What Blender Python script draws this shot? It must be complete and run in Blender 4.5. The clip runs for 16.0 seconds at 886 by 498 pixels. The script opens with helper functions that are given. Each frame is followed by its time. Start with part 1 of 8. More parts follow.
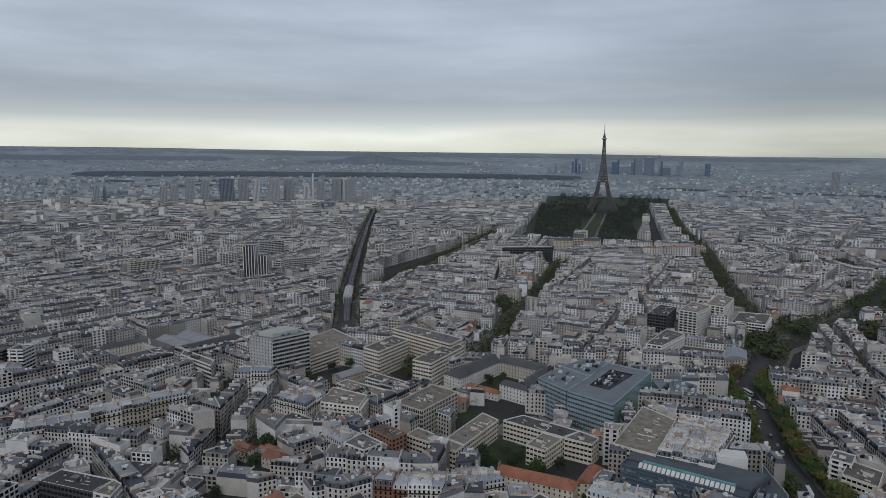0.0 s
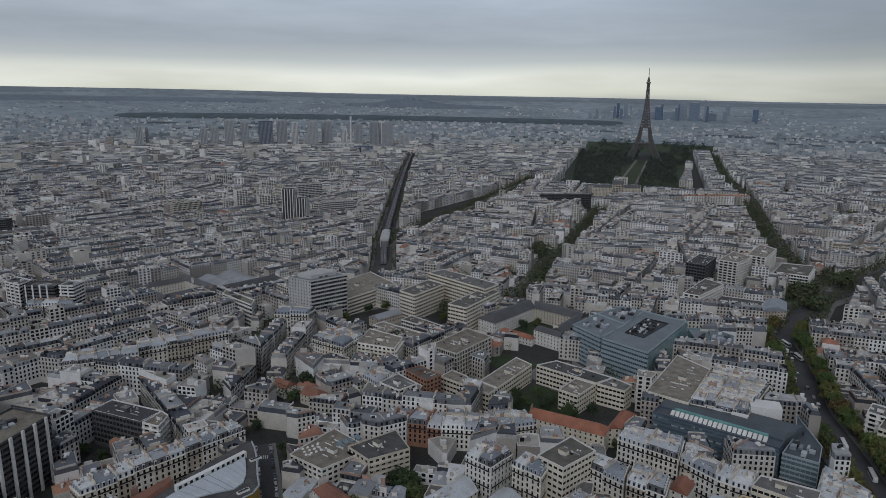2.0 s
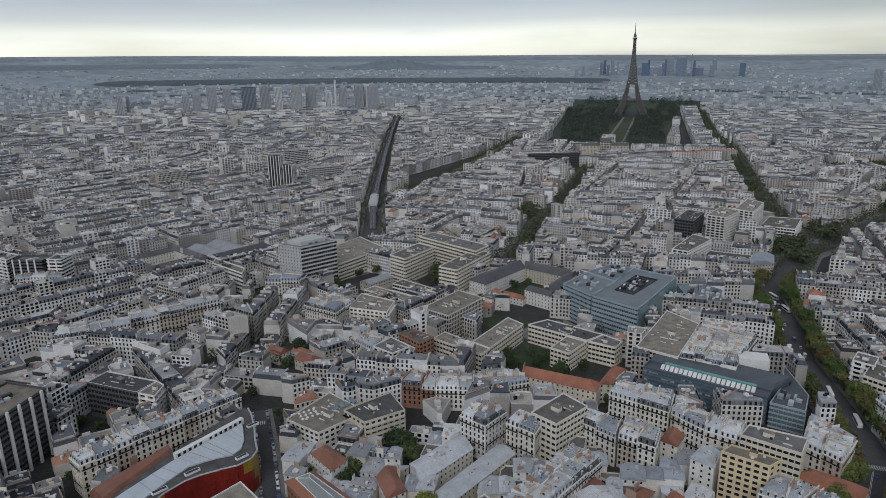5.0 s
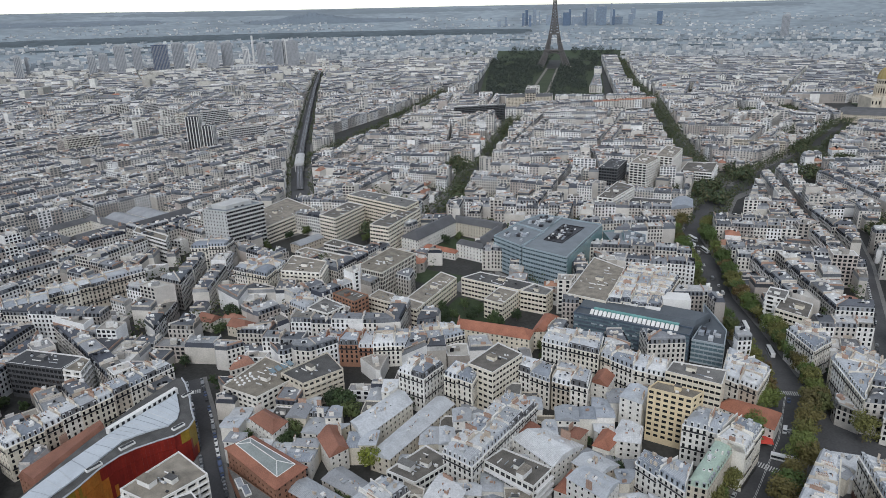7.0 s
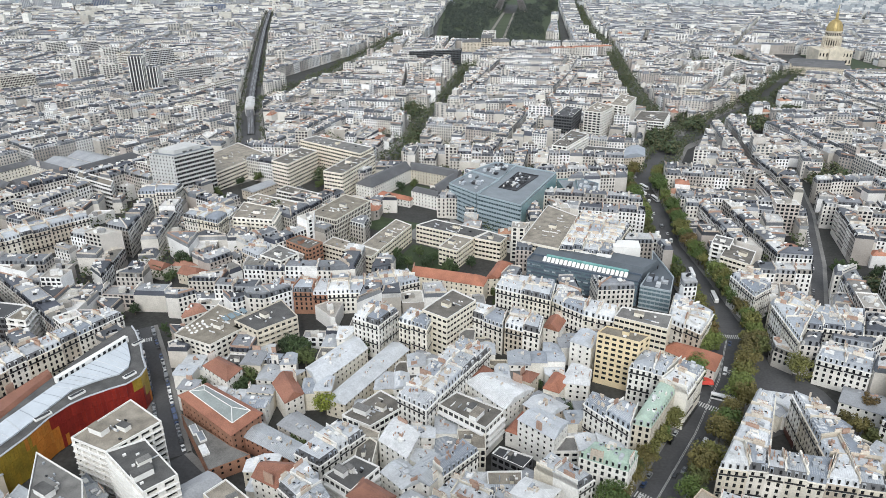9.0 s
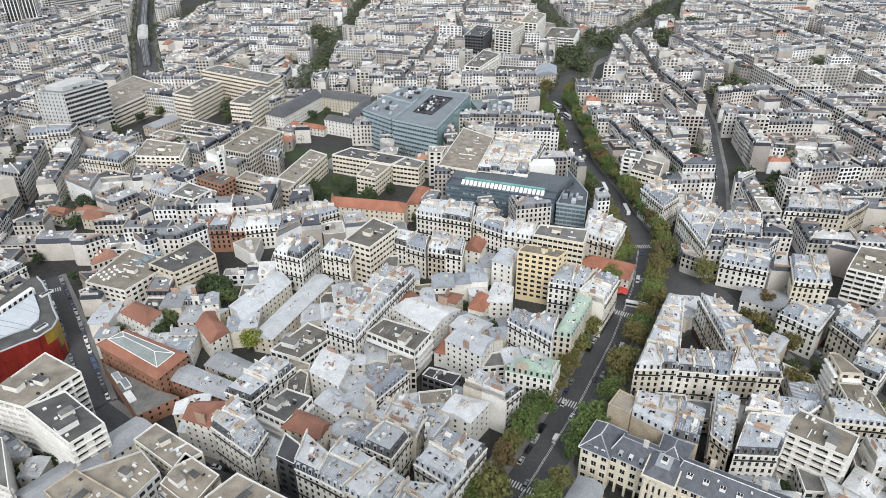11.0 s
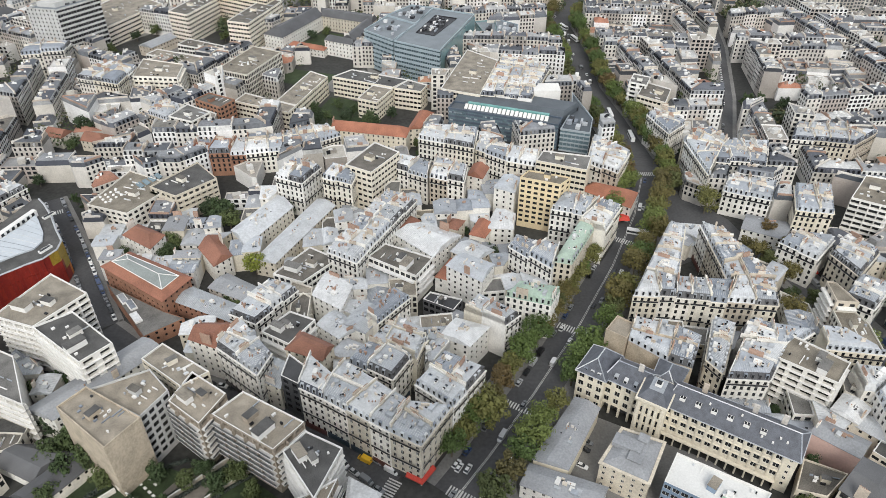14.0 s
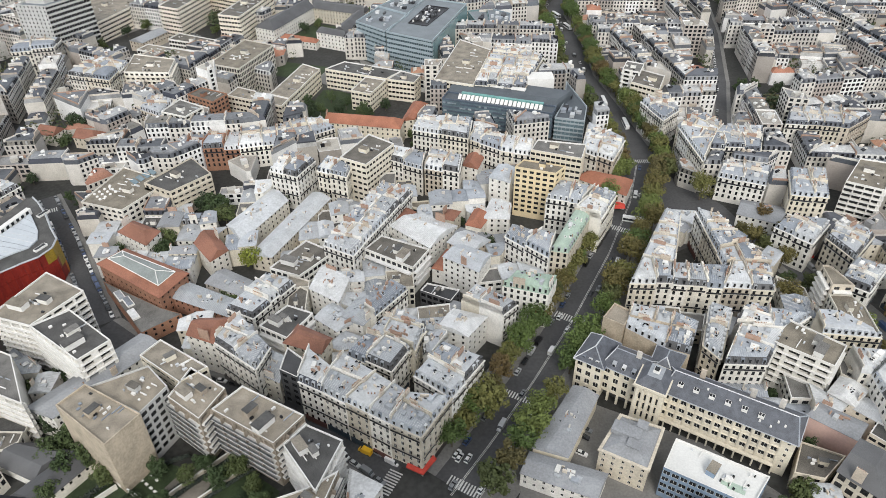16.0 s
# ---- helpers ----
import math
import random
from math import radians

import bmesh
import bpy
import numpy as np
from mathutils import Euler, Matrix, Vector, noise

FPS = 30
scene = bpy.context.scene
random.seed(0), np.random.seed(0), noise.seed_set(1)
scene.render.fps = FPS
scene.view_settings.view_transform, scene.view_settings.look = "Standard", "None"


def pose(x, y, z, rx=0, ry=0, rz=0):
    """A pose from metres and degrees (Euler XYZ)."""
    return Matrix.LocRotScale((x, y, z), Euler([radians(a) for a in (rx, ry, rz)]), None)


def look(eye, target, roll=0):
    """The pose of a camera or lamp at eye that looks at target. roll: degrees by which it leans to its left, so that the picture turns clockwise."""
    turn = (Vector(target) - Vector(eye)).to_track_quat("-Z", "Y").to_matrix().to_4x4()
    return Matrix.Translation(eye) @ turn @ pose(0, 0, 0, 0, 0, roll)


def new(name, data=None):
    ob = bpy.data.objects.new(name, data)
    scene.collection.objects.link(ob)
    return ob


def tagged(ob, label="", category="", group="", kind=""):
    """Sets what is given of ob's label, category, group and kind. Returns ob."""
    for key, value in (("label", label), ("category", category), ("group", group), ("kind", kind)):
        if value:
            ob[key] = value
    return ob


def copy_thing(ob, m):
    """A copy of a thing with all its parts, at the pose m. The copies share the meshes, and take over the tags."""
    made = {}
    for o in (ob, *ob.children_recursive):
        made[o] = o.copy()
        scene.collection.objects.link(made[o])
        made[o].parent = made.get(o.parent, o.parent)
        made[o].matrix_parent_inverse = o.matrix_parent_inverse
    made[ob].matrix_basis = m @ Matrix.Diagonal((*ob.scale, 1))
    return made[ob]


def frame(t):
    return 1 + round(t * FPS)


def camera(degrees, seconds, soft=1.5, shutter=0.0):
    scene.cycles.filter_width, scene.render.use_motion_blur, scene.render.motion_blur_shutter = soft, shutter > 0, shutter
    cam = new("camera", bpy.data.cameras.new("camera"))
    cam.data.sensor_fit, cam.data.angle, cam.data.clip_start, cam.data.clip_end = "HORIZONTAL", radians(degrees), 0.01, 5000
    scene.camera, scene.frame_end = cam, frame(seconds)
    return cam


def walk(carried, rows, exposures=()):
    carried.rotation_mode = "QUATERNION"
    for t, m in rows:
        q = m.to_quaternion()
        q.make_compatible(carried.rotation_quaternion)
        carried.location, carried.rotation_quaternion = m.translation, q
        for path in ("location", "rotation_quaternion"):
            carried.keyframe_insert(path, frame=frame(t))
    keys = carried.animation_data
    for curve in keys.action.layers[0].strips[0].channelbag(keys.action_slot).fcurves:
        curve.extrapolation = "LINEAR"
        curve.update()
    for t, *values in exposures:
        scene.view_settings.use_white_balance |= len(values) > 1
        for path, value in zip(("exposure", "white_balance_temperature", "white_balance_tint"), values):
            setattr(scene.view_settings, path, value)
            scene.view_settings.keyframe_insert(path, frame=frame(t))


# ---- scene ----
# The camera stands behind a window of a tower, 200 m over the city, and turns where it is.
EYE = Vector((0, 0, 200))


def turn(heading, tilt, lean):
    """The camera's pose: heading clockwise from +y, tilt upwards, lean to its left, in degrees."""
    a, p, r = radians(heading), radians(tilt), radians(lean)
    ahead = Vector((math.sin(a) * math.cos(p), math.cos(a) * math.cos(p), math.sin(p)))
    right = Vector((math.cos(a), -math.sin(a), 0))
    up = right.cross(ahead)
    right, up = math.cos(r) * right + math.sin(r) * up, math.cos(r) * up - math.sin(r) * right
    m = Matrix((right, up, -ahead)).transposed().to_4x4()
    m.translation = EYE
    return m


cam = camera(65.41, 16.0, soft=0.7)
walk(cam, (
    (0, turn(-14.99, -8.12, 0.15)),
    (0.5, turn(-16.88, -7.48, -0.21)),
    (1, turn(-17.88, -7.59, -0.01)),
    (1.5, turn(-18.61, -7.69, 0.43)),
    (2, turn(-18.04, -12.69, 0.51)),
    (2.5, turn(-18.18, -12.24, -0.19)),
    (3, turn(-19.37, -12.58, -0.61)),
    (3.5, turn(-20.17, -12.39, -0.73)),
    (4, turn(-20.07, -13.39, -0.78)),
    (4.5, turn(-18.83, -14.82, -0.78)),
    (7, turn(-11.28, -19.54, -1.74)),
    (7.5, turn(-10.25, -21.25, -1.85)),
    (8, turn(-9.83, -21.62, -1.81)),
    (8.5, turn(-9.83, -23.92, -1.36)),
    (9, turn(-7.33, -23.96, -0.11)),
    (9.5, turn(-5.97, -25.02, -2.36)),
    (10, turn(-0.41, -26.47, -0.35)),
    (10.2, turn(-0.75, -27.68, -0.30)),
    (12.5, turn(2.13, -31.49, 0.07)),
    (13, turn(1.55, -32.93, 0.24)),
    (13.5, turn(0.52, -34.95, 0.66)),
    (14, turn(-0.13, -36.23, 0.23)),
    (14.5, turn(-0.62, -37.38, 0.28)),
    (15, turn(-0.85, -37.56, -0.37)),
    (15.5, turn(-0.37, -36.90, -0.57)),
    (16, turn(0.24, -36.98, -0.61)),
), exposures=(
    (0.0, -1.44, 5950, 10), (1.5, -1.38, 5950, 10), (1.7, -1.38, 5950, 10), (2.0, -1.53, 5950, 10), (2.3, -1.23, 6020, 10), (4.7, -1.1, 6000, 10), (7.0, -0.47, 6050, 9), (7.5, 0.07, 6120, 8), (8.5, 0.22, 6230, 7), (10.0, 0.22, 6320, 8), (13.0, 0.18, 6450, 8), (14.5, 0.14, 6550, 8), (16.0, 0.14, 6550, 8),
))

# ---- light: an overcast evening, a bright clear strip under the cloud deck ----
world = bpy.data.worlds.new("overcast_sky")
scene.world = world
world.use_nodes = True
wn, wl = world.node_tree.nodes, world.node_tree.links
wn.clear()
sky = wn.new("ShaderNodeTexSky")
sky.sky_type, sky.sun_disc = "NISHITA", False
sky.sun_elevation, sky.sun_rotation = radians(40), radians(175)
coord = wn.new("ShaderNodeTexCoord")
split = wn.new("ShaderNodeSeparateXYZ")
wl.new(coord.outputs["Generated"], split.inputs[0])
stretch = wn.new("ShaderNodeMapping")
stretch.inputs["Scale"].default_value = (2.2, 2.2, 16)
wl.new(coord.outputs["Generated"], stretch.inputs["Vector"])
clouds = wn.new("ShaderNodeTexNoise")
clouds.inputs["Scale"].default_value, clouds.inputs["Detail"].default_value, clouds.inputs["Roughness"].default_value = 1.3, 6, 0.55
wl.new(stretch.outputs[0], clouds.inputs["Vector"])
wobble = wn.new("ShaderNodeMath")
wobble.operation = "MULTIPLY_ADD"
wl.new(clouds.outputs["Fac"], wobble.inputs[0])
wobble.inputs[1].default_value = 0.035
wl.new(split.outputs["Z"], wobble.inputs[2])
deck = wn.new("ShaderNodeValToRGB")
wl.new(wobble.outputs[0], deck.inputs[0])
ramp = deck.color_ramp
stops = [(0.0, (1.8, 1.8, 1.66)), (0.018, (3.1, 3.0, 2.4)), (0.045, (3.25, 3.18, 2.72)), (0.062, (2.02, 2.02, 1.93)),
         (0.085, (1.4, 1.43, 1.51)), (0.17, (1.9, 1.93, 2.01)), (0.28, (1.95, 1.97, 2.05)), (0.45, (1.17, 1.17, 1.19)), (1.0, (1.2, 1.2, 1.2))]
while len(ramp.elements) < len(stops):
    ramp.elements.new(0.5)
for el, (at, col) in zip(ramp.elements, stops):
    el.position, el.color = at, (*col, 1)
shade = wn.new("ShaderNodeMapRange")
shade.inputs["From Min"].default_value, shade.inputs["From Max"].default_value = 0.3, 0.7
shade.inputs["To Min"].default_value, shade.inputs["To Max"].default_value = 0.86, 1.16
wl.new(clouds.outputs["Fac"], shade.inputs["Value"])
thick = wn.new("ShaderNodeMapRange")  # the cloud is thicker towards +x
thick.inputs["From Min"].default_value, thick.inputs["From Max"].default_value = -0.08, 0.2
thick.inputs["To Min"].default_value, thick.inputs["To Max"].default_value = 1.0, 0.72
wl.new(split.outputs["X"], thick.inputs["Value"])
cover = wn.new("ShaderNodeMath")
cover.operation = "MULTIPLY"
wl.new(shade.outputs[0], cover.inputs[0])
wl.new(thick.outputs[0], cover.inputs[1])
tone = wn.new("ShaderNodeMix")
tone.data_type, tone.blend_type = "RGBA", "MULTIPLY"
tone.inputs["Factor"].default_value = 1
wl.new(deck.outputs[0], tone.inputs[6])
wl.new(cover.outputs[0], tone.inputs[7])
bg_sky, bg_deck, both = wn.new("ShaderNodeBackground"), wn.new("ShaderNodeBackground"), wn.new("ShaderNodeAddShader")
bg_sky.inputs["Strength"].default_value = 0.05
bg_deck.inputs["Strength"].default_value = 0.58
wl.new(sky.outputs[0], bg_sky.inputs[0])
wl.new(tone.outputs[2], bg_deck.inputs[0])
wl.new(bg_sky.outputs[0], both.inputs[0])
wl.new(bg_deck.outputs[0], both.inputs[1])
wl.new(both.outputs[0], wn.new("ShaderNodeOutputWorld").inputs[0])
sun_data = bpy.data.lights.new("sun", "SUN")
sun_data.energy, sun_data.angle, sun_data.color = 2.1, radians(30), (1.0, 0.96, 0.91)
sun = new("sun", sun_data)
sun.matrix_world = look((0, 0, 900), Vector((0, 0, 900)) - Vector((math.sin(radians(175)), math.cos(radians(175)), math.tan(radians(40)))))

# ---- materials ----


def material(name, tones, rough=0.8, metal=0.0, fine=1.5, coarse=0.12, stain=0.25, bump=0.2, island=False, seams=0.0, spec=0.4):
    """A surface with a random tone per object (or per island), weathering at two scales and fine relief."""
    m = bpy.data.materials.new(name)
    m.use_nodes = True
    n, l = m.node_tree.nodes, m.node_tree.links
    b = n["Principled BSDF"]
    b.inputs["Roughness"].default_value, b.inputs["Metallic"].default_value = rough, metal
    b.inputs["Specular IOR Level"].default_value = spec
    r = n.new("ShaderNodeValToRGB")
    while len(r.color_ramp.elements) < len(tones):
        r.color_ramp.elements.new(0.5)
    r.color_ramp.interpolation = "CONSTANT" if len(tones) > 2 else "LINEAR"
    for i, (el, c) in enumerate(zip(r.color_ramp.elements, tones)):
        el.position, el.color = (i / len(tones) if len(tones) > 2 else i), (*c, 1)
    if island:
        l.new(n.new("ShaderNodeNewGeometry").outputs["Random Per Island"], r.inputs[0])
    else:
        l.new(n.new("ShaderNodeObjectInfo").outputs["Random"], r.inputs[0])
    pos = n.new("ShaderNodeTexCoord")
    big, small = n.new("ShaderNodeTexNoise"), n.new("ShaderNodeTexNoise")
    for node, s, det in ((big, coarse, 3), (small, fine, 4)):
        node.inputs["Scale"].default_value, node.inputs["Detail"].default_value = s, det
        l.new(pos.outputs["Object"], node.inputs["Vector"])
    add = n.new("ShaderNodeMath")
    add.operation = "ADD"
    l.new(big.outputs["Fac"], add.inputs[0])
    l.new(small.outputs["Fac"], add.inputs[1])
    mr = n.new("ShaderNodeMapRange")
    mr.inputs["From Min"].default_value, mr.inputs["From Max"].default_value = 0.7, 1.3
    mr.inputs["To Min"].default_value, mr.inputs["To Max"].default_value = 1 - stain, 1 + stain * 0.6
    l.new(add.outputs[0], mr.inputs["Value"])
    mix = n.new("ShaderNodeMix")
    mix.data_type, mix.blend_type = "RGBA", "MULTIPLY"
    mix.inputs["Factor"].default_value = 1
    l.new(r.outputs[0], mix.inputs[6])
    l.new(mr.outputs[0], mix.inputs[7])
    l.new(mix.outputs[2], b.inputs["Base Color"])
    if bump:
        bp = n.new("ShaderNodeBump")
        bp.inputs["Strength"].default_value, bp.inputs["Distance"].default_value = bump, 0.05
        l.new(small.outputs["Fac"], bp.inputs["Height"])
        if seams:
            wv = n.new("ShaderNodeTexWave")
            wv.inputs["Scale"].default_value, wv.inputs["Distortion"].default_value = seams, 0.6
            l.new(pos.outputs["Object"], wv.inputs["Vector"])
            l.new(wv.outputs["Fac"], bp.inputs["Height"])
        l.new(bp.outputs[0], b.inputs["Normal"])
    return m


CREAM = ((0.76, 0.72, 0.63), (0.81, 0.78, 0.72), (0.67, 0.62, 0.52), (0.80, 0.775, 0.71), (0.58, 0.53, 0.44), (0.78, 0.74, 0.65), (0.82, 0.80, 0.755), (0.71, 0.68, 0.62), (0.52, 0.46, 0.38))
ZINC = ((0.39, 0.419, 0.46), (0.5, 0.524, 0.554), (0.305, 0.333, 0.373), (0.61, 0.628, 0.647), (0.439, 0.456, 0.479), (0.244, 0.271, 0.311), (0.708, 0.715, 0.716), (0.354, 0.376, 0.404), (0.537, 0.554, 0.572))
WALL = {
    "cream": material("limestone_render", CREAM, stain=0.22),
    "white": material("white_render", ((0.73, 0.71, 0.66), (0.80, 0.785, 0.745)), stain=0.18),
    "beige": material("pale_ochre_render", ((0.70, 0.64, 0.52), (0.75, 0.70, 0.60)), stain=0.15),
    "brick": material("red_brick_wall", ((0.25, 0.115, 0.08), (0.36, 0.20, 0.13)), fine=3, stain=0.3),
    "dark": material("dark_cladding", ((0.07, 0.075, 0.08), (0.11, 0.11, 0.115)), rough=0.5),
    "yellow": material("yellow_render", ((0.70, 0.58, 0.38), (0.72, 0.60, 0.40)), stain=0.15),
    "pink": material("pink_render", ((0.66, 0.46, 0.42), (0.68, 0.48, 0.43)), stain=0.12),
    "blue": material("blue_grey_panels", ((0.20, 0.27, 0.36), (0.22, 0.29, 0.38)), rough=0.5, stain=0.12),
    "grid": material("pale_concrete_frame", ((0.60, 0.57, 0.50), (0.62, 0.59, 0.52)), stain=0.15),
    "glasstower": material("grey_concrete_panels", ((0.50, 0.50, 0.49), (0.52, 0.52, 0.51)), stain=0.15),
    "ochre": material("blank_ochre_gable", ((0.44, 0.37, 0.285), (0.50, 0.43, 0.335)), stain=0.3, coarse=0.25),
    "terrace": material("brown_grey_concrete", ((0.34, 0.29, 0.235), (0.40, 0.35, 0.285)), stain=0.3, coarse=0.3),
    "honey": material("honey_limestone", ((0.70, 0.645, 0.53), (0.73, 0.675, 0.56)), stain=0.18),
    "stone": material("old_limestone", ((0.58, 0.52, 0.42), (0.62, 0.56, 0.46)), stain=0.3),
}
M_ZINC = material("zinc_sheet", ZINC, rough=0.45, metal=0.15, stain=0.22, fine=1.1, coarse=0.22, bump=0.15, seams=0.8)
M_ZINC2 = material("pale_zinc_sheet", ((0.439, 0.456, 0.479), (0.512, 0.53, 0.548), (0.573, 0.585, 0.591), (0.659, 0.665, 0.666), (0.378, 0.4, 0.423)), rough=0.45, metal=0.1, stain=0.25, fine=1.1, coarse=0.22, bump=0.15, seams=0.8)
M_SEAM = material("zinc_seams", ((0.529, 0.54, 0.552), (0.644, 0.65, 0.655)), rough=0.4, metal=0.2, stain=0.2)
M_LEAD = material("dull_blue_grey_sheet", ((0.27, 0.28, 0.295), (0.33, 0.34, 0.355)), rough=0.5, stain=0.25, seams=0.8)
M_SLATE = material("slate", ((0.065, 0.072, 0.092), (0.12, 0.13, 0.152)), rough=0.55, fine=4, stain=0.3)
M_SLATE2 = material("weathered_grey_slate", ((0.085, 0.086, 0.092), (0.125, 0.126, 0.13)), rough=0.55, fine=4, stain=0.3)
M_TILE = material("clay_tiles", ((0.38, 0.16, 0.10), (0.27, 0.13, 0.09)), fine=2.5, stain=0.35, bump=0.5, seams=2.0)
M_GREEN = material("green_painted_sheet", ((0.36, 0.46, 0.38), (0.42, 0.52, 0.44)), rough=0.6, seams=0.8)
M_GRAVEL = material("roof_gravel", ((0.15, 0.138, 0.12), (0.225, 0.20, 0.16), (0.10, 0.098, 0.095), (0.18, 0.175, 0.165), (0.28, 0.25, 0.205)), fine=3, coarse=0.2, stain=0.5)
M_TAN = material("tan_roof_gravel", ((0.26, 0.228, 0.18), (0.33, 0.29, 0.235)), fine=3, coarse=0.25, stain=0.4)
M_FELT = material("dark_roof_felt", ((0.055, 0.056, 0.06), (0.075, 0.076, 0.08)), fine=2.5, stain=0.35)
M_CAP = material("white_parapet", ((0.72, 0.71, 0.68), (0.80, 0.79, 0.77)), stain=0.12)
M_STACK = material("chimney_render", ((0.67, 0.605, 0.518), (0.562, 0.486, 0.4), (0.41, 0.281, 0.216), (0.734, 0.702, 0.648), (0.594, 0.562, 0.518)), stain=0.3)
M_POT = material("clay_pots", ((0.34, 0.22, 0.16), (0.42, 0.27, 0.19)))
M_IRON = material("black_iron", ((0.03, 0.03, 0.035), (0.05, 0.05, 0.055)), rough=0.5, metal=0.3)
M_GLASS = material("window_glass", ((0.008, 0.009, 0.011), (0.032, 0.034, 0.037)), rough=0.12, stain=0.3, bump=0, spec=0.5, coarse=0.6)
M_FRAME = material("white_window_paint", ((0.72, 0.72, 0.70), (0.78, 0.78, 0.76)), rough=0.5)
F_WALL = material("facade_mix", ((0.666, 0.642, 0.6), (0.773, 0.761, 0.737), (0.552, 0.522, 0.474), (0.836, 0.83, 0.818), (0.453, 0.423, 0.381), (0.692, 0.662, 0.614), (0.602, 0.572, 0.518), (0.796, 0.79, 0.778), (0.364, 0.334, 0.304), (0.642, 0.612, 0.564), (0.533, 0.503, 0.467), (0.445, 0.397, 0.361)), island=True, stain=0.2)
F_ROOF = material("zinc_and_slate_mix", ((0.17, 0.18, 0.195), (0.25, 0.26, 0.272), (0.10, 0.108, 0.122), (0.40, 0.405, 0.41), (0.20, 0.208, 0.22), (0.075, 0.082, 0.098), (0.56, 0.56, 0.55), (0.14, 0.148, 0.162), (0.31, 0.318, 0.328), (0.06, 0.064, 0.075), (0.20, 0.19, 0.17), (0.46, 0.46, 0.455), (0.22, 0.228, 0.245), (0.12, 0.128, 0.148)), rough=0.5, metal=0.1, island=True, stain=0.35, fine=0.8)
F_WALLFAR = material("far_facade_mix", ((0.66, 0.64, 0.59), (0.76, 0.75, 0.71), (0.52, 0.50, 0.45), (0.82, 0.81, 0.78), (0.40, 0.385, 0.35), (0.64, 0.62, 0.57), (0.32, 0.315, 0.30), (0.72, 0.71, 0.67)), island=True, stain=0.25, fine=0.4)
F_ROOF2 = material("slate_roof_mix", ((0.05, 0.056, 0.075), (0.08, 0.088, 0.11), (0.12, 0.13, 0.15), (0.06, 0.066, 0.085), (0.18, 0.195, 0.22), (0.10, 0.112, 0.13), (0.30, 0.31, 0.325)), rough=0.5, metal=0.1, island=True, stain=0.3)
F_FLAT = material("flat_roof_mix", ((0.34, 0.32, 0.29), (0.50, 0.48, 0.44), (0.62, 0.61, 0.59), (0.28, 0.28, 0.28)), island=True, stain=0.3)
F_TILE = material("clay_tile_mix", ((0.40, 0.19, 0.125), (0.33, 0.17, 0.12), (0.43, 0.24, 0.16)), island=True, stain=0.35)
F_GLASS = material("far_window_glass", ((0.008, 0.009, 0.012), (0.036, 0.038, 0.042)), rough=0.25, island=True, bump=0, spec=0.3)
# far panes paler than F_GLASS: haze from distance is mixed into the tone
F_GLASSFAR = material("haze_paled_window_glass", ((0.055, 0.062, 0.072), (0.13, 0.14, 0.15)), rough=0.3, island=True, bump=0, spec=0.3)
F_BRIGHT = material("pale_roof_fittings", ((0.74, 0.74, 0.72), (0.82, 0.82, 0.81)), island=True, stain=0.15)
F_STACK = material("chimney_mix", ((0.62, 0.57, 0.50), (0.50, 0.43, 0.36), (0.38, 0.26, 0.20), (0.68, 0.65, 0.60), (0.58, 0.55, 0.52)), island=True, stain=0.3)
M_ASPHALT = material("asphalt", ((0.078, 0.078, 0.081), (0.09, 0.09, 0.093)), fine=0.8, coarse=0.06, stain=0.3)
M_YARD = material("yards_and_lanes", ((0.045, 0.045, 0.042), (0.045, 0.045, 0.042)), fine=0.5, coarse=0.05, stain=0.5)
M_PAVE = material("pavement_slabs", ((0.19, 0.185, 0.178), (0.22, 0.215, 0.205)), fine=1.2, stain=0.25)
M_LINE = material("road_paint", ((0.62, 0.62, 0.60), (0.66, 0.66, 0.64)), stain=0.3)
M_LEAF = material("plane_tree_leaves", ((0.115, 0.165, 0.045), (0.145, 0.18, 0.05), (0.16, 0.16, 0.05), (0.09, 0.135, 0.04), (0.15, 0.13, 0.045)), fine=0.6, coarse=0.25, stain=0.45, bump=0)
M_AUTUMN = material("browning_plane_leaves", ((0.12, 0.105, 0.042), (0.10, 0.112, 0.04), (0.14, 0.10, 0.042), (0.082, 0.10, 0.036)), fine=0.6, coarse=0.25, stain=0.45, bump=0)
M_COURT = material("dark_court_leaves", ((0.05, 0.078, 0.03), (0.07, 0.10, 0.038), (0.09, 0.115, 0.04), (0.04, 0.062, 0.028)), fine=0.6, coarse=0.25, stain=0.45, bump=0)
M_LEAF2 = material("far_leaves", ((0.066, 0.09, 0.042), (0.085, 0.104, 0.046), (0.105, 0.10, 0.05), (0.05, 0.074, 0.037)), island=True, stain=0.4, bump=0)
M_BARK = material("bark", ((0.12, 0.10, 0.08), (0.16, 0.14, 0.11)), fine=4)
M_LAWN = material("lawn", ((0.035, 0.055, 0.024), (0.042, 0.062, 0.026)), fine=1, coarse=0.15, stain=0.4)
M_TOWER = material("brown_iron", ((0.125, 0.118, 0.115), (0.135, 0.128, 0.125)), rough=0.6)
M_GOLD = material("gilded_lead", ((0.42, 0.33, 0.15), (0.45, 0.355, 0.17)), rough=0.45, metal=0.5)
M_BLUEGLASS = material("blue_green_curtain_glass", ((0.13, 0.19, 0.22), (0.16, 0.22, 0.25)), rough=0.2, stain=0.2, bump=0, spec=0.7)
M_RED = material("red_glazed_slats", ((0.20, 0.022, 0.018), (0.26, 0.03, 0.02)), rough=0.35, stain=0.35)
M_AMBER = material("amber_glazed_slats", ((0.26, 0.19, 0.03), (0.32, 0.21, 0.03)), rough=0.35, stain=0.35)
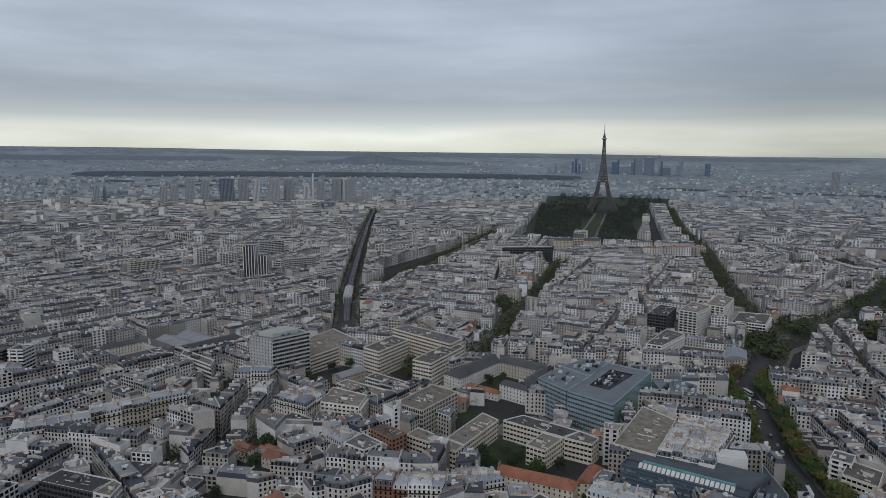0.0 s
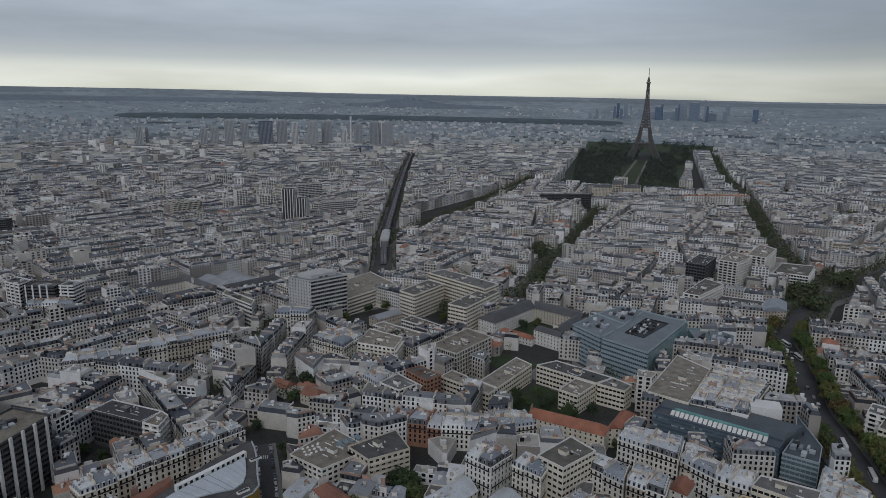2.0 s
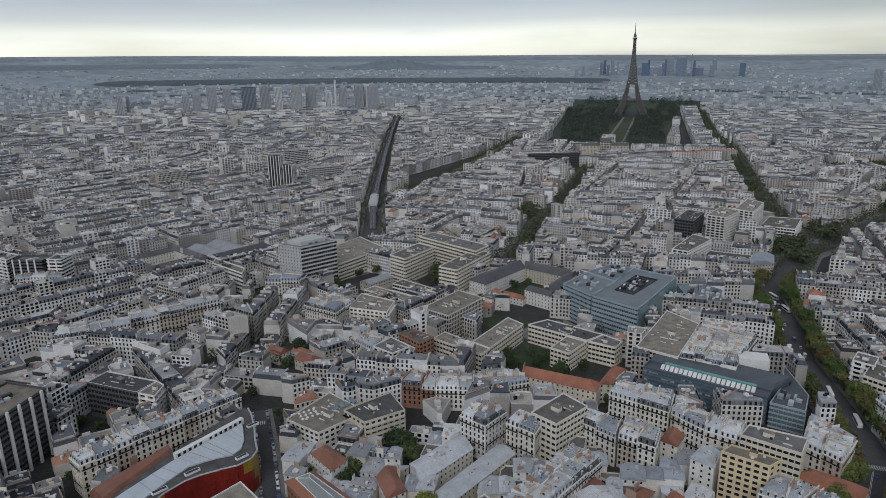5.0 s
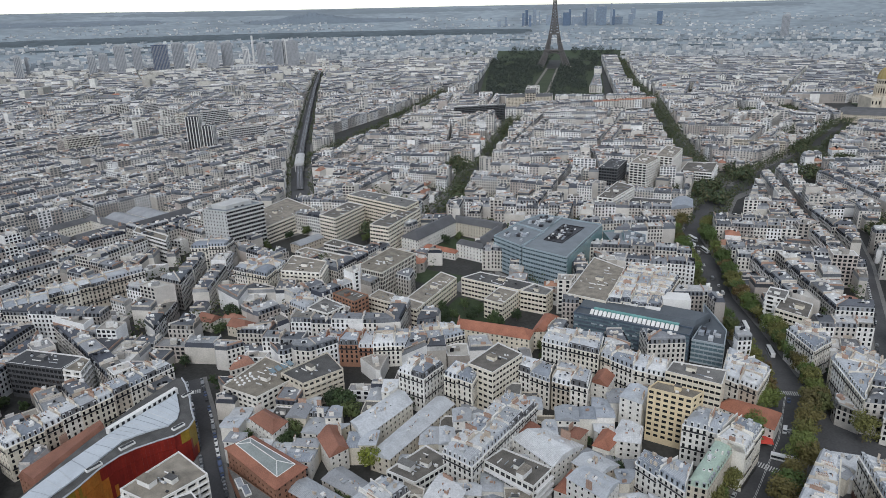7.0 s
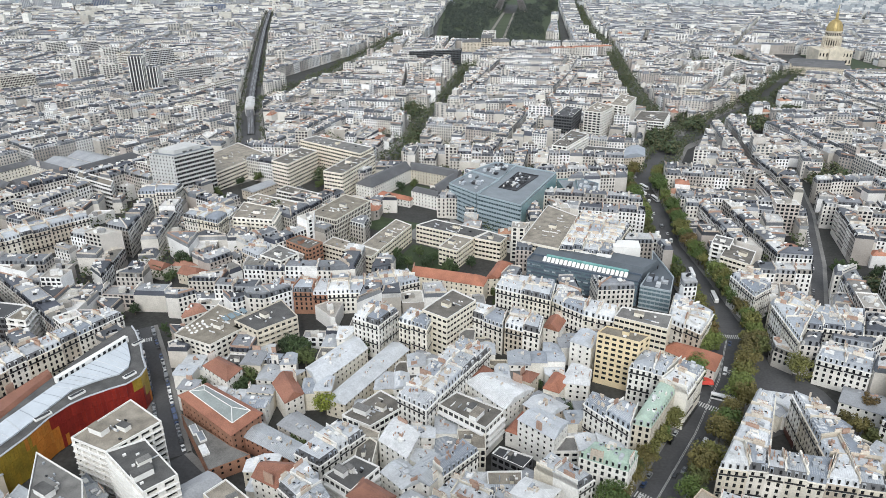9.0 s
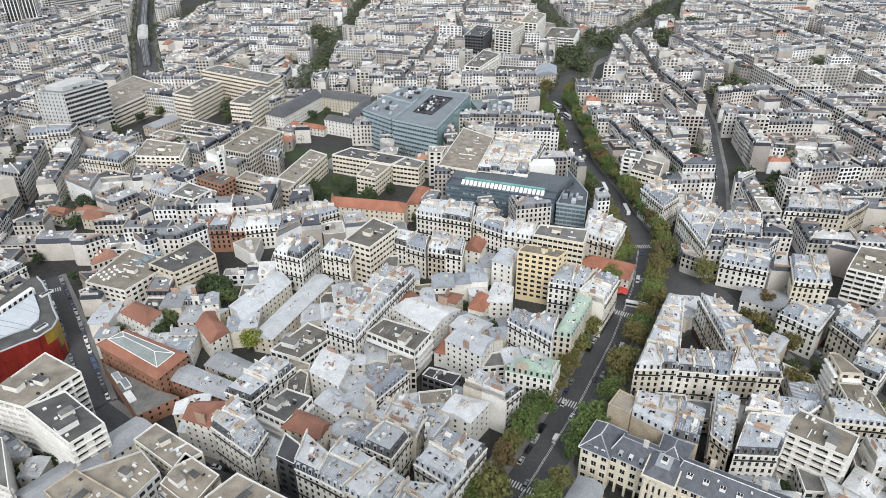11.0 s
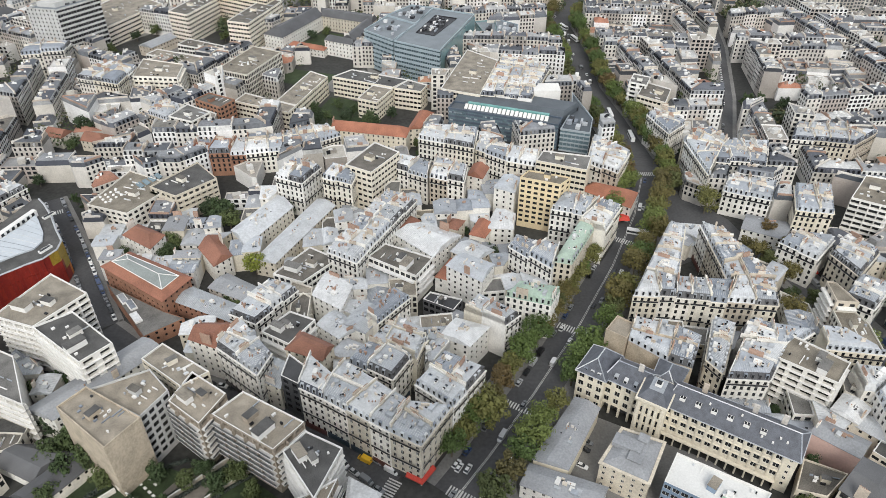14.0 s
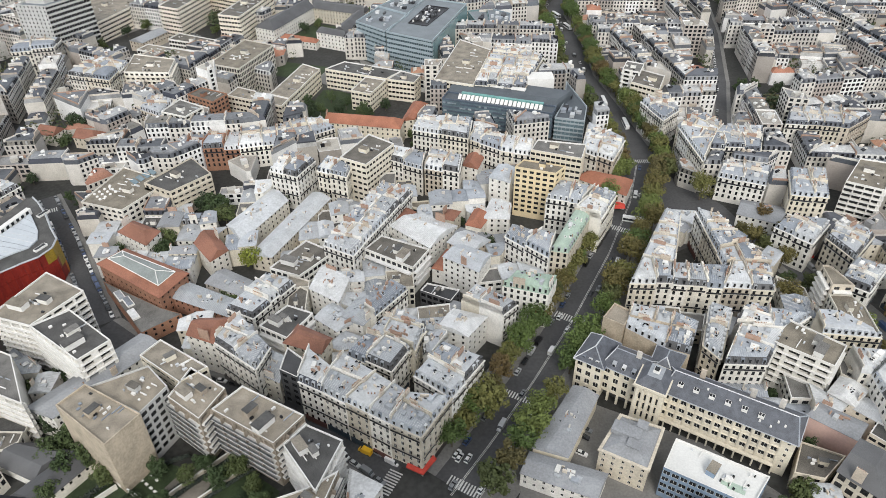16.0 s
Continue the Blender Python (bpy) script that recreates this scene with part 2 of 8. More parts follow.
M_AWNING = material("red_canvas", ((0.55, 0.06, 0.04), (0.57, 0.07, 0.05)))
# bluer than leaves: the haze over the far woods is in the base colour
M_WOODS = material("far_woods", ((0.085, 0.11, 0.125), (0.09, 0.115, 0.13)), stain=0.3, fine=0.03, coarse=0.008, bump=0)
# dark park greens greyed towards blue for distance haze; the hedges reuse them
M_LEAF3 = material("hazed_park_leaves", ((0.05, 0.066, 0.056), (0.06, 0.074, 0.06), (0.07, 0.078, 0.06), (0.042, 0.057, 0.05)), island=True, stain=0.4, bump=0)


# ---- building blocks ----
class Acc:
    """Gathers vertices and faces, with a material slot per face."""

    def __init__(self):
        self.v, self.f, self.s, self.mats = [], [], [], []

    def slot(self, m):
        if m not in self.mats:
            self.mats.append(m)
        return self.mats.index(m)

    def face(self, pts, m):
        k = len(self.v)
        self.v.extend(pts)
        self.f.append(tuple(range(k, k + len(pts))))
        self.s.append(self.slot(m))

    def shell(self, rings, m, cap=True, capm=None, closed=True):
        """Rings of equal length, joined by quads; the last is capped."""
        k, n, s = len(self.v), len(rings[0]), self.slot(m)
        for r in rings:
            self.v.extend(r)
        for j in range(len(rings) - 1):
            for i in range(n if closed else n - 1):
                a, b = k + j * n + i, k + j * n + (i + 1) % n
                self.f.append((a, b, b + n, a + n))
                self.s.append(s)
        if cap:
            self.f.append(tuple(range(k + (len(rings) - 1) * n, k + len(rings) * n)))
            self.s.append(self.slot(capm) if capm else s)

    def box(self, c, u, half_u, half_w, z0, z1, m):
        """A box about the plan point c, with u its unit direction."""
        ux, uy = u
        r = [(c[0] + a * half_u * ux - b * half_w * uy, c[1] + a * half_u * uy + b * half_w * ux) for a, b in ((-1, -1), (1, -1), (1, 1), (-1, 1))]
        self.shell([[(x, y, z0) for x, y in r], [(x, y, z1) for x, y in r]], m)

    def mesh(self, name):
        me = bpy.data.meshes.new(name)
        me.from_pydata(self.v, [], self.f)
        for m in self.mats:
            me.materials.append(m)
        me.polygons.foreach_set("material_index", self.s)
        me.update()
        return me


def part(name, acc, parent, label="", kind=""):
    """Links what acc has gathered as one mesh under a thing or a part."""
    if not acc.f:
        return None
    ob = new(name, acc.mesh(name))
    ob.parent = parent
    return tagged(ob, label, kind=kind)


def thing(name, label, category, at=(0, 0, 0), group="", kind=""):
    ob = new(name)
    ob.location = at
    return tagged(ob, label, category, group, kind)


def drop(d):
    """The ground's height d metres out: level, then falling to the river, then the far hills."""
    if d < 3000:
        return -22 * min(max((d - 600) / 2100, 0), 1)
    u = (d - 3000) / 1900
    return -22 + 214 * u ** 1.25


def lean(x, y):
    """The far country lies a little higher to one side than to the other."""
    return -0.0115 * (0.94 * x + 0.342 * y) * min(max((math.hypot(x, y) - 1200) / 1300, 0), 1)


def zg(x, y):
    return drop(math.hypot(x, y)) + lean(x, y)


def area(p):
    return 0.5 * sum(p[i - 1][0] * p[i][1] - p[i][0] * p[i - 1][1] for i in range(len(p)))


def middle(p):
    return sum(q[0] for q in p) / len(p), sum(q[1] for q in p) / len(p)


def clip(p, tags, o, n, tag):
    """The part of a convex outline on the side of the line through o to which n points. tags: what lies along each edge."""
    out, out_tags = [], []
    k = len(p)
    d = [(q[0] - o[0]) * n[0] + (q[1] - o[1]) * n[1] for q in p]
    for i in range(k):
        j = (i + 1) % k
        if d[i] >= 0:
            out.append(p[i])
            out_tags.append(tags[i] if d[j] >= 0 or d[i] > 1e-9 else tag)
            if d[j] < 0:
                t = d[i] / (d[i] - d[j])
                out.append((p[i][0] + t * (p[j][0] - p[i][0]), p[i][1] + t * (p[j][1] - p[i][1])))
                out_tags.append(tag)
        elif d[j] >= 0:
            t = d[i] / (d[i] - d[j])
            out.append((p[i][0] + t * (p[j][0] - p[i][0]), p[i][1] + t * (p[j][1] - p[i][1])))
            out_tags.append(tags[i])
    return out, out_tags


def inset(p, dist):
    """A convex outline with each edge moved inwards by its own distance; less where it would fold over."""
    n = len(p)
    for shrink in (1, 0.7, 0.45, 0.25, 0.1, 0):
        lines = []
        for i in range(n):
            a, b = p[i], p[(i + 1) % n]
            ln = math.hypot(b[0] - a[0], b[1] - a[1]) or 1e-6
            ux, uy = (b[0] - a[0]) / ln, (b[1] - a[1]) / ln
            lines.append((a[0] - uy * dist[i] * shrink, a[1] + ux * dist[i] * shrink, ux, uy))
        q, good = [], True
        for i in range(n):
            ax, ay, ux, uy = lines[i - 1]
            bx, by, vx, vy = lines[i]
            den = ux * vy - uy * vx
            if abs(den) < 0.05:
                q.append((bx, by))
                continue
            t = ((bx - ax) * vy - (by - ay) * vx) / den
            q.append((ax + t * ux, ay + t * uy))
        for i in range(n):
            a, b = q[i], q[(i + 1) % n]
            if (b[0] - a[0]) * lines[i][2] + (b[1] - a[1]) * lines[i][3] < 0.02:
                good = False
        if good:
            return q
    return list(p)


def up_to(p, z):
    return [(x, y, z) for x, y in p]

M_SHOP = material('dark_shopfront', ((0.05, 0.045, 0.04), (0.12, 0.05, 0.04), (0.04, 0.06, 0.08), (0.06, 0.06, 0.06)), rough=0.3)
M_WHITEROOF = material('white_roof_membrane', ((0.66, 0.66, 0.64), (0.70, 0.70, 0.68)), stain=0.12)
WINDOW_MESHES = {}


def window_mesh(w, h):
    """One casement window, shared by all of its size: frame, mullion, transom and panes; outwards is -y."""
    key = (round(w, 1), round(h, 1))
    if key not in WINDOW_MESHES:
        acc, t = Acc(), 0.09
        w, h = key
        for x0, x1, z0, z1 in ((-w / 2, -w / 2 + t, 0, h), (w / 2 - t, w / 2, 0, h), (-w / 2, w / 2, 0, t), (-w / 2, w / 2, h - t, h), (-t / 2, t / 2, 0, h)):
            acc.face([(x0, -0.05, z0), (x1, -0.05, z0), (x1, -0.05, z1), (x0, -0.05, z1)], M_FRAME)
        acc.face([(-w / 2, 0, 0), (w / 2, 0, 0), (w / 2, 0, h), (-w / 2, 0, h)], M_GLASS)
        WINDOW_MESHES[key] = acc.mesh("window")
    return WINDOW_MESHES[key]


# bay width, storey, window width, window height, sill
SPEC = {"old": (2.35, 3.0, 1.15, 1.95, 0.55), "new": (3.1, 2.85, 2.1, 1.5, 0.8), "band": (2.6, 3.2, 2.25, 1.9, 0.75), "grid": (1.9, 3.2, 1.45, 2.3, 0.5), "small": (2.9, 2.9, 1.0, 1.35, 0.9), "school": (3.0, 3.7, 2.2, 2.5, 0.75), "ribbon": (2.6, 3.3, 2.25, 1.45, 1.0), "loggia": (4.2, 2.9, 3.8, 1.95, 0.55)}


def facade(wall, glass, a, b, z0, z1, spec, m, parent=None, back=0.22):
    """A wall from a to b with window openings; panes go into glass, or become windows of their own under parent."""
    bay, storey, ww, wh, sill = SPEC[spec]
    dx, dy = b[0] - a[0], b[1] - a[1]
    ln = math.hypot(dx, dy)
    bays, floors = int((ln - 0.6) / bay), int((z1 - z0 - 0.3) / storey)
    if bays < 1 or floors < 1:
        wall.face([(*a, z0), (*b, z0), (*b, z1), (*a, z1)], m)
        return
    ux, uy = dx / ln, dy / ln
    nx, ny = uy, -ux

    def at(s, z, depth=0.0):
        return (a[0] + ux * s - nx * depth, a[1] + uy * s - ny * depth, z)

    step, low = ln / bays, z1 - floors * storey
    edges = [0.0]
    for k in range(bays):
        edges += [step * (k + 0.5) - ww / 2, step * (k + 0.5) + ww / 2]
    edges.append(ln)
    z = z0
    for f in range(floors):
        s0, s1 = low + f * storey + sill, low + f * storey + sill + wh
        wall.face([at(0, z), at(ln, z), at(ln, s0), at(0, s0)], m)
        for k in range(0, len(edges), 2):
            wall.face([at(edges[k], s0), at(edges[k + 1], s0), at(edges[k + 1], s1), at(edges[k], s1)], m)
        for k in range(bays):
            e0, e1 = edges[2 * k + 1], edges[2 * k + 2]
            wall.face([at(e0, s0), at(e1, s0), at(e1, s0, back), at(e0, s0, back)], m)
            wall.face([at(e0, s1, back), at(e1, s1, back), at(e1, s1), at(e0, s1)], m)
            wall.face([at(e0, s0), at(e0, s0, back), at(e0, s1, back), at(e0, s1)], m)
            wall.face([at(e1, s0, back), at(e1, s0), at(e1, s1), at(e1, s1, back)], m)
            if parent is not None:
                w = new("window", window_mesh(ww, wh))
                w.parent = parent
                w.matrix_basis = Matrix.Translation(at((e0 + e1) / 2, s0, back - 0.01)) @ Matrix.Rotation(math.atan2(uy, ux), 4, "Z")
            else:
                glass.face([at(e0, s0, back), at(e1, s0, back), at(e1, s1, back), at(e0, s1, back)], M_GLASS)
        z = s1
    wall.face([at(0, z), at(ln, z), at(ln, z1), at(0, z1)], m)


ROOFS = {"D": M_LEAD, "L": M_SLATE2, "H": M_ZINC, "S": M_SLATE, "T": M_TILE, "Z": M_ZINC, "G": M_GREEN, "F": M_GRAVEL}
ROOF_WORDS = {"D": "a low blue-grey sheet roof", "L": "a dark hipped roof", "H": "a grey zinc mansard roof and chimneys", "S": "a dark slate mansard roof and dormers", "T": "an orange clay tile roof",
              "Z": "a low grey zinc roof", "G": "a pale green sheet roof", "F": "a flat gravel roof with parapet"}
WALL_WORDS = {"cream": "cream limestone", "white": "white rendered", "beige": "ochre rendered", "brick": "red brick", "dark": "dark glazed", "yellow": "yellow rendered",
              "pink": "pink rendered", "blue": "blue-banded white", "grid": "concrete-framed", "glasstower": "grey panelled", "stone": "old limestone", "ochre": "blank-gabled ochre", "terrace": "brown-grey concrete", "honey": "honey-coloured stone"}
rng = random.Random(7)


def seams(acc, low, high, z0, z1):
    """Standing seams up the slopes of a zinc roof, from an outline at z0 to its inset one at z1."""
    n = len(low)
    for i in range(n):
        a, b, a1, b1 = low[i], low[(i + 1) % n], high[i], high[(i + 1) % n]
        ln = math.dist(a, b)
        if ln < 2.5:
            continue
        ux, uy = (b[0] - a[0]) / ln, (b[1] - a[1]) / ln
        deep = -(a1[0] - a[0]) * uy + (a1[1] - a[1]) * ux
        if deep < 0.9:
            continue
        s0, s1 = (a1[0] - a[0]) * ux + (a1[1] - a[1]) * uy, (b1[0] - a[0]) * ux + (b1[1] - a[1]) * uy
        for k in range(1, int(ln / 0.8)):
            s = k * 0.8
            f = min(1, s / max(s0, 0.01), (ln - s) / max(ln - s1, 0.01))
            if f * deep < 0.5:
                continue
            q = (a[0] + ux * s, a[1] + uy * s)
            e = (q[0] - uy * deep * f, q[1] + ux * deep * f)
            ze = z0 + (z1 - z0) * f
            w = 0.06
            for d in (-w, w):
                acc.face([(q[0] + ux * d, q[1] + uy * d, z0 + 0.005), (q[0], q[1], z0 + 0.1), (e[0], e[1], ze + 0.1), (e[0] + ux * d, e[1] + uy * d, ze + 0.005)], M_SEAM)


def make_building(style, h, colour, p, tags, fine=False):
    """One house of the town: walls with windows, roof, dormers, chimneys, balconies, roof huts."""
    if area(p) < 0:
        p, tags = p[::-1], [tags[(len(p) - 2 - i) % len(p)] for i in range(len(p))]
    c = middle(p)
    near = math.hypot(*c) < 290
    z0 = zg(*c) - 0.5
    h += zg(*c)
    m = WALL[colour]
    tall = "apartment building" if h > 12 and style != "F" else "house" if h <= 12 else "modern block"
    ob = thing("apartment_building" if h > 12 else "house", f"{WALL_WORDS[colour]} {tall} with {ROOF_WORDS[style]}", "building", group="buildings of the quarter")
    wall, glass, roof, dorm, rail, ribs = Acc(), Acc(), Acc(), Acc(), Acc(), Acc()
    n = len(p)
    cap_m = M_CAP if colour in ("white", "dark", "blue", "beige") else M_CAP if colour == "terrace" else m
    spec = "old" if style in "HSG" else "school" if style == "L" and h > 13 else "small" if style in "TZLD" else {"grid": "grid", "white": "loggia" if h > 16 else "band", "beige": "ribbon", "dark": "band", "terrace": "loggia", "glasstower": "band", "blue": "band"}.get(colour, "new")
    lens = [math.dist(p[i], p[(i + 1) % n]) for i in range(n)]
    top = h + (0.7 if style == "F" else 0)
    for i in range(n):
        a, b = p[i], p[(i + 1) % n]
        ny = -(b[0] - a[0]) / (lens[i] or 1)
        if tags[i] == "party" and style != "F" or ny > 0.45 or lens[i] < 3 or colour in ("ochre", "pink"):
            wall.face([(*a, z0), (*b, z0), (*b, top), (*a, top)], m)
        else:
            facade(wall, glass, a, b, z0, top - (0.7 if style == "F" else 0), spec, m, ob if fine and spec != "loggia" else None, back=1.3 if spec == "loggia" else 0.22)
            if style == "F":
                wall.face([(*a, h), (*b, h), (*b, top), (*a, top)], m)
            ux, uy = (b[0] - a[0]) / lens[i], (b[1] - a[1]) / lens[i]
            mid = ((a[0] + b[0]) / 2 + uy * 0.25, (a[1] + b[1]) / 2 - ux * 0.25)
            if style in "HS" and lens[i] > 5 and tags[i] == "street":
                for lev in (h - 3.0, h - 12.0):
                    if lev > z0 + 5:
                        slab, grille = (Acc(), Acc()) if fine else (rail, rail)
                        slab.box(mid, (ux, uy), lens[i] / 2 - 0.3, 0.28, lev + 0.1, lev + 0.22, m)
                        grille.box((mid[0] + uy * 0.25, mid[1] - ux * 0.25), (ux, uy), lens[i] / 2 - 0.3, 0.02, lev + 0.22, lev + 1.05, M_IRON)
                        if fine:
                            part("railing", grille, part("balcony", slab, ob), "black iron balcony railing")
                wall.box((mid[0], mid[1]), (ux, uy), lens[i] / 2, 0.3, h - 0.25, h + 0.1, m)
                if near:
                    shop = Acc()
                    shop.box((mid[0] - uy * 0.2, mid[1] + ux * 0.2), (ux, uy), lens[i] / 2 - 0.4, 0.14, 0.3, 2.9, M_SHOP)
                    part("shopfront", shop, ob)
            elif style == "F" and colour in ("white", "cream", "terrace") and lens[i] > 8 and h > 14:
                out = (mid[0] + uy * 0.5, mid[1] - ux * 0.5)
                storey = SPEC[spec][1]
                for f in range(1, int((h - z0) / storey)):
                    slab, lev = Acc() if fine else rail, h - f * storey
                    if colour == "terrace":
                        slab.box(out, (ux, uy), lens[i] / 2 - 0.3, 0.85, lev - 0.1, lev + 0.2, M_CAP)
                        slab.box((out[0] + uy * 0.75, out[1] - ux * 0.75), (ux, uy), lens[i] / 2 - 0.4, 0.05, lev + 0.2, lev + 1.05, WALL["dark"])
                        for k in range(1, int(lens[i] / 5.2)):
                            q = (a[0] + ux * k * 5.2 + uy * 0.7, a[1] + uy * k * 5.2 - ux * 0.7)
                            slab.box(q, (ux, uy), 0.1, 0.7, lev + 0.2, lev + storey - 0.1, m)
                    elif spec != "loggia":
                        slab.box(out, (ux, uy), lens[i] / 2 - 0.8, 0.75, lev - 0.1, lev + 0.85, cap_m)
                    else:
                        slab.box(mid, (ux, uy), lens[i] / 2 - 0.2, 0.5, lev + 0.1, lev + 0.4, cap_m)
                    if fine:
                        part("balcony", slab, ob, "concrete balcony with a dark railing" if colour == "terrace" else "concrete balcony parapet")
    zinc = M_ZINC2 if near and rng.random() < 0.5 else M_ZINC
    stacks = []
    if style in "HSG":
        rise = rng.uniform(2.3, 3.0)
        d1 = [0.02 if t == "party" else 1.15 for t in tags]
        r1 = inset(p, d1)
        r2 = inset(r1, [1.2 if t == "party" else 3.2 for t in tags])
        lower = zinc if style == "H" and rng.random() < 0.68 else M_SLATE2 if style == "H" else ROOFS[style]
        roof.shell([up_to(p, h), up_to(r1, h + rise)], lower, cap=False)
        hi = h + rise + rng.uniform(0.6, 1.1)
        roof.shell([up_to(r1, h + rise), up_to(r2, hi)], M_GREEN if style == "G" else zinc)
        if near and style != "G":
            seams(ribs, r1, r2, h + rise, hi)
        for i in range(n):
            a, b, a1, b1 = p[i], p[(i + 1) % n], r1[i], r1[(i + 1) % n]
            if tags[i] == "party":
                wall.shell([[(*a, h), (*b, h)], [(*a1, h + rise), (*b1, h + rise)]], m, cap=False, closed=False)
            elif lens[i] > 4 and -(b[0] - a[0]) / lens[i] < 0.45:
                ux, uy = (b[0] - a[0]) / lens[i], (b[1] - a[1]) / lens[i]
                k = int(lens[i] / 2.35)
                for j in range(k):
                    s = lens[i] * (j + 0.5) / k
                    q = (a[0] + ux * s - uy * 0.75, a[1] + uy * s + ux * 0.75)
                    box = Acc() if fine else dorm
                    box.box(q, (ux, uy), 0.62, 0.55, h + 0.1, h + rise - 0.35, lower if rng.random() < 0.5 else M_ZINC)
                    if fine:
                        part("dormer", box, ob)
                    f0 = (q[0] + uy * 0.56, q[1] - ux * 0.56)
                    e0, e1 = (f0[0] - ux * 0.42, f0[1] - uy * 0.42), (f0[0] + ux * 0.42, f0[1] + uy * 0.42)
                    glass.face([(*e0, h + 0.3), (*e1, h + 0.3), (*e1, h + rise - 0.6), (*e0, h + rise - 0.6)], M_GLASS)
            if tags[i] == "party" and lens[i] > 5:
                stacks.append((i, hi))
                ux, uy = (b[0] - a[0]) / lens[i], (b[1] - a[1]) / lens[i]
                wall.box(((a[0] + b[0]) / 2 - uy * 0.2, (a[1] + b[1]) / 2 + ux * 0.2), (ux, uy), lens[i] / 2 - 0.6, 0.17, h + rise - 0.6, hi + 0.25, m)
        if not stacks:
            stacks = [(i, hi) for i in range(n) if lens[i] > 8][:2]
    elif style in "TZLD":
        w = min(lens)
        rise = w * (0.16 if style in "ZD" else 0.33)
        o = inset(p, [-0.35] * n)
        order = sorted(range(n), key=lambda i: lens[i])
        d = [w * 0.48] * n
        if n == 4:
            for i in order[:2]:
                d[i] = 0.3 if style in "ZD" or rng.random() < 0.6 else w * 0.45
        r1 = inset(o, d)
        roof.shell([up_to(o, h - 0.12), up_to(o, h), up_to(r1, h + rise)], zinc if style == "Z" else ROOFS[style])
        if near and style == "Z":
            seams(ribs, o, r1, h, h + rise)
        if style == "L" and near and h > 15:
            k = max(range(n), key=lambda j: (lens[j] > 20) - (p[(j + 1) % n][1] > p[j][1] + 999) + (p[j][1] + p[(j + 1) % n][1] < 2 * c[1]) * 2)
            a, b, a1, b1 = o[k], o[(k + 1) % n], r1[k], r1[(k + 1) % n]
            for j in range(int(lens[k] / 6)):
                t = (j + 0.7) / int(lens[k] / 6 + 0.4)
                q = [(a[e] + (b[e] - a[e]) * t) * 0.5 + (a1[e] + (b1[e] - a1[e]) * t) * 0.5 for e in (0, 1)]
                pane = Acc()
                pane.box(q, ((b[0] - a[0]) / lens[k], (b[1] - a[1]) / lens[k]), 0.8, 0.7, h + rise * 0.35, h + rise * 0.5 + 0.35, M_CAP)
                pane.box(q, ((b[0] - a[0]) / lens[k], (b[1] - a[1]) / lens[k]), 0.6, 0.5, h + rise * 0.5 + 0.35, h + rise * 0.5 + 0.4, M_GLASS)
                part("skylight", pane, ob)
        if h > 9 and rng.random() < 0.6:
            stacks = [(rng.randrange(n), h + rise)]
    else:
        q = inset(p, [0.35] * n)
        wall.shell([up_to(p, top), up_to(q, top)], cap_m, cap=False)
        wall.shell([up_to(q, top), up_to(q, h)], cap_m, cap=False)
        roof.face(up_to(q, h), M_WHITEROOF if colour == "blue" else M_FELT if colour == "dark" else M_TAN if colour in ("terrace", "ochre", "glasstower") else M_GRAVEL)
        if area(p) > 90:
            u = ((p[1][0] - p[0][0]) / lens[0], (p[1][1] - p[0][1]) / lens[0])
            big = min(math.sqrt(area(p)) * 0.16, 3.2)
            hut = Acc()
            hc = (c[0] + rng.uniform(-1, 1) * big, c[1] + rng.uniform(-1, 1) * big * 0.6)
            big *= 0.75
            hut.box(hc, u, big, big * 0.6, h, h + 2.2, m)
            hut.box(hc, u, big + 0.12, big * 0.6 + 0.12, h + 2.2, h + 2.35, M_GRAVEL)
            part("roof_hut", hut, ob, "rendered lift housing")
            if near and colour in ("white", "terrace", "cream") and area(p) > 200:
                house = Acc()
                pc = (c[0] + (p[0][0] - c[0]) * 0.4, c[1] + (p[0][1] - c[1]) * 0.4)
                house.box(pc, u, big * 1.5, big * 0.8, h, h + 2.6, M_CAP)
                house.box(pc, u, big * 1.5 + 0.2, big * 0.8 + 0.2, h + 2.6, h + 2.8, M_GRAVEL)
                part("penthouse", house, ob, "white rendered rooftop storey")
            bits = Acc()
            for _ in range(int(min(area(p) / (22 if near else 50), 16))):
                k = rng.randrange(n)
                e = rng.uniform(0.1, 0.75)
                f = rng.uniform(0, 1)
                vc = [c[w] + ((p[k][w] * f + p[(k + 1) % n][w] * (1 - f)) - c[w]) * e for w in (0, 1)]
                if rng.random() < 0.3:
                    bits.box(vc, u, rng.uniform(1.0, 3.0), 0.15, h, h + rng.uniform(0.3, 0.6), rng.choice((M_CAP, M_ZINC)))
                else:
                    bits.box(vc, u, rng.uniform(0.2, 0.8), rng.uniform(0.2, 0.5), h, h + rng.uniform(0.3, 1.0), rng.choice((M_CAP, M_ZINC, M_CAP, M_GLASS)))
            part("roof_vents", bits, ob, "small vents, ducts and curbs", kind="stuff")
    part("wall", wall, ob)
    part("roof", roof, ob)
    part("facade_glazing", glass, ob, kind="stuff")
    part("attic_storey", dorm, ob, kind="stuff")
    part("standing_seams", ribs, ob, "raised zinc seams", kind="stuff")
    part("balcony_ironwork", rail, ob, kind="stuff")
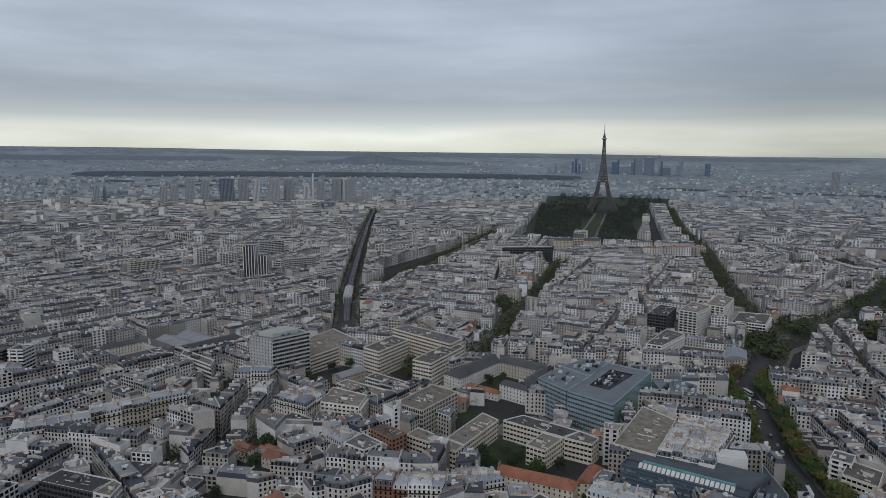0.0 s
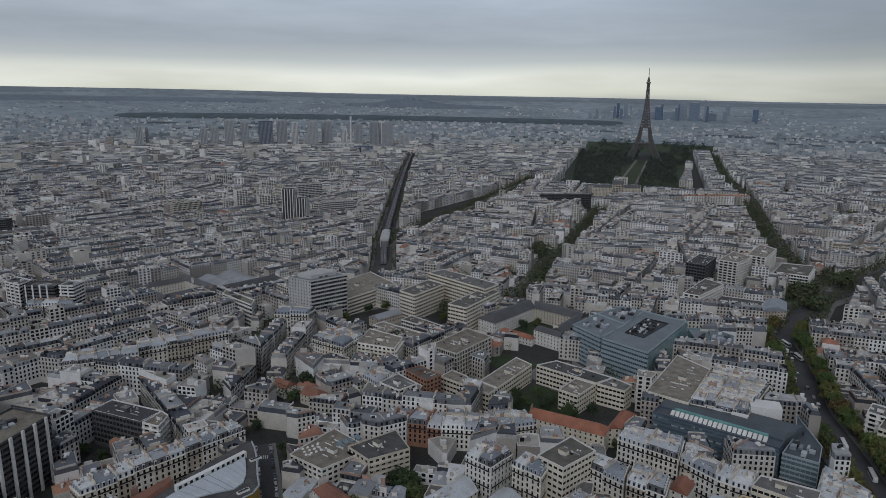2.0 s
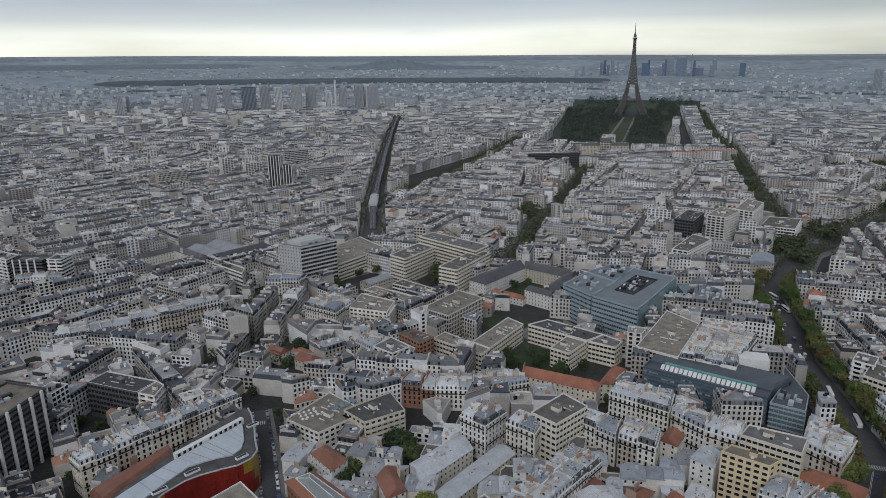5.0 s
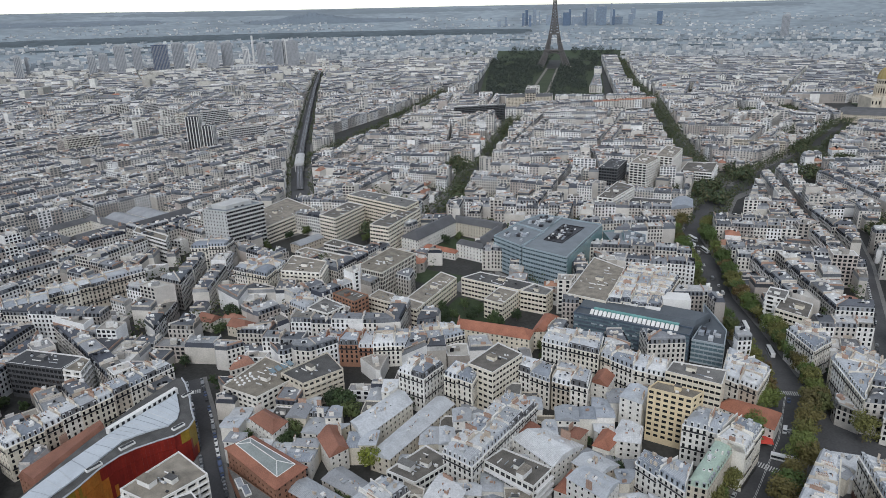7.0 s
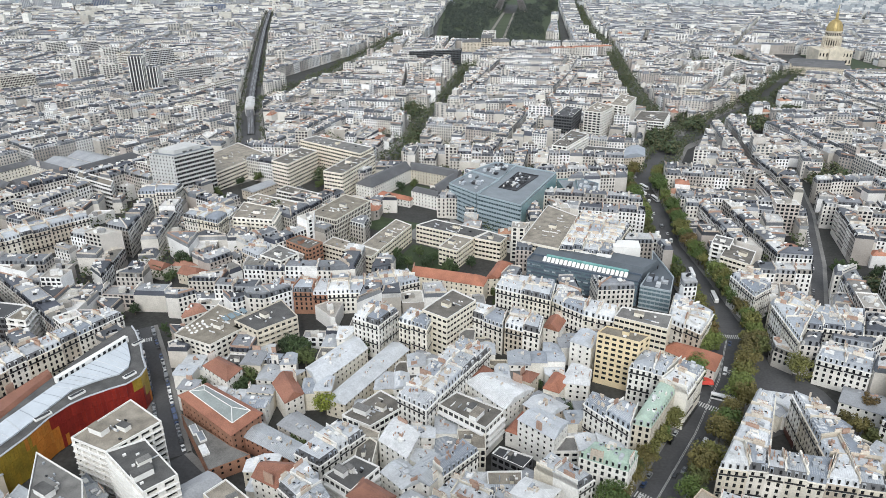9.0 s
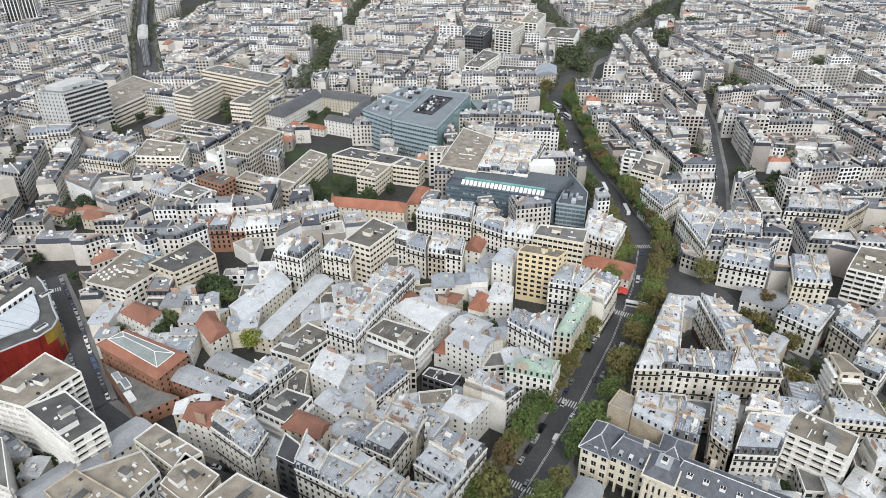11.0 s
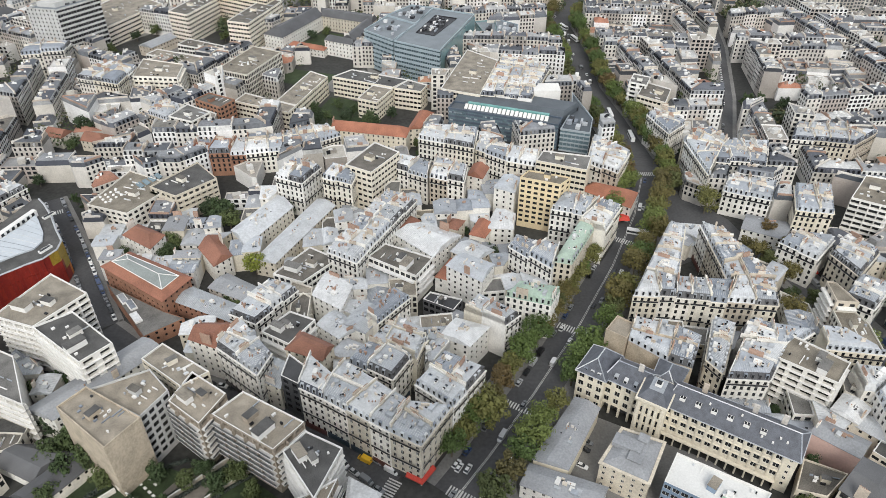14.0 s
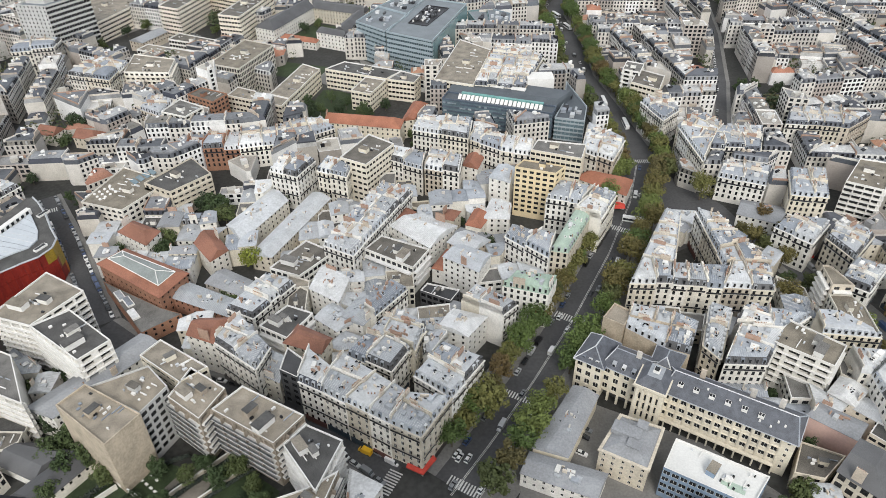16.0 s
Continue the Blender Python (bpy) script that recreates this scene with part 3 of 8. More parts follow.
    for i, hi in stacks[:2]:
        a, b = p[i], p[(i + 1) % n]
        ux, uy = (b[0] - a[0]) / lens[i], (b[1] - a[1]) / lens[i]
        s, half = lens[i] * rng.uniform(0.35, 0.65), min(lens[i] * 0.22, rng.uniform(1.0, 2.6))
        q = (a[0] + ux * s - uy * 0.45, a[1] + uy * s + ux * 0.45)
        st = Acc()
        high = hi + rng.uniform(0.9, 1.9)
        st.box(q, (ux, uy), half, 0.24, h - 1, high, M_STACK)
        st.box(q, (ux, uy), half + 0.06, 0.3, high, high + 0.12, M_STACK)
        for j in range(max(2, int(half * 2 / 0.55))):
            e = -half + 0.3 + j * 0.55
            st.box((q[0] + ux * e, q[1] + uy * e), (ux, uy), 0.1, 0.1, high + 0.12, high + 0.12 + rng.uniform(0.3, 0.6), M_POT)
        part("chimney", st, ob)
    if style in "HSZGD" and area(p) > 30 and math.hypot(*c) < 480:
        bits = Acc()
        flat = style in "HSG"
        for _ in range(int(min(3 + area(p) / (14 if near else 30), 13))):
            k, e, f = rng.randrange(n), rng.uniform(0.05, 0.62 if flat else 0.45), rng.random()
            edge = [p[k][w] * f + p[(k + 1) % n][w] * (1 - f) for w in (0, 1)]
            q = [c[w] + (edge[w] - c[w]) * e for w in (0, 1)]
            ux, uy = (p[(k + 1) % n][0] - p[k][0]) / (lens[k] or 1), (p[(k + 1) % n][1] - p[k][1]) / (lens[k] or 1)
            z1 = hi if flat else h + rise * (1 - e * 0.9)
            r = rng.random()
            if r < 0.42:
                bits.box(q, (ux, uy), rng.uniform(0.3, 0.55), rng.uniform(0.4, 0.75), h + 0.3, z1 + 0.14, M_CAP if r < 0.12 else M_ZINC)
                bits.box(q, (ux, uy), rng.uniform(0.2, 0.4), rng.uniform(0.3, 0.55), z1 + 0.14, z1 + 0.2, M_GLASS)
            elif r < 0.7:
                bits.box(q, (ux, uy), rng.uniform(0.25, 0.9), 0.22, h + 0.3, z1 + rng.uniform(0.7, 1.6), M_STACK)
            elif r < 0.86:
                bits.box(q, (ux, uy), rng.uniform(0.5, 1.5), rng.uniform(0.4, 1.0), h + 0.3, z1 + rng.uniform(0.3, 1.1), rng.choice((M_CAP, zinc, M_ZINC2)))
            else:
                bits.box(q, (ux, uy), 0.16, 0.16, h + 0.3, z1 + rng.uniform(0.5, 1.0), M_POT)
        part("roof_clutter", bits, ob, "skylights, flues, hatches and small stacks", kind="stuff")
    return ob


# ---- the town plan ----
PLAN = []


def building(style, h, colour, *pts):
    PLAN.append((style, h, colour, list(pts)))


building("H", 20, "cream", (-17.2, 144.5), (-11, 157), (-35, 176), (-43, 160.5))
building("H", 20, "cream", (-17.2, 144.5), (-7, 139), (3, 155), (-11, 157))
building("H", 20.5, "cream", (3.2, 155.5), (15, 172.5), (-0, 181), (-10, 166))
building("H", 18, "cream", (-35, 179), (-18, 169), (-6, 191), (-23, 197))
building("S", 20, "white", (-50, 164), (-41, 159), (-38, 169), (-48, 179))
building("F", 18, "dark", (-58, 171), (-51, 167), (-50, 176), (-57, 182))
building("Z", 12, "cream", (-69, 176), (-59, 171), (-58, 182), (-66, 187))
building("H", 19, "white", (-66, 170), (-63, 181), (-77, 198), (-84, 184))
building("T", 17, "cream", (-97, 191), (-85, 186), (-78, 200), (-94, 200))
building("T", 15, "cream", (-60, 188), (-45, 182), (-42, 190), (-56, 198))
building("F", 15, "white", (-12, 232), (-5, 245), (-27, 256), (-34, 246))
building("H", 17, "white", (-52, 246), (-38, 238), (-14, 291), (-29, 300))
building("F", 28, "yellow", (37, 294), (56, 287), (62, 294), (42, 301))
building("Z", 19, "white", (25, 300), (35, 295), (39, 309), (31, 313))
building("G", 18, "cream", (25, 216), (43, 210), (48, 220), (31, 224))
building("H", 19, "white", (46, 232), (51, 247), (33, 258), (29, 250))
building("G", 19, "cream", (47, 238), (55, 236), (69, 262), (62, 267))
building("H", 20, "cream", (63, 267), (74, 261), (85, 280), (77, 285))
building("H", 19, "white", (51, 279), (67, 274), (76, 287), (59, 293))
building("Z", 10, "cream", (-103, 274), (-93, 261), (-77, 295), (-87, 306))
building("Z", 9, "cream", (-87, 252), (-77, 249), (-56, 298), (-66, 304))
building("Z", 8, "brick", (-84, 209), (-83, 219), (-112, 234), (-114, 223))
building("T", 11, "white", (-136, 257), (-133, 268), (-149, 277), (-153, 268))
building("T", 11, "cream", (-103, 244), (-97, 252), (-108, 268), (-114, 258))
building("F", 14, "cream", (-178, 289), (-155, 281), (-140, 308), (-169, 323))
building("F", 16, "cream", (-151, 303), (-135, 294), (-119, 312), (-134, 329))
building("H", 20, "white", (-87, 307), (-72, 300), (-65, 317), (-81, 326))
building("F", 25, "beige", (-51, 311), (-37, 303), (-24, 325), (-38, 336))
building("H", 20, "cream", (-63, 308), (-47, 300), (-45, 314), (-59, 321))
building("Z", 12, "cream", (3, 255), (14, 247), (23, 256), (12, 264))
building("T", 14, "cream", (12, 321), (20, 317), (24, 329), (16, 333))
building("H", 17, "cream", (-29, 324), (-9, 313), (-7, 328), (-25, 335))
building("H", 17, "cream", (-8, 314), (10, 307), (12, 322), (-4, 330))
building("H", 13, "brick", (-151, 342), (-132, 342.5), (-131, 360), (-148, 359))
building("H", 13.5, "brick", (-132, 342.5), (-112, 344), (-114, 362), (-131, 360))
building("H", 14, "cream", (-112, 344), (-91, 349), (-95, 367), (-114, 362))
building("H", 14, "beige", (-91, 349), (-73, 357.5), (-80, 375), (-95, 367))
building("H", 14, "cream", (-73, 357.5), (-61, 366), (-69, 375), (-80, 375))
for k in range(5):
    x, y = -246 + 7.2 * k, 219 + 15.6 * k
    building("H", 18.5, ("beige", "cream", "beige", "cream", "white")[k], (x, y), (x + 7.2, y + 15.6), (x - 3.7, y + 20.6), (x - 10.9, y + 5))
building("H", 19, "cream", (-15, 352), (16, 340), (19, 364), (-11, 367))
building("H", 18, "cream", (17, 341), (33, 329), (38, 344), (21, 352))
building("H", 18, "cream", (33, 329), (49, 324), (53, 339), (38, 344))
building("T", 13, "beige", (-68, 376), (-23, 366), (-21, 378), (-67.5, 387))
building("T", 12, "beige", (-22.5, 378.5), (-15, 380), (-7, 402), (-16, 405))
building("F", 23, "beige", (48, 320), (73, 310), (78, 325), (53, 331))
building("H", 18, "cream", (77, 329), (91, 316), (102, 338), (86, 360))
building("T", 9, "white", (95, 297), (102, 312), (80, 322), (72, 315))
building("F", 23, "white", (-162, 371), (-146, 364), (-139, 377), (-156, 388))
building("H", 18, "cream", (-181, 387), (-165, 377), (-164, 397), (-180, 405))
building("F", 19, "brick", (-138, 392), (-132, 404), (-151, 414), (-157, 404))
building("F", 13, "beige", (-136, 415), (-98, 398), (-95, 408.5), (-132, 428))
building("F", 13, "beige", (-109, 416), (-95, 409), (-81.5, 456), (-95, 466))
building("F", 13.5, "beige", (-78, 455), (-35, 437), (-25, 450), (-66, 468))
building("F", 13, "beige", (-57, 420), (-44, 414), (-35, 436), (-49, 442))
building("F", 14, "beige", (-34, 435), (-16, 429), (-12, 440), (-25, 449))
building("F", 20, "beige", (-3, 420), (22, 410), (37, 470), (16, 491))
building("S", 20, "cream", (23, 412), (54, 406), (72, 457), (42, 478))
building("H", 19, "cream", (77, 216), (94, 215), (111, 263), (105, 268))
building("H", 19, "cream", (94, 215), (114, 212), (121, 225), (97, 227))
building("H", 19, "cream", (114, 212), (134, 210), (138, 225), (122, 226))
building("H", 19, "cream", (119, 226), (138, 224), (128, 260), (119, 266))
building("F", 19, "ochre", (62, 195), (69, 190), (74, 198), (68, 203))
building("H", 18, "ochre", (70, 191), (82, 180), (90, 197), (75, 203))
building("H", 18, "ochre", (82, 180), (90, 176), (98, 192), (90, 198))
building("H", 19, "cream", (96, 180), (100, 173), (112, 197), (105, 201))
building("H", 19, "white", (100, 170), (115, 169), (127, 185), (111, 187))
building("H", 19, "cream", (110, 189), (127, 185), (142, 195), (118, 201))
building("F", 21, "white", (137, 166), (146, 176), (131, 190), (120, 179))
building("D", 8, "beige", (30, 144), (41, 140), (56, 166), (48, 171))
building("D", 7, "cream", (48, 125), (53, 134), (29, 143), (25, 135))
building("F", 14, "blue", (92, 117), (101, 127), (76, 142), (69, 131))
building("D", 12, "pink", (136.5, 142), (143, 148.5), (131, 158), (124.5, 152.5))
building("F", 8, "stone", (120, 144.5), (132, 138.5), (121.5, 130), (112.5, 132.5))
building("L", 14, "cream", (123, 129), (133, 138), (143, 129), (132, 118.5))
building("F", 24, "white", (-171, 195), (-153, 189), (-141, 209), (-161, 221))
building("F", 24, "white", (-128, 171), (-120, 181), (-142, 198), (-153, 189))
building("F", 20, "white", (-170, 167), (-141, 155), (-156, 178), (-183, 190))
building("D", 12, "white", (-146, 160), (-134, 156), (-108, 191), (-118, 197))
building("F", 25, "ochre", (-104, 134), (-97, 146), (-120, 159), (-126, 150))
building("F", 24, "glasstower", (-119.5, 158.5), (-98, 147), (-92.5, 158.5), (-102, 168))
building("F", 22, "terrace", (-92, 155.5), (-79, 146), (-73.5, 159), (-88, 169))
building("F", 22, "terrace", (-53, 136), (-45, 147), (-68, 160), (-76, 150))
building("F", 20, "white", (-50.5, 137), (-38, 120), (-31.8, 138.5), (-44.5, 145))
building("F", 19, "terrace", (-54, 117), (-38, 107), (-32, 128), (-41, 122))
building("F", 22, "beige", (-90, 162), (-82, 169), (-103, 183), (-108, 175))
building("L", 5, "white", (-150, 143), (-134, 136), (-124, 147), (-141, 151))
building("L", 5, "cream", (-139, 130), (-128, 127), (-113, 150), (-126, 148))
building("H", 19, "cream", (137, 312), (160, 353), (155, 367), (135, 353))
building("S", 19, "cream", (143, 329), (172, 325), (182, 349), (160, 351))
building("H", 14, "white", (165, 296), (174, 313), (151, 320), (144, 306))
building("H", 20, "beige", (169, 279), (185, 275), (194, 299), (178, 303))
building("H", 19, "cream", (129, 360), (142, 374), (138, 398), (122, 385))
building("F", 22, "white", (120, 428), (130, 422), (136, 436), (126, 442))
building("F", 20, "beige", (122, 412), (137, 400), (146, 421), (132, 433))
building("S", 18, "cream", (198, 356), (232, 350), (252, 366), (210, 378))
building("F", 21, "white", (199, 288), (214, 279), (230, 305), (217, 310))
building("H", 16, "white", (165, 244), (180, 260), (161, 264), (153, 257))
building("H", 17, "cream", (177, 231), (194, 248), (186, 263), (172, 247))
building("H", 17, "white", (164, 218), (173, 210), (187, 224), (177, 231))
building("D", 7, "white", (147, 282), (164, 273), (176, 286), (154, 295))
building("F", 28, "beige", (-149, 582), (-142, 604), (-207, 639), (-217, 621))
building("F", 24, "beige", (-225, 564), (-207, 555), (-194, 599), (-213, 609))
building("F", 24, "beige", (-171, 540), (-153, 534), (-138, 592), (-154, 603))
building("F", 8, "white", (-171, 516), (-169, 527), (-206, 545), (-211, 532))
building("F", 20, "grid", (-156, 451), (-133, 441), (-118, 484), (-141, 496))
building("H", 20, "cream", (-244, 435), (-213, 424), (-212, 456), (-240, 464))
building("F", 18, "cream", (-211, 443), (-180, 441), (-183, 465), (-215, 475))
building("F", 9, "white", (-227, 508), (-182, 489), (-177, 500), (-222, 519))
building("D", 8, "cream", (-241, 531), (-229, 525), (-217, 550), (-229, 556))
building("H", 22, "cream", (-300, 473), (-272, 479), (-275, 497), (-303, 491))
building("T", 7, "cream", (-244, 378), (-232, 374), (-229, 384), (-241, 388))
building("T", 7, "cream", (-219, 372), (-204, 368), (-201, 378), (-216, 382))
building("F", 17, "beige", (-308, 569), (-272, 540), (-248, 610), (-290, 644))
building("F", 21, "dark", (-304, 285), (-267, 282), (-265, 297), (-303, 300))
building("F", 21, "white", (-266, 282), (-254, 281), (-258, 294), (-265, 297))
building("H", 20, "cream", (-515, 427), (-473, 439), (-498, 460), (-539, 456))
building("H", 18, "cream", (-392, 354), (-381, 335), (-345, 369), (-357, 383))
building("H", 18, "cream", (-365, 392), (-353, 372), (-313, 429), (-323, 440))
building("F", 15, "white", (45, 650), (86, 642), (94, 676), (57, 683))
building("Z", 14, "cream", (86, 645), (110, 657), (114, 686), (92, 679))
building("F", 18, "white", (116, 796), (148, 786), (163, 839), (130, 842))
building("F", 26, "white", (21, 640), (35, 635), (58, 684), (42, 701))
building("F", 30, "dark", (25, 753), (44, 746), (57, 792), (40, 802))
building("F", 32, "white", (58, 769), (76, 761), (93, 795), (76, 819))
building("F", 34, "white", (88, 798), (106, 789), (123, 841), (108, 862))
building("F", 17, "stone", (208, 980), (270, 968), (276, 990), (213, 1002))
building("L", 12, "white", (-145.5, 547), (-129, 538), (-105, 594), (-118, 604))
building("L", 12, "cream", (-105, 592), (-62, 573), (-58, 586), (-108, 606))
building("L", 12, "cream", (-82, 537), (-71, 531), (-59, 572), (-70, 576))
building("T", 6, "white", (-125, 538), (-95, 526), (-93.5, 533), (-123, 546))
building("L", 12, "white", (-95, 534), (-72, 522.5), (-70.5, 531), (-93.5, 544))
building("L", 19, "stone", (-152, 1506), (-150, 1490), (-54, 1510), (-56, 1526))
building("L", 28, "stone", (-110, 1490), (-88, 1494), (-90, 1514), (-112, 1510))
building("F", 28, "dark", (-225, 1268), (-221, 1254), (-132, 1290), (-136, 1304))
building("F", 22, "white", (-235, 1225), (-205, 1235), (-208, 1250), (-238, 1240))
building("F", 34, "white", (-112, 1545), (-85, 1545), (-85, 1580), (-112, 1580))
building("F", 28, "white", (-556, 1000), (-549, 990), (-507, 1040), (-514, 1050))
building("F", 24, "white", (-464, 885), (-452, 880), (-428, 965), (-440, 970))
building("F", 20, "cream", (-440, 808), (-430, 800), (-410, 825), (-420, 833))
building("F", 30, "dark", (-910, 700), (-905, 685), (-867, 705), (-872, 720))
building("Z", 11, "cream", (-5, 252), (8, 269), (-11, 280), (-24, 270))
building("T", 10, "cream", (-23, 276), (-17, 272), (-12, 283), (-18, 288))
building("T", 12, "cream", (0, 275), (6, 272), (10, 280), (4, 282))
building("T", 11, "cream", (12, 270), (19, 267), (24, 277), (17, 283))
building("Z", 12, "white", (20, 274), (33, 273), (35, 284), (26, 291))
building("D", 8, "dark", (4, 260), (18, 255), (24, 266), (10, 272))
building("Z", 16, "white", (1, 239), (16, 228), (22, 240), (9, 248))
building("T", 8, "white", (-4, 241), (1, 239), (6, 253), (3, 255))
building("F", 8, "dark", (4, 218), (8, 225), (-6, 230), (-9, 225))
building("Z", 14, "white", (-1, 196), (10, 191), (18, 202), (5, 207))
building("H", 17, "cream", (24, 199), (30, 205), (14, 218), (8, 209))
building("H", 17, "cream", (-22, 187), (-10, 180), (-6, 194), (-17, 202))
building("H", 16, "cream", (-31, 206), (-26, 201), (-14, 217), (-21, 223))
building("Z", 13, "white", (-41, 204), (-31, 199), (-24, 210), (-33, 218))
building("Z", 12, "cream", (-41, 197), (-33, 203), (-44, 214), (-51, 205))
building("F", 12, "white", (-75, 237), (-61, 231), (-48, 248), (-62, 257))
building("Z", 14, "white", (-55, 221), (-42, 212), (-39, 227), (-51, 234))
building("H", 16, "white", (-86, 207), (-74, 201), (-61, 222), (-74, 228))
building("F", 15, "white", (-71, 197), (-59, 190), (-51, 204), (-62, 209))
building("D", 6, "cream", (-82, 224), (-77, 232), (-98, 245), (-104, 235))

# slab blocks standing over the roofs beyond the viaduct
for x, y, wide, h, colour in ((-916, 1271, 38, 34, "white"), (-874, 1310, 36, 30, "glasstower"), (-760, 1202, 30, 34, "white"), (-626, 1129, 46, 42, "glasstower"), (-497, 985, 52, 36, "glasstower"), (-684, 998, 20, 44, "white"), (-655, 1030, 30, 32, "white"), (-727, 912, 46, 33, "grid"), (-701, 1146, 18, 34, "cream")):
    d = math.hypot(x, y)
    u, v = (y / d, -x / d), (x / d, y / d)
    u, v = (u[0] * 0.94 + v[0] * 0.34, u[1] * 0.94 + v[1] * 0.34), (v[0] * 0.94 - u[0] * 0.34, v[1] * 0.94 - u[1] * 0.34)
    building("F", h, colour, *[(x + u[0] * a + v[0] * b, y + u[1] * a + v[1] * b) for a, b in ((-wide / 2, 0), (wide / 2, 0), (wide / 2, 14), (-wide / 2, 14))])

for a0, a1, b0, b1, h, style in ((0, 62, 0, 11, 10, "L"), (0, 11, 11, 50, 10, "L"), (51, 62, 11, 50, 10, "L"), (0, 62, 50, 61, 10.5, "L"), (10, 66, 64, 86, 9, "D"), (10, 66, 88, 110, 9, "D"), (70, 84, 0, 120, 12, "L")):
    building(style, h, "cream", *[(-498 + 0.907 * a + 0.42 * b, 532 - 0.42 * a + 0.907 * b) for a, b in ((a0, b0), (a1, b0), (a1, b1), (a0, b1))])
for a, b in (((445, 1290), (530, 1262)), ((450, 1320), (536, 1292)), ((462, 1355), (546, 1327))):
    building("L", 13, "stone", a, b, (b[0] + 4, b[1] + 13), (a[0] + 4, a[1] + 13))


# main streets: half width, then points along the axis
STREETS = (
    (19, ((-14, 100), (6, 133), (18, 150), (36, 178), (59, 216), (82, 259), (102, 303), (114, 340))),
    (15, ((114, 320), (115, 364), (109, 421), (102, 472), (104, 538), (100, 605), (111, 640))),
    (22, ((111, 630), (147, 749), (206, 835), (296, 976), (424, 1220))),
    (13, ((116, 313), (135, 297), (150, 282), (161, 262), (166, 245), (172, 229), (178, 208), (192, 160))),
    (7, ((-212, 316), (-184, 277), (-161, 242), (-143, 216))),
    (8, ((-143, 214), (-101, 183), (-66, 173), (-38, 155), (-17, 139), (6, 120))),
    (6, ((160, 345), (178, 394), (198, 454), (225, 554), (250, 680))),
    (3.5, ((-215, 325), (-150, 325), (-100, 322), (-50, 340), (0, 345), (60, 345), (105, 350))),
    (16, ((-296, 690), (-365, 860), (-427, 1031), (-546, 1364), (-708, 1824), (-914, 2427))),
    (24, ((-368, 850), (-358, 909), (-348, 1023), (-336, 1164), (-333, 1417), (-328, 1790))),
    (15, ((-135, 640), (-128, 739), (-130, 825), (-117, 935), (-119, 1121), (-113, 1300))),
    (18, ((170, 3000), (147, 2038), (161, 1562), (149, 1204), (148, 964), (160, 800))),
    (12, ((155, 1183), (300, 1130), (460, 1283))),
    (10, ((-420, 300), (-300, 420), (-290, 640), (-296, 690))),
    (9, ((-700, 820), (-480, 760), (-300, 690), (-135, 690), (100, 690))),
)


def inside(q, p):
    return all((p[i][0] - p[i - 1][0]) * (q[1] - p[i - 1][1]) - (p[i][1] - p[i - 1][1]) * (q[0] - p[i - 1][0]) > -1e-6 for i in range(len(p)))


def ccw(p):
    return list(p) if area(p) > 0 else list(p)[::-1]


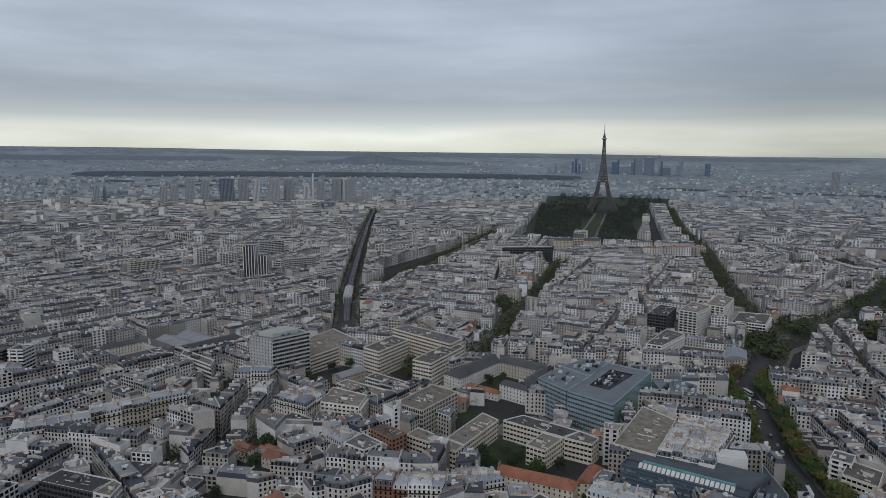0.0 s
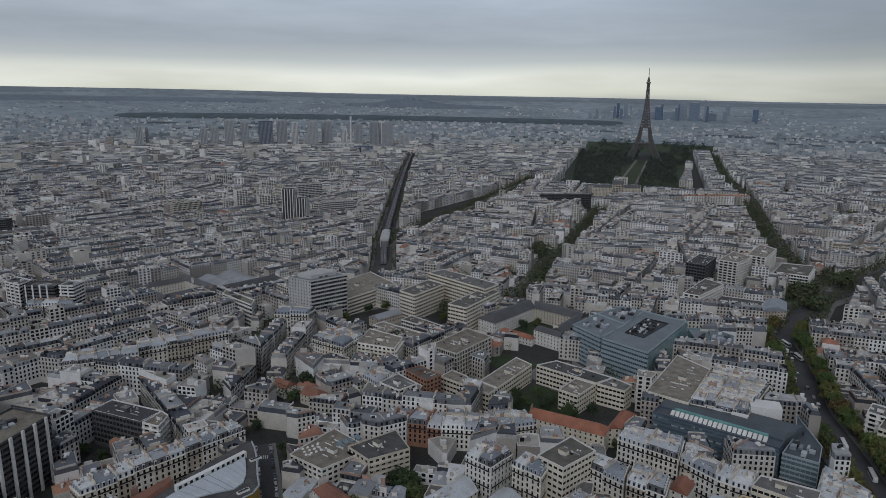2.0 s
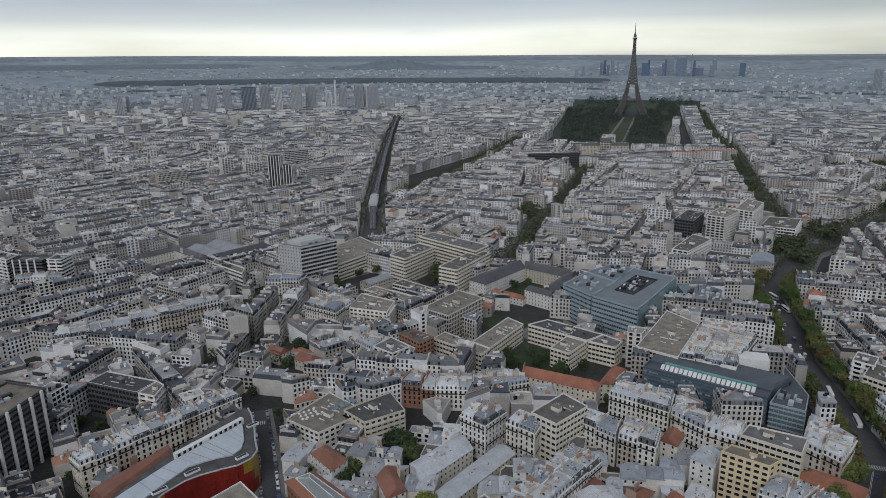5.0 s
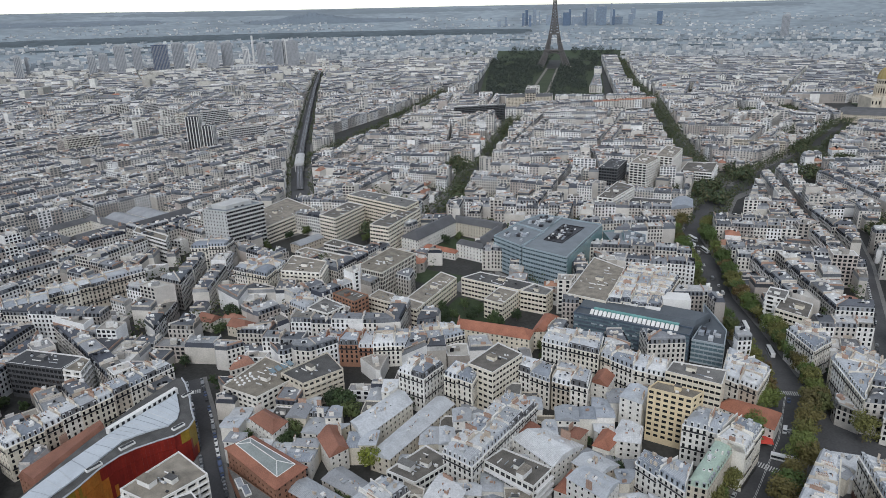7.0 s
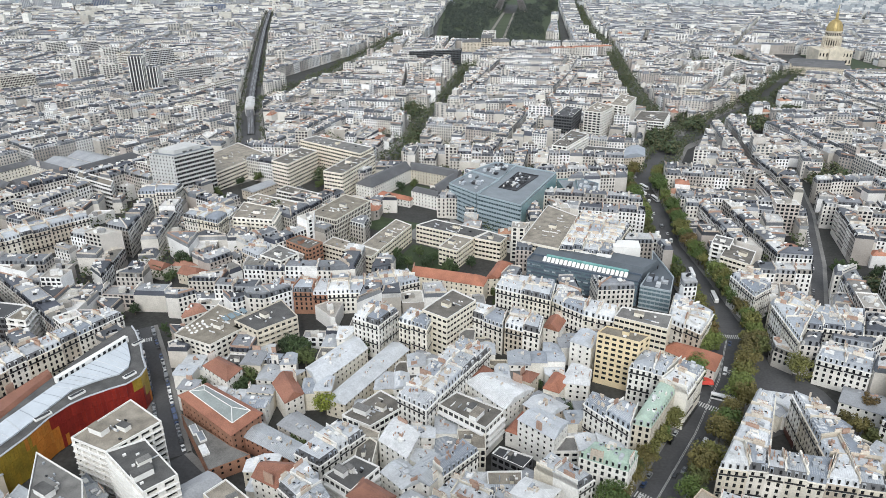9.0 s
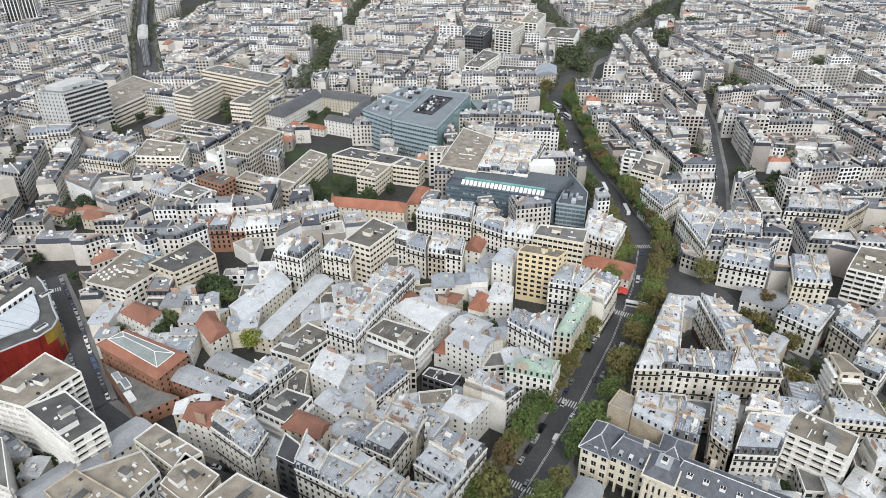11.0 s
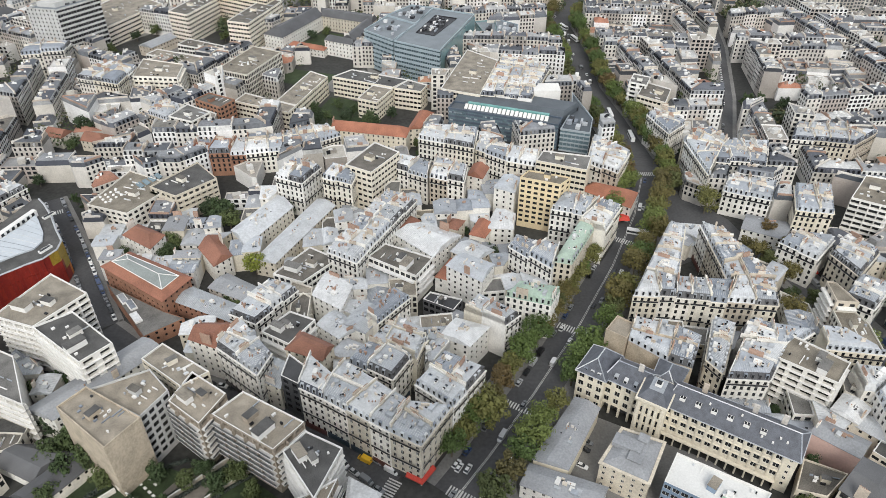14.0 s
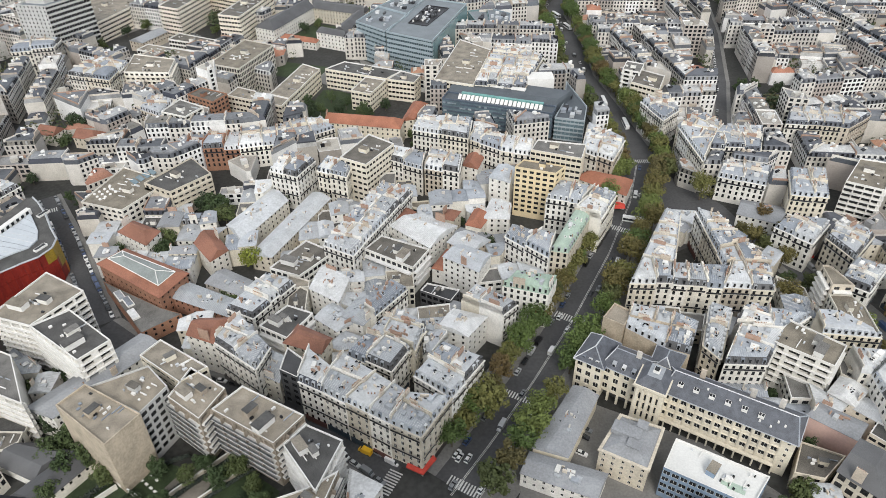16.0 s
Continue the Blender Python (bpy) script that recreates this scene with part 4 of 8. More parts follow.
# ground kept free: parks, squares, courts and the sites of the landmarks
FREE = [ccw(p) for p in (
    ((-205, 1560), (60, 1560), (80, 1800), (85, 3000), (-345, 3000)),
    ((-165, 1330), (165, 1330), (165, 1545), (-165, 1545)),
    ((-160, 830), (-90, 830), (-90, 880), (-160, 880)),
    ((440, 1200), (640, 1200), (640, 1560), (440, 1560)),
    ((-150, 540), (-72, 500), (-52, 580), (-112, 615)),
    ((-62, 510), (-4, 462), (30, 550), (60, 540), (60, 580), (-28, 575)),
    ((0, 398), (90, 366), (94, 392), (84, 434), (20, 432)),
    ((-230, 200), (-170, 175), (-160, 240), (-196, 290), (-235, 250)),
    ((-152, 243), (-120, 200), (-100, 215), (-112, 236), (-143, 252)),
    ((-150, 120), (-30, 100), (-30, 130), (-80, 150), (-130, 175)),
    ((-225, 500), (-195, 500), (-135, 580), (-200, 610)),
    ((-138, 405), (-20, 374), (-10, 405), (-10, 445), (-70, 470), (-100, 470)),
    ((100, 650), (150, 640), (215, 860), (150, 870)),
    ((20, 120), (120, 120), (75, 165), (48, 175)),
    ((50, 177), (113, 136), (121, 148), (82, 174), (60, 186)),
    ((-504, 530), (-420, 490), (-370, 600), (-450, 640)),
    ((-126, 284), (-104, 284), (-104, 306), (-126, 306)),
    ((-108, 232), (-78, 240), (-78, 254), (-104, 246)),
    ((99, 229), (118, 229), (117, 258), (110, 258)),
    ((-2, 388), (86, 357), (90, 366), (0, 398)),
    ((-135, 478), (-60, 440), (-40, 480), (-62, 505), (-112, 500)),
    ((-290, 540), (-225, 505), (-170, 490), (-160, 520), (-225, 560), (-250, 610)),
    ((-311, 510), (-282, 503), (-261, 540), (-294, 554)),
    ((-382, 507), (-330, 483), (-332, 500), (-382, 524)),
    ((-322, 208), (-284, 208), (-288, 254), (-324, 254)),
    ((-558, 432), (-480, 432), (-484, 468), (-560, 462)),
    ((33, 268), (58, 262), (62, 286), (38, 293)),
    ((-90, 285), (-70, 270), (-64, 285), (-78, 306)),
    ((195, 420), (240, 420), (240, 450), (195, 450)),
    ((296, 873), (343, 873), (343, 945), (296, 945)),
    ((268, 597), (289, 597), (289, 678), (268, 678)),
    ((252, 602), (270, 602), (270, 638), (252, 638)),
    ((311, 686), (392, 686), (392, 699), (311, 699)),
    ((350, 659), (368, 659), (368, 684), (350, 684)),
    ((509, 1023), (581, 1023), (581, 1077), (509, 1077)),
    ((608, 1133), (698, 1133), (698, 1223), (608, 1223)),
    ((745, 1284), (853, 1284), (853, 1392), (745, 1392)),
    ((292, 1342), (400, 1342), (400, 1414), (292, 1414)),
    ((75, 735), (114, 735), (114, 760), (75, 760)),
    ((247, 807), (283, 807), (283, 879), (247, 879)),
    ((207, 399), (228, 399), (228, 420), (207, 420)),
    ((433, 807), (458, 807), (458, 879), (433, 879)),
    ((124, 385), (142, 385), (142, 410), (124, 410)),
    ((-193, 874), (-139, 874), (-139, 892), (-193, 892)),
    ((-560, 908), (-518, 914), (-518, 946), (-562, 944)),
)]
SITES = [ccw(b[3]) for b in PLAN] + FREE
SITE_C = np.array([middle(p) for p in SITES])
SITE_R = np.array([max(math.dist(middle(p), q) for q in p) for p in SITES])
SEGS = [(hw, a, b) for hw, line in STREETS for a, b in zip(line, line[1:])]


def cut_up(p, tags, target, gap, out, seed):
    """Splits an outline across its longest edge, again and again; gap is the street left between."""
    a = area(p)
    if a < target * 1.5 or len(p) < 3:
        if a > 20:
            out.append((p, tags))
        return
    n = len(p)
    i = max(range(n), key=lambda k: math.dist(p[k], p[(k + 1) % n]))
    q, r = p[i], p[(i + 1) % n]
    ln = math.dist(q, r)
    ux, uy = (r[0] - q[0]) / ln, (r[1] - q[1]) / ln
    j = seed.uniform(-0.09, 0.09)
    c = middle(p)
    o = (c[0] + ux * ln * j, c[1] + uy * ln * j)
    w = seed.uniform(-0.22, 0.22) if gap else seed.uniform(-0.06, 0.06)
    ux, uy = ux - uy * w, uy + ux * w
    tag = "street" if gap else "party"
    for s in (1, -1):
        o2 = (o[0] + s * ux * gap / 2, o[1] + s * uy * gap / 2)
        half, ht = clip(p, tags, o2, (s * ux, s * uy), tag)
        if len(half) >= 3:
            cut_up(half, ht, target, gap, out, seed)


def trimmed(p, tags):
    """A lot, cut back from the main streets and from the sites of the buildings placed one by one."""
    for hw, a, b in SEGS:
        c = middle(p)
        rad = max(math.dist(c, q) for q in p)
        dx, dy = b[0] - a[0], b[1] - a[1]
        ln = math.hypot(dx, dy)
        ux, uy = dx / ln, dy / ln
        t = (c[0] - a[0]) * ux + (c[1] - a[1]) * uy
        off = (c[0] - a[0]) * -uy + (c[1] - a[1]) * ux
        if -rad * 0.9 < t < ln + rad * 0.9 and abs(off) < hw + rad:
            s = 1 if off > 0 else -1
            p, tags = clip(p, tags, (a[0] - uy * hw * s, a[1] + ux * hw * s), (-uy * s, ux * s), "street")
            if len(p) < 3 or area(p) < 40:
                return None
    c = middle(p)
    rad = max(math.dist(c, q) for q in p)
    for k in np.nonzero(np.hypot(SITE_C[:, 0] - c[0], SITE_C[:, 1] - c[1]) < SITE_R + rad)[0]:
        site, best = SITES[k], None
        whole = area(p)
        for i in range(len(site)):
            a, b = site[i], site[(i + 1) % len(site)]
            ln = math.dist(a, b) or 1
            nrm = ((b[1] - a[1]) / ln, -(b[0] - a[0]) / ln)
            q, qt = clip(p, tags, (a[0] + nrm[0] * 0.15, a[1] + nrm[1] * 0.15), nrm, "court" if k >= len(PLAN) or math.hypot(*c) > 330 else "party")
            got = area(q) if len(q) > 2 else 0
            if best is None or got > best[0]:
                best = (got, q, qt)
            if got > whole - 0.01:
                break
        if best[0] < 40:
            return None
        p, tags = best[1], best[2]
    n = len(p)
    keep = [i for i in range(n) if math.dist(p[i], p[(i + 1) % n]) > 0.4]
    p, tags = [p[i] for i in keep], [tags[i] for i in keep]
    if len(p) < 3 or area(p) < 40:
        return None
    per = sum(math.dist(p[i], p[i - 1]) for i in range(len(p)))
    return (p, tags) if area(p) / per > 1.9 else None


QUARTERS = (
    ((-150, 120), (-20, 100), (110, 330), (105, 640), (-320, 640), (-420, 300)),
    ((20, 110), (160, 70), (420, 330), (520, 660), (112, 660)),
    ((-420, 300), (-150, 120), (-260, 80), (-760, 240), (-760, 420)),
    ((-900, 420), (-420, 300), (-320, 640), (-900, 760)),
    ((-320, 640), (112, 640), (150, 960), (-330, 960)),
    ((112, 660), (520, 660), (760, 1000), (150, 1000)),
    ((-330, 960), (150, 960), (150, 1560), (-340, 1560)),
    ((150, 1000), (760, 1000), (1100, 1560), (150, 1560)),
    ((-900, 760), (-320, 640), (-330, 960), (-420, 1100), (-1300, 1000)),
    ((-1300, 1000), (-420, 1100), (-340, 1560), (-700, 1900), (-1900, 1400)),
    ((-340, 1560), (-250, 1560), (-360, 3000), (-1100, 3000), (-700, 1900)),
    ((-1900, 1400), (-700, 1900), (-1100, 3000), (-2900, 2400)),
    ((84, 1560), (1100, 1560), (1700, 2600), (1000, 3000), (88, 3000)),
    ((-1500, 500), (-760, 400), (-900, 760), (-1300, 1000), (-1900, 900)),
)
seed = random.Random(3)
far, LOTS, NEAR_LOTS, YARDS = Acc(), [], [], []


def side_of_boulevard(q):
    for (x0, y0), (x1, y1) in zip(STREETS[0][1], STREETS[0][1][1:]):
        if y0 <= q[1] < y1:
            return q[0] - (x0 + (x1 - x0) * (q[1] - y0) / (y1 - y0))
    return q[0] - 108


def far_building(p, tags, h, style, d):
    """One of the many houses farther out: walls, windows, a roof of its kind and chimney stacks, in the one mesh of the town."""
    z = zg(*middle(p)) - 1
    n = len(p)
    skin = F_WALL if d < 1800 else F_WALLFAR
    far.shell([up_to(p, z), up_to(p, z + h + 1)], skin, cap=False)
    top = z + h + 1
    if style == "F":
        q = inset(p, [0.4] * n)
        far.shell([up_to(p, top), up_to(q, top), up_to(q, top - 0.7)], skin, capm=F_FLAT)
        c = middle(p)
        far.box(c, (0.9, 0.43), seed.uniform(1, 3), seed.uniform(1, 2), top - 0.7, top + seed.uniform(1, 2.4), F_FLAT)
        rise = 0
    elif style == "T":
        far.shell([up_to(p, top), up_to(inset(p, [math.sqrt(area(p)) * 0.4] * n), top + 2.6)], F_TILE)
        rise = 2.6
    else:
        r1 = inset(p, [0.02 if t == "party" else 1.2 for t in tags])
        r2 = inset(r1, [1.2 if t == "party" else 3.0 for t in tags])
        tone = F_ROOF2 if p[0][0] < -230 and p[0][1] < 1100 and seed.random() < 0.4 else F_ROOF
        far.shell([up_to(p, top), up_to(r1, top + 2.6)], F_ROOF2 if seed.random() < 0.35 else F_ROOF, cap=False)
        far.shell([up_to(r1, top + 2.6), up_to(r2, top + 3.4)], tone)
        rise = 3.2
    if d < 1700:
        c = middle(p)
        for _ in range(int(min(1 + area(p) / (38 if d < 800 else 70), 7))):
            k, e, f = seed.randrange(n), seed.uniform(0.05, 0.6), seed.random()
            q = [c[w] + (p[k][w] * f + p[(k + 1) % n][w] * (1 - f) - c[w]) * e for w in (0, 1)]
            w = 1 if d < 800 else 1.5
            far.box(q, (0.88, 0.47), seed.uniform(0.4, 1.4) * w, seed.uniform(0.3, 0.9) * w, top - 0.7, top + (rise or 0.2) + seed.uniform(0.2, 1.5), seed.choice((F_STACK, F_STACK, F_GLASS, F_BRIGHT, F_BRIGHT)))
    for i in range(n):
        a, b = p[i], p[(i + 1) % n]
        ln = math.dist(a, b)
        if ln < 3.5:
            continue
        ux, uy = (b[0] - a[0]) / ln, (b[1] - a[1]) / ln
        if tags[i] == "party" and rise > 3 and ln > 6 and d < 1500:
            far.box(((a[0] + b[0]) / 2 - uy * 0.2, (a[1] + b[1]) / 2 + ux * 0.2), (ux, uy), ln / 2 - 0.8, 0.18, top + 1.6, top + rise + 0.5, F_STACK)
        if tags[i] == "party" and rise > 3 and ln > 6 and seed.random() < 0.55:
            s, half = ln * seed.uniform(0.35, 0.65), seed.uniform(1, 2.6)
            far.box((a[0] + ux * s - uy * 0.4, a[1] + uy * s + ux * 0.4), (ux, uy), half, 0.35, top, top + rise + seed.uniform(0.8, 2.2), F_STACK)
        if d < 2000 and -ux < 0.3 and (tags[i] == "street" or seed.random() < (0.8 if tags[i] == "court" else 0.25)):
            bay, storey = (3.1, 2.9) if style == "F" else (2.5, 3.05)
            if d > 800:
                bay *= 1.35 if d < 1250 else 1.9
            k, fl = int(ln / bay), int((h - 1) / storey)
            ww = (1.05 if style == "F" else 0.6) * (1 if d < 800 else 1.25 if d < 1250 else 1.8)
            for f in range(fl):
                za = top - (f + 1) * storey + 0.6
                for j in range(k):
                    s = ln * (j + 0.5) / k
                    x, y = a[0] + ux * s + uy * 0.05, a[1] + uy * s - ux * 0.05
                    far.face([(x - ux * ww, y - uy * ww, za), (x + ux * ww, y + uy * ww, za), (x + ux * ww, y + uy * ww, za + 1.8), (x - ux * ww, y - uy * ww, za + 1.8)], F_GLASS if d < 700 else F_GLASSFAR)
            if style == "H" and d < 1250:
                for j in range(k):
                    s = ln * (j + 0.5) / k
                    x, y = a[0] + ux * s - uy * 0.35, a[1] + uy * s + ux * 0.35
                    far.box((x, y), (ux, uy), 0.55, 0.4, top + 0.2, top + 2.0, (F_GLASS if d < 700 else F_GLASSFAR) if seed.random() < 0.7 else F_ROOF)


def sliced(p, ux, uy, wide, long, gap):
    """Long blocks side by side, parallel to the direction u, with streets between."""
    out = []
    s = [q[0] * -uy + q[1] * ux for q in p]
    t = [q[0] * ux + q[1] * uy for q in p]
    a = min(s)
    while a < max(s):
        w = wide * seed.uniform(0.85, 1.15)
        b = min(t) - seed.uniform(0, long)
        while b < max(t):
            ln = long * seed.uniform(0.7, 1.3)
            q, tags = p, ["street"] * len(p)
            for o, nrm in (((-uy * a, ux * a), (-uy, ux)), ((-uy * (a + w), ux * (a + w)), (uy, -ux)), ((ux * b, uy * b), (ux, uy)), ((ux * (b + ln), uy * (b + ln)), (-ux, -uy))):
                if len(q) > 2:
                    q, tags = clip(q, tags, o, nrm, "street")
            if len(q) > 2 and area(q) > 300:
                out.append((q, tags))
            b += ln + gap
        a += w + gap
    return out


def block_lots(p, d, out):
    """A block: a ring of street houses of one depth, lower houses and courts inside."""
    n = len(p)
    deep = 11.5 if d < 1200 else 14
    p = [p[i] for i in range(n) if math.dist(p[i], p[(i + 1) % n]) > 2]
    n = len(p)
    if n < 3:
        return
    if d > 700 and area(p) < 5500 and seed.random() < (0.09 if p[0][0] < -200 else 0.05):
        k = max(range(n), key=lambda i: math.dist(p[i], p[(i + 1) % n]))
        a, b = p[k], p[(k + 1) % n]
        ln = math.dist(a, b)
        u = ((b[0] - a[0]) / ln, (b[1] - a[1]) / ln)
        off, e = seed.uniform(4, 12), max(seed.uniform(4, ln * 0.2), (ln - 62) / 2)
        q = [(a[0] + u[0] * s - u[1] * w, a[1] + u[1] * s + u[0] * w) for s, w in ((e, off), (ln - e, off), (ln - e, off + 13), (e, off + 13))]
        out.append((q, ["street"] * 4, -2))
        lots = []
        cut_up(p, ["street"] * n, 260, 0, lots, seed)
        for r, _ in lots:
            if not inside(middle(r), q):
                YARDS.append((*middle(r), math.hypot(*middle(r))))
        return
    core = inset(p, [deep] * n)
    base, new_block = seed.gauss(17.3, 1.6), seed.random() < (0.07 if p[0][0] < -260 else 0.05)
    if area(core) < 250 or abs(area(p) - area(core)) < 1:
        lots = []
        cut_up(p, ["street"] * n, 170, 0, lots, seed)
        out += [(q, t, base) for q, t in lots]
        return
    wide = 13.5 if d < 700 else 13.5 + (d - 700) * 0.006
    for i in range(n):
        j = (i + 1) % n
        lots = []
        cut_up([p[i], p[j], core[j], core[i]], ["street", "party", "court", "party"], deep * wide, 0, lots, seed)
        out += [(q, t, base if not new_block else base + 4) for q, t in lots]
    lots = []
    cut_up(core, ["court"] * n, 150 if d < 700 else 150 + (d - 700) * 0.1, 0, lots, seed)
    out += [(q, t, 0) for q, t in lots]


# low halls, car parks and gardens between the hospital blocks
LOW = ccw(((-281, 557), (-185, 577), (-110, 547), (-44, 490), (-40, 443), (-88, 420), (-181, 434), (-251, 492)))
# small houses and gardens round a crossing
SMALL = ccw(((-300, 372), (-262, 400), (-215, 415), (-176, 405), (-170, 362), (-196, 328), (-236, 330), (-270, 338)))
ROWS = {2: (0.46, 0.888), 3: (0.46, 0.888), 8: (0.46, 0.888), 13: (0.46, 0.888)}
SOLO = [ccw(p) for p in (((26, 1744), (57, 1744), (61, 2088), (44, 2088)), ((47, 2300), (70, 2300), (74, 2400), (50, 2400)), ((-104, 1350), (30, 1420), (22, 1437), (-112, 1367)), ((-100, 1385), (10, 1440), (2, 1455), (-106, 1402)),
                         ((34, 1424), (158, 1487), (150, 1502), (26, 1440)), ((-290, 1700), (-262, 1700), (-262, 1850), (-292, 1850)))]
for qi, quarter in enumerate(list(QUARTERS) + SOLO):
    solo = qi >= len(QUARTERS)
    quarter = ccw(quarter)
    dist = math.hypot(*middle(quarter))
    blocks, lots = [], []
    if solo:
        cut_up(quarter, ["street"] * len(quarter), 260, 0, lots, seed)
        lots = [(p, t, 19) for p, t in lots]
    elif qi in ROWS:
        blocks = sliced(quarter, *ROWS[qi], 44 + dist * 0.012, 120 + dist * 0.03, 12)
    else:
        cut_up(quarter, ["street"] * len(quarter), 7000 if dist < 700 else 9500 + dist * 2, 5 if qi in (4, 6, 11) else 9 if dist < 900 else 10, blocks, seed)
    if qi < 2:
        close = []
        cut_up(quarter, ["street"] * len(quarter), 95, 0, close, seed)
        lots = [(p, t, -1) for p, t in close if math.hypot(*middle(p)) < 350 and middle(p)[0] < 152]
    for p, tags in blocks:
        ring = []
        block_lots(p, math.hypot(*middle(p)), ring)
        lots += [lot for lot in ring if qi > 1 or math.hypot(*middle(lot[0])) >= 350 or middle(lot[0])[0] >= 152]
    for p, tags, base in lots:
        c = middle(p)
        d, az = math.hypot(*c), math.degrees(math.atan2(c[0], c[1]))
        if not (-57 < az < 52 and 105 < d < 3000):
            continue
        if qi == 0 and side_of_boulevard(c) > 0 or qi == 1 and side_of_boulevard(c) < 0:
            continue
        got = (p, tags) if solo else trimmed(p, tags)
        if got is None:
            continue
        p, tags = got
        r = seed.random()
        if base > 0 and not solo and inside(c, LOW):
            if r < 0.45:
                YARDS.append((*c, d))
                continue
            base = -1
        if base > 0 and inside(c, SMALL):
            if r < 0.3:
                YARDS.append((*c, d))
                continue
            base = -1
        if base == -2:
            h, style = seed.uniform(21, 34), "F"
        elif base < 0:
            if r < 0.1:
                YARDS.append((*c, d))
                continue
            h, style = seed.uniform(6, 12.5), seed.choice("ZZZZZZFFHD")
        elif base:
            modern = 0.2 if c[0] < -260 and d > 420 else 0.09
            h = base + seed.uniform(-0.9, 0.9) if r > modern else seed.gauss(22, 3.5)
            style = "H" if r > modern and base < 22 else "F"
            if solo:
                h, style = 17 + seed.random(), "T" if c[0] > 20 and c[1] < 1600 else "H"
            elif r < modern * 0.07 and d > 700 and c[0] < -300:
                h = seed.uniform(28, 40) if area(p) > 170 else 23
        else:
            if r < (0.42 if d < 1500 else 0.3):
                YARDS.append((*c, d))
                continue
            h = seed.uniform(4, 15)
            style = seed.choice("HHHZZZFF") if h > 9 else seed.choice("ZZZZFFT")
            tags = ["party" if seed.random() < 0.5 else t for t in tags]
            if seed.random() < 0.05:
                style = "T"
        LOTS.append((d, style, h, p, tags))
LOTS.sort(key=lambda lot: lot[0])
for k, (d, style, h, p, tags) in enumerate(LOTS):
    if k < 190:
        NEAR_LOTS.append((style, h, p, tags))
    else:
        far_building(p, tags, h, "H" if style == "Z" else style, d)

ob = new("distant_city", far.mesh("distant_city"))
tagged(ob, "dense blocks of cream apartment houses with grey zinc roofs", "buildings", kind="stuff")

# the nearer quarter, house by house
FINE = 166
for k, (style, h, colour, pts) in enumerate(PLAN):
    p = ccw(pts)
    tags = []
    for i in range(len(p)):
        mid = ((p[i][0] + p[(i + 1) % len(p)][0]) / 2, (p[i][1] + p[(i + 1) % len(p)][1]) / 2)
        ln = math.dist(p[i], p[(i + 1) % len(p)]) or 1
        nx, ny = (p[(i + 1) % len(p)][1] - p[i][1]) / ln, -(p[(i + 1) % len(p)][0] - p[i][0]) / ln
        probe = (mid[0] + nx * 2.5, mid[1] + ny * 2.5)
        tags.append("party" if any(j != k and abs(PLAN[j][1] - h) < 6 and inside(probe, SITES[j]) for j in range(len(PLAN))) else "street")
    if style in "HS" and area(p) > 170:
        lots = []
        cut_up(p, tags, 100, 0, lots, seed)
        for q, qt in lots:
            make_building(style, h + rng.uniform(-1.0, 0.8), colour, q, qt, fine=math.hypot(*middle(q)) < FINE)
    else:
        make_building(style, h, colour, p, tags, fine=math.hypot(*middle(p)) < FINE or colour == "honey")
for style, h, p, tags in NEAR_LOTS:
    tags = ["court" if t == "party" and rng.random() < (0.3 if "street" in tags else 0.6) else t for t in tags]
    colour = seed.choice(("cream", "cream", "cream", "white", "white", "white", "beige")) if style != "F" else seed.choice(("white", "cream", "beige", "grid"))
    make_building(style, h, colour, p, tags, fine=False)

# ---- ground ----
acc = Acc()
radii = [0, 60, 120, 200, 300, 420, 600, 850, 1200, 1700, 2300, 2700, 3000, 3150, 3300, 3500, 3700, 3900, 4100, 4300, 4500, 4700, 4900, 4960]
turns = 96
for i, d in enumerate(radii):
    for k in range(turns):
        a = 2 * math.pi * k / turns
        z = drop(min(d, 4900)) + lean(d * math.sin(a), d * math.cos(a)) - (8 if d > 4900 else 0)
        if d > 3900:
            z += 10 * (noise.noise(Vector((math.sin(a) * 3, math.cos(a) * 3, d * 0.0004))) + 0.2) * (d - 3900) / 1000
        acc.v.append((d * math.sin(a), d * math.cos(a), z))
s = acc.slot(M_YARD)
# blue-grey because the haze over distant land is put into its base colour
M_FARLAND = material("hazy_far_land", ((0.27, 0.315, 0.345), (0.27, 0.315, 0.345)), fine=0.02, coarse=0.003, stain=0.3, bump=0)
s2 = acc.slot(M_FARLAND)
M_GRASS = material("park_grass", ((0.062, 0.078, 0.048), (0.07, 0.086, 0.052)), fine=0.3, coarse=0.02, stain=0.3, bump=0, spec=0.05)
s3 = acc.slot(M_LAWN)
for i in range(len(radii) - 1):
    for k in range(turns):
        a, b = i * turns + k, i * turns + (k + 1) % turns
        acc.f.append((a, a + turns, b + turns, b))
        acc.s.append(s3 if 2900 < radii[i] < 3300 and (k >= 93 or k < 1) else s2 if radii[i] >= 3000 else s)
ob = new("ground", acc.mesh("ground"))
tagged(ob, "grey yards and lanes with hazy hills beyond", "ground", kind="structure")


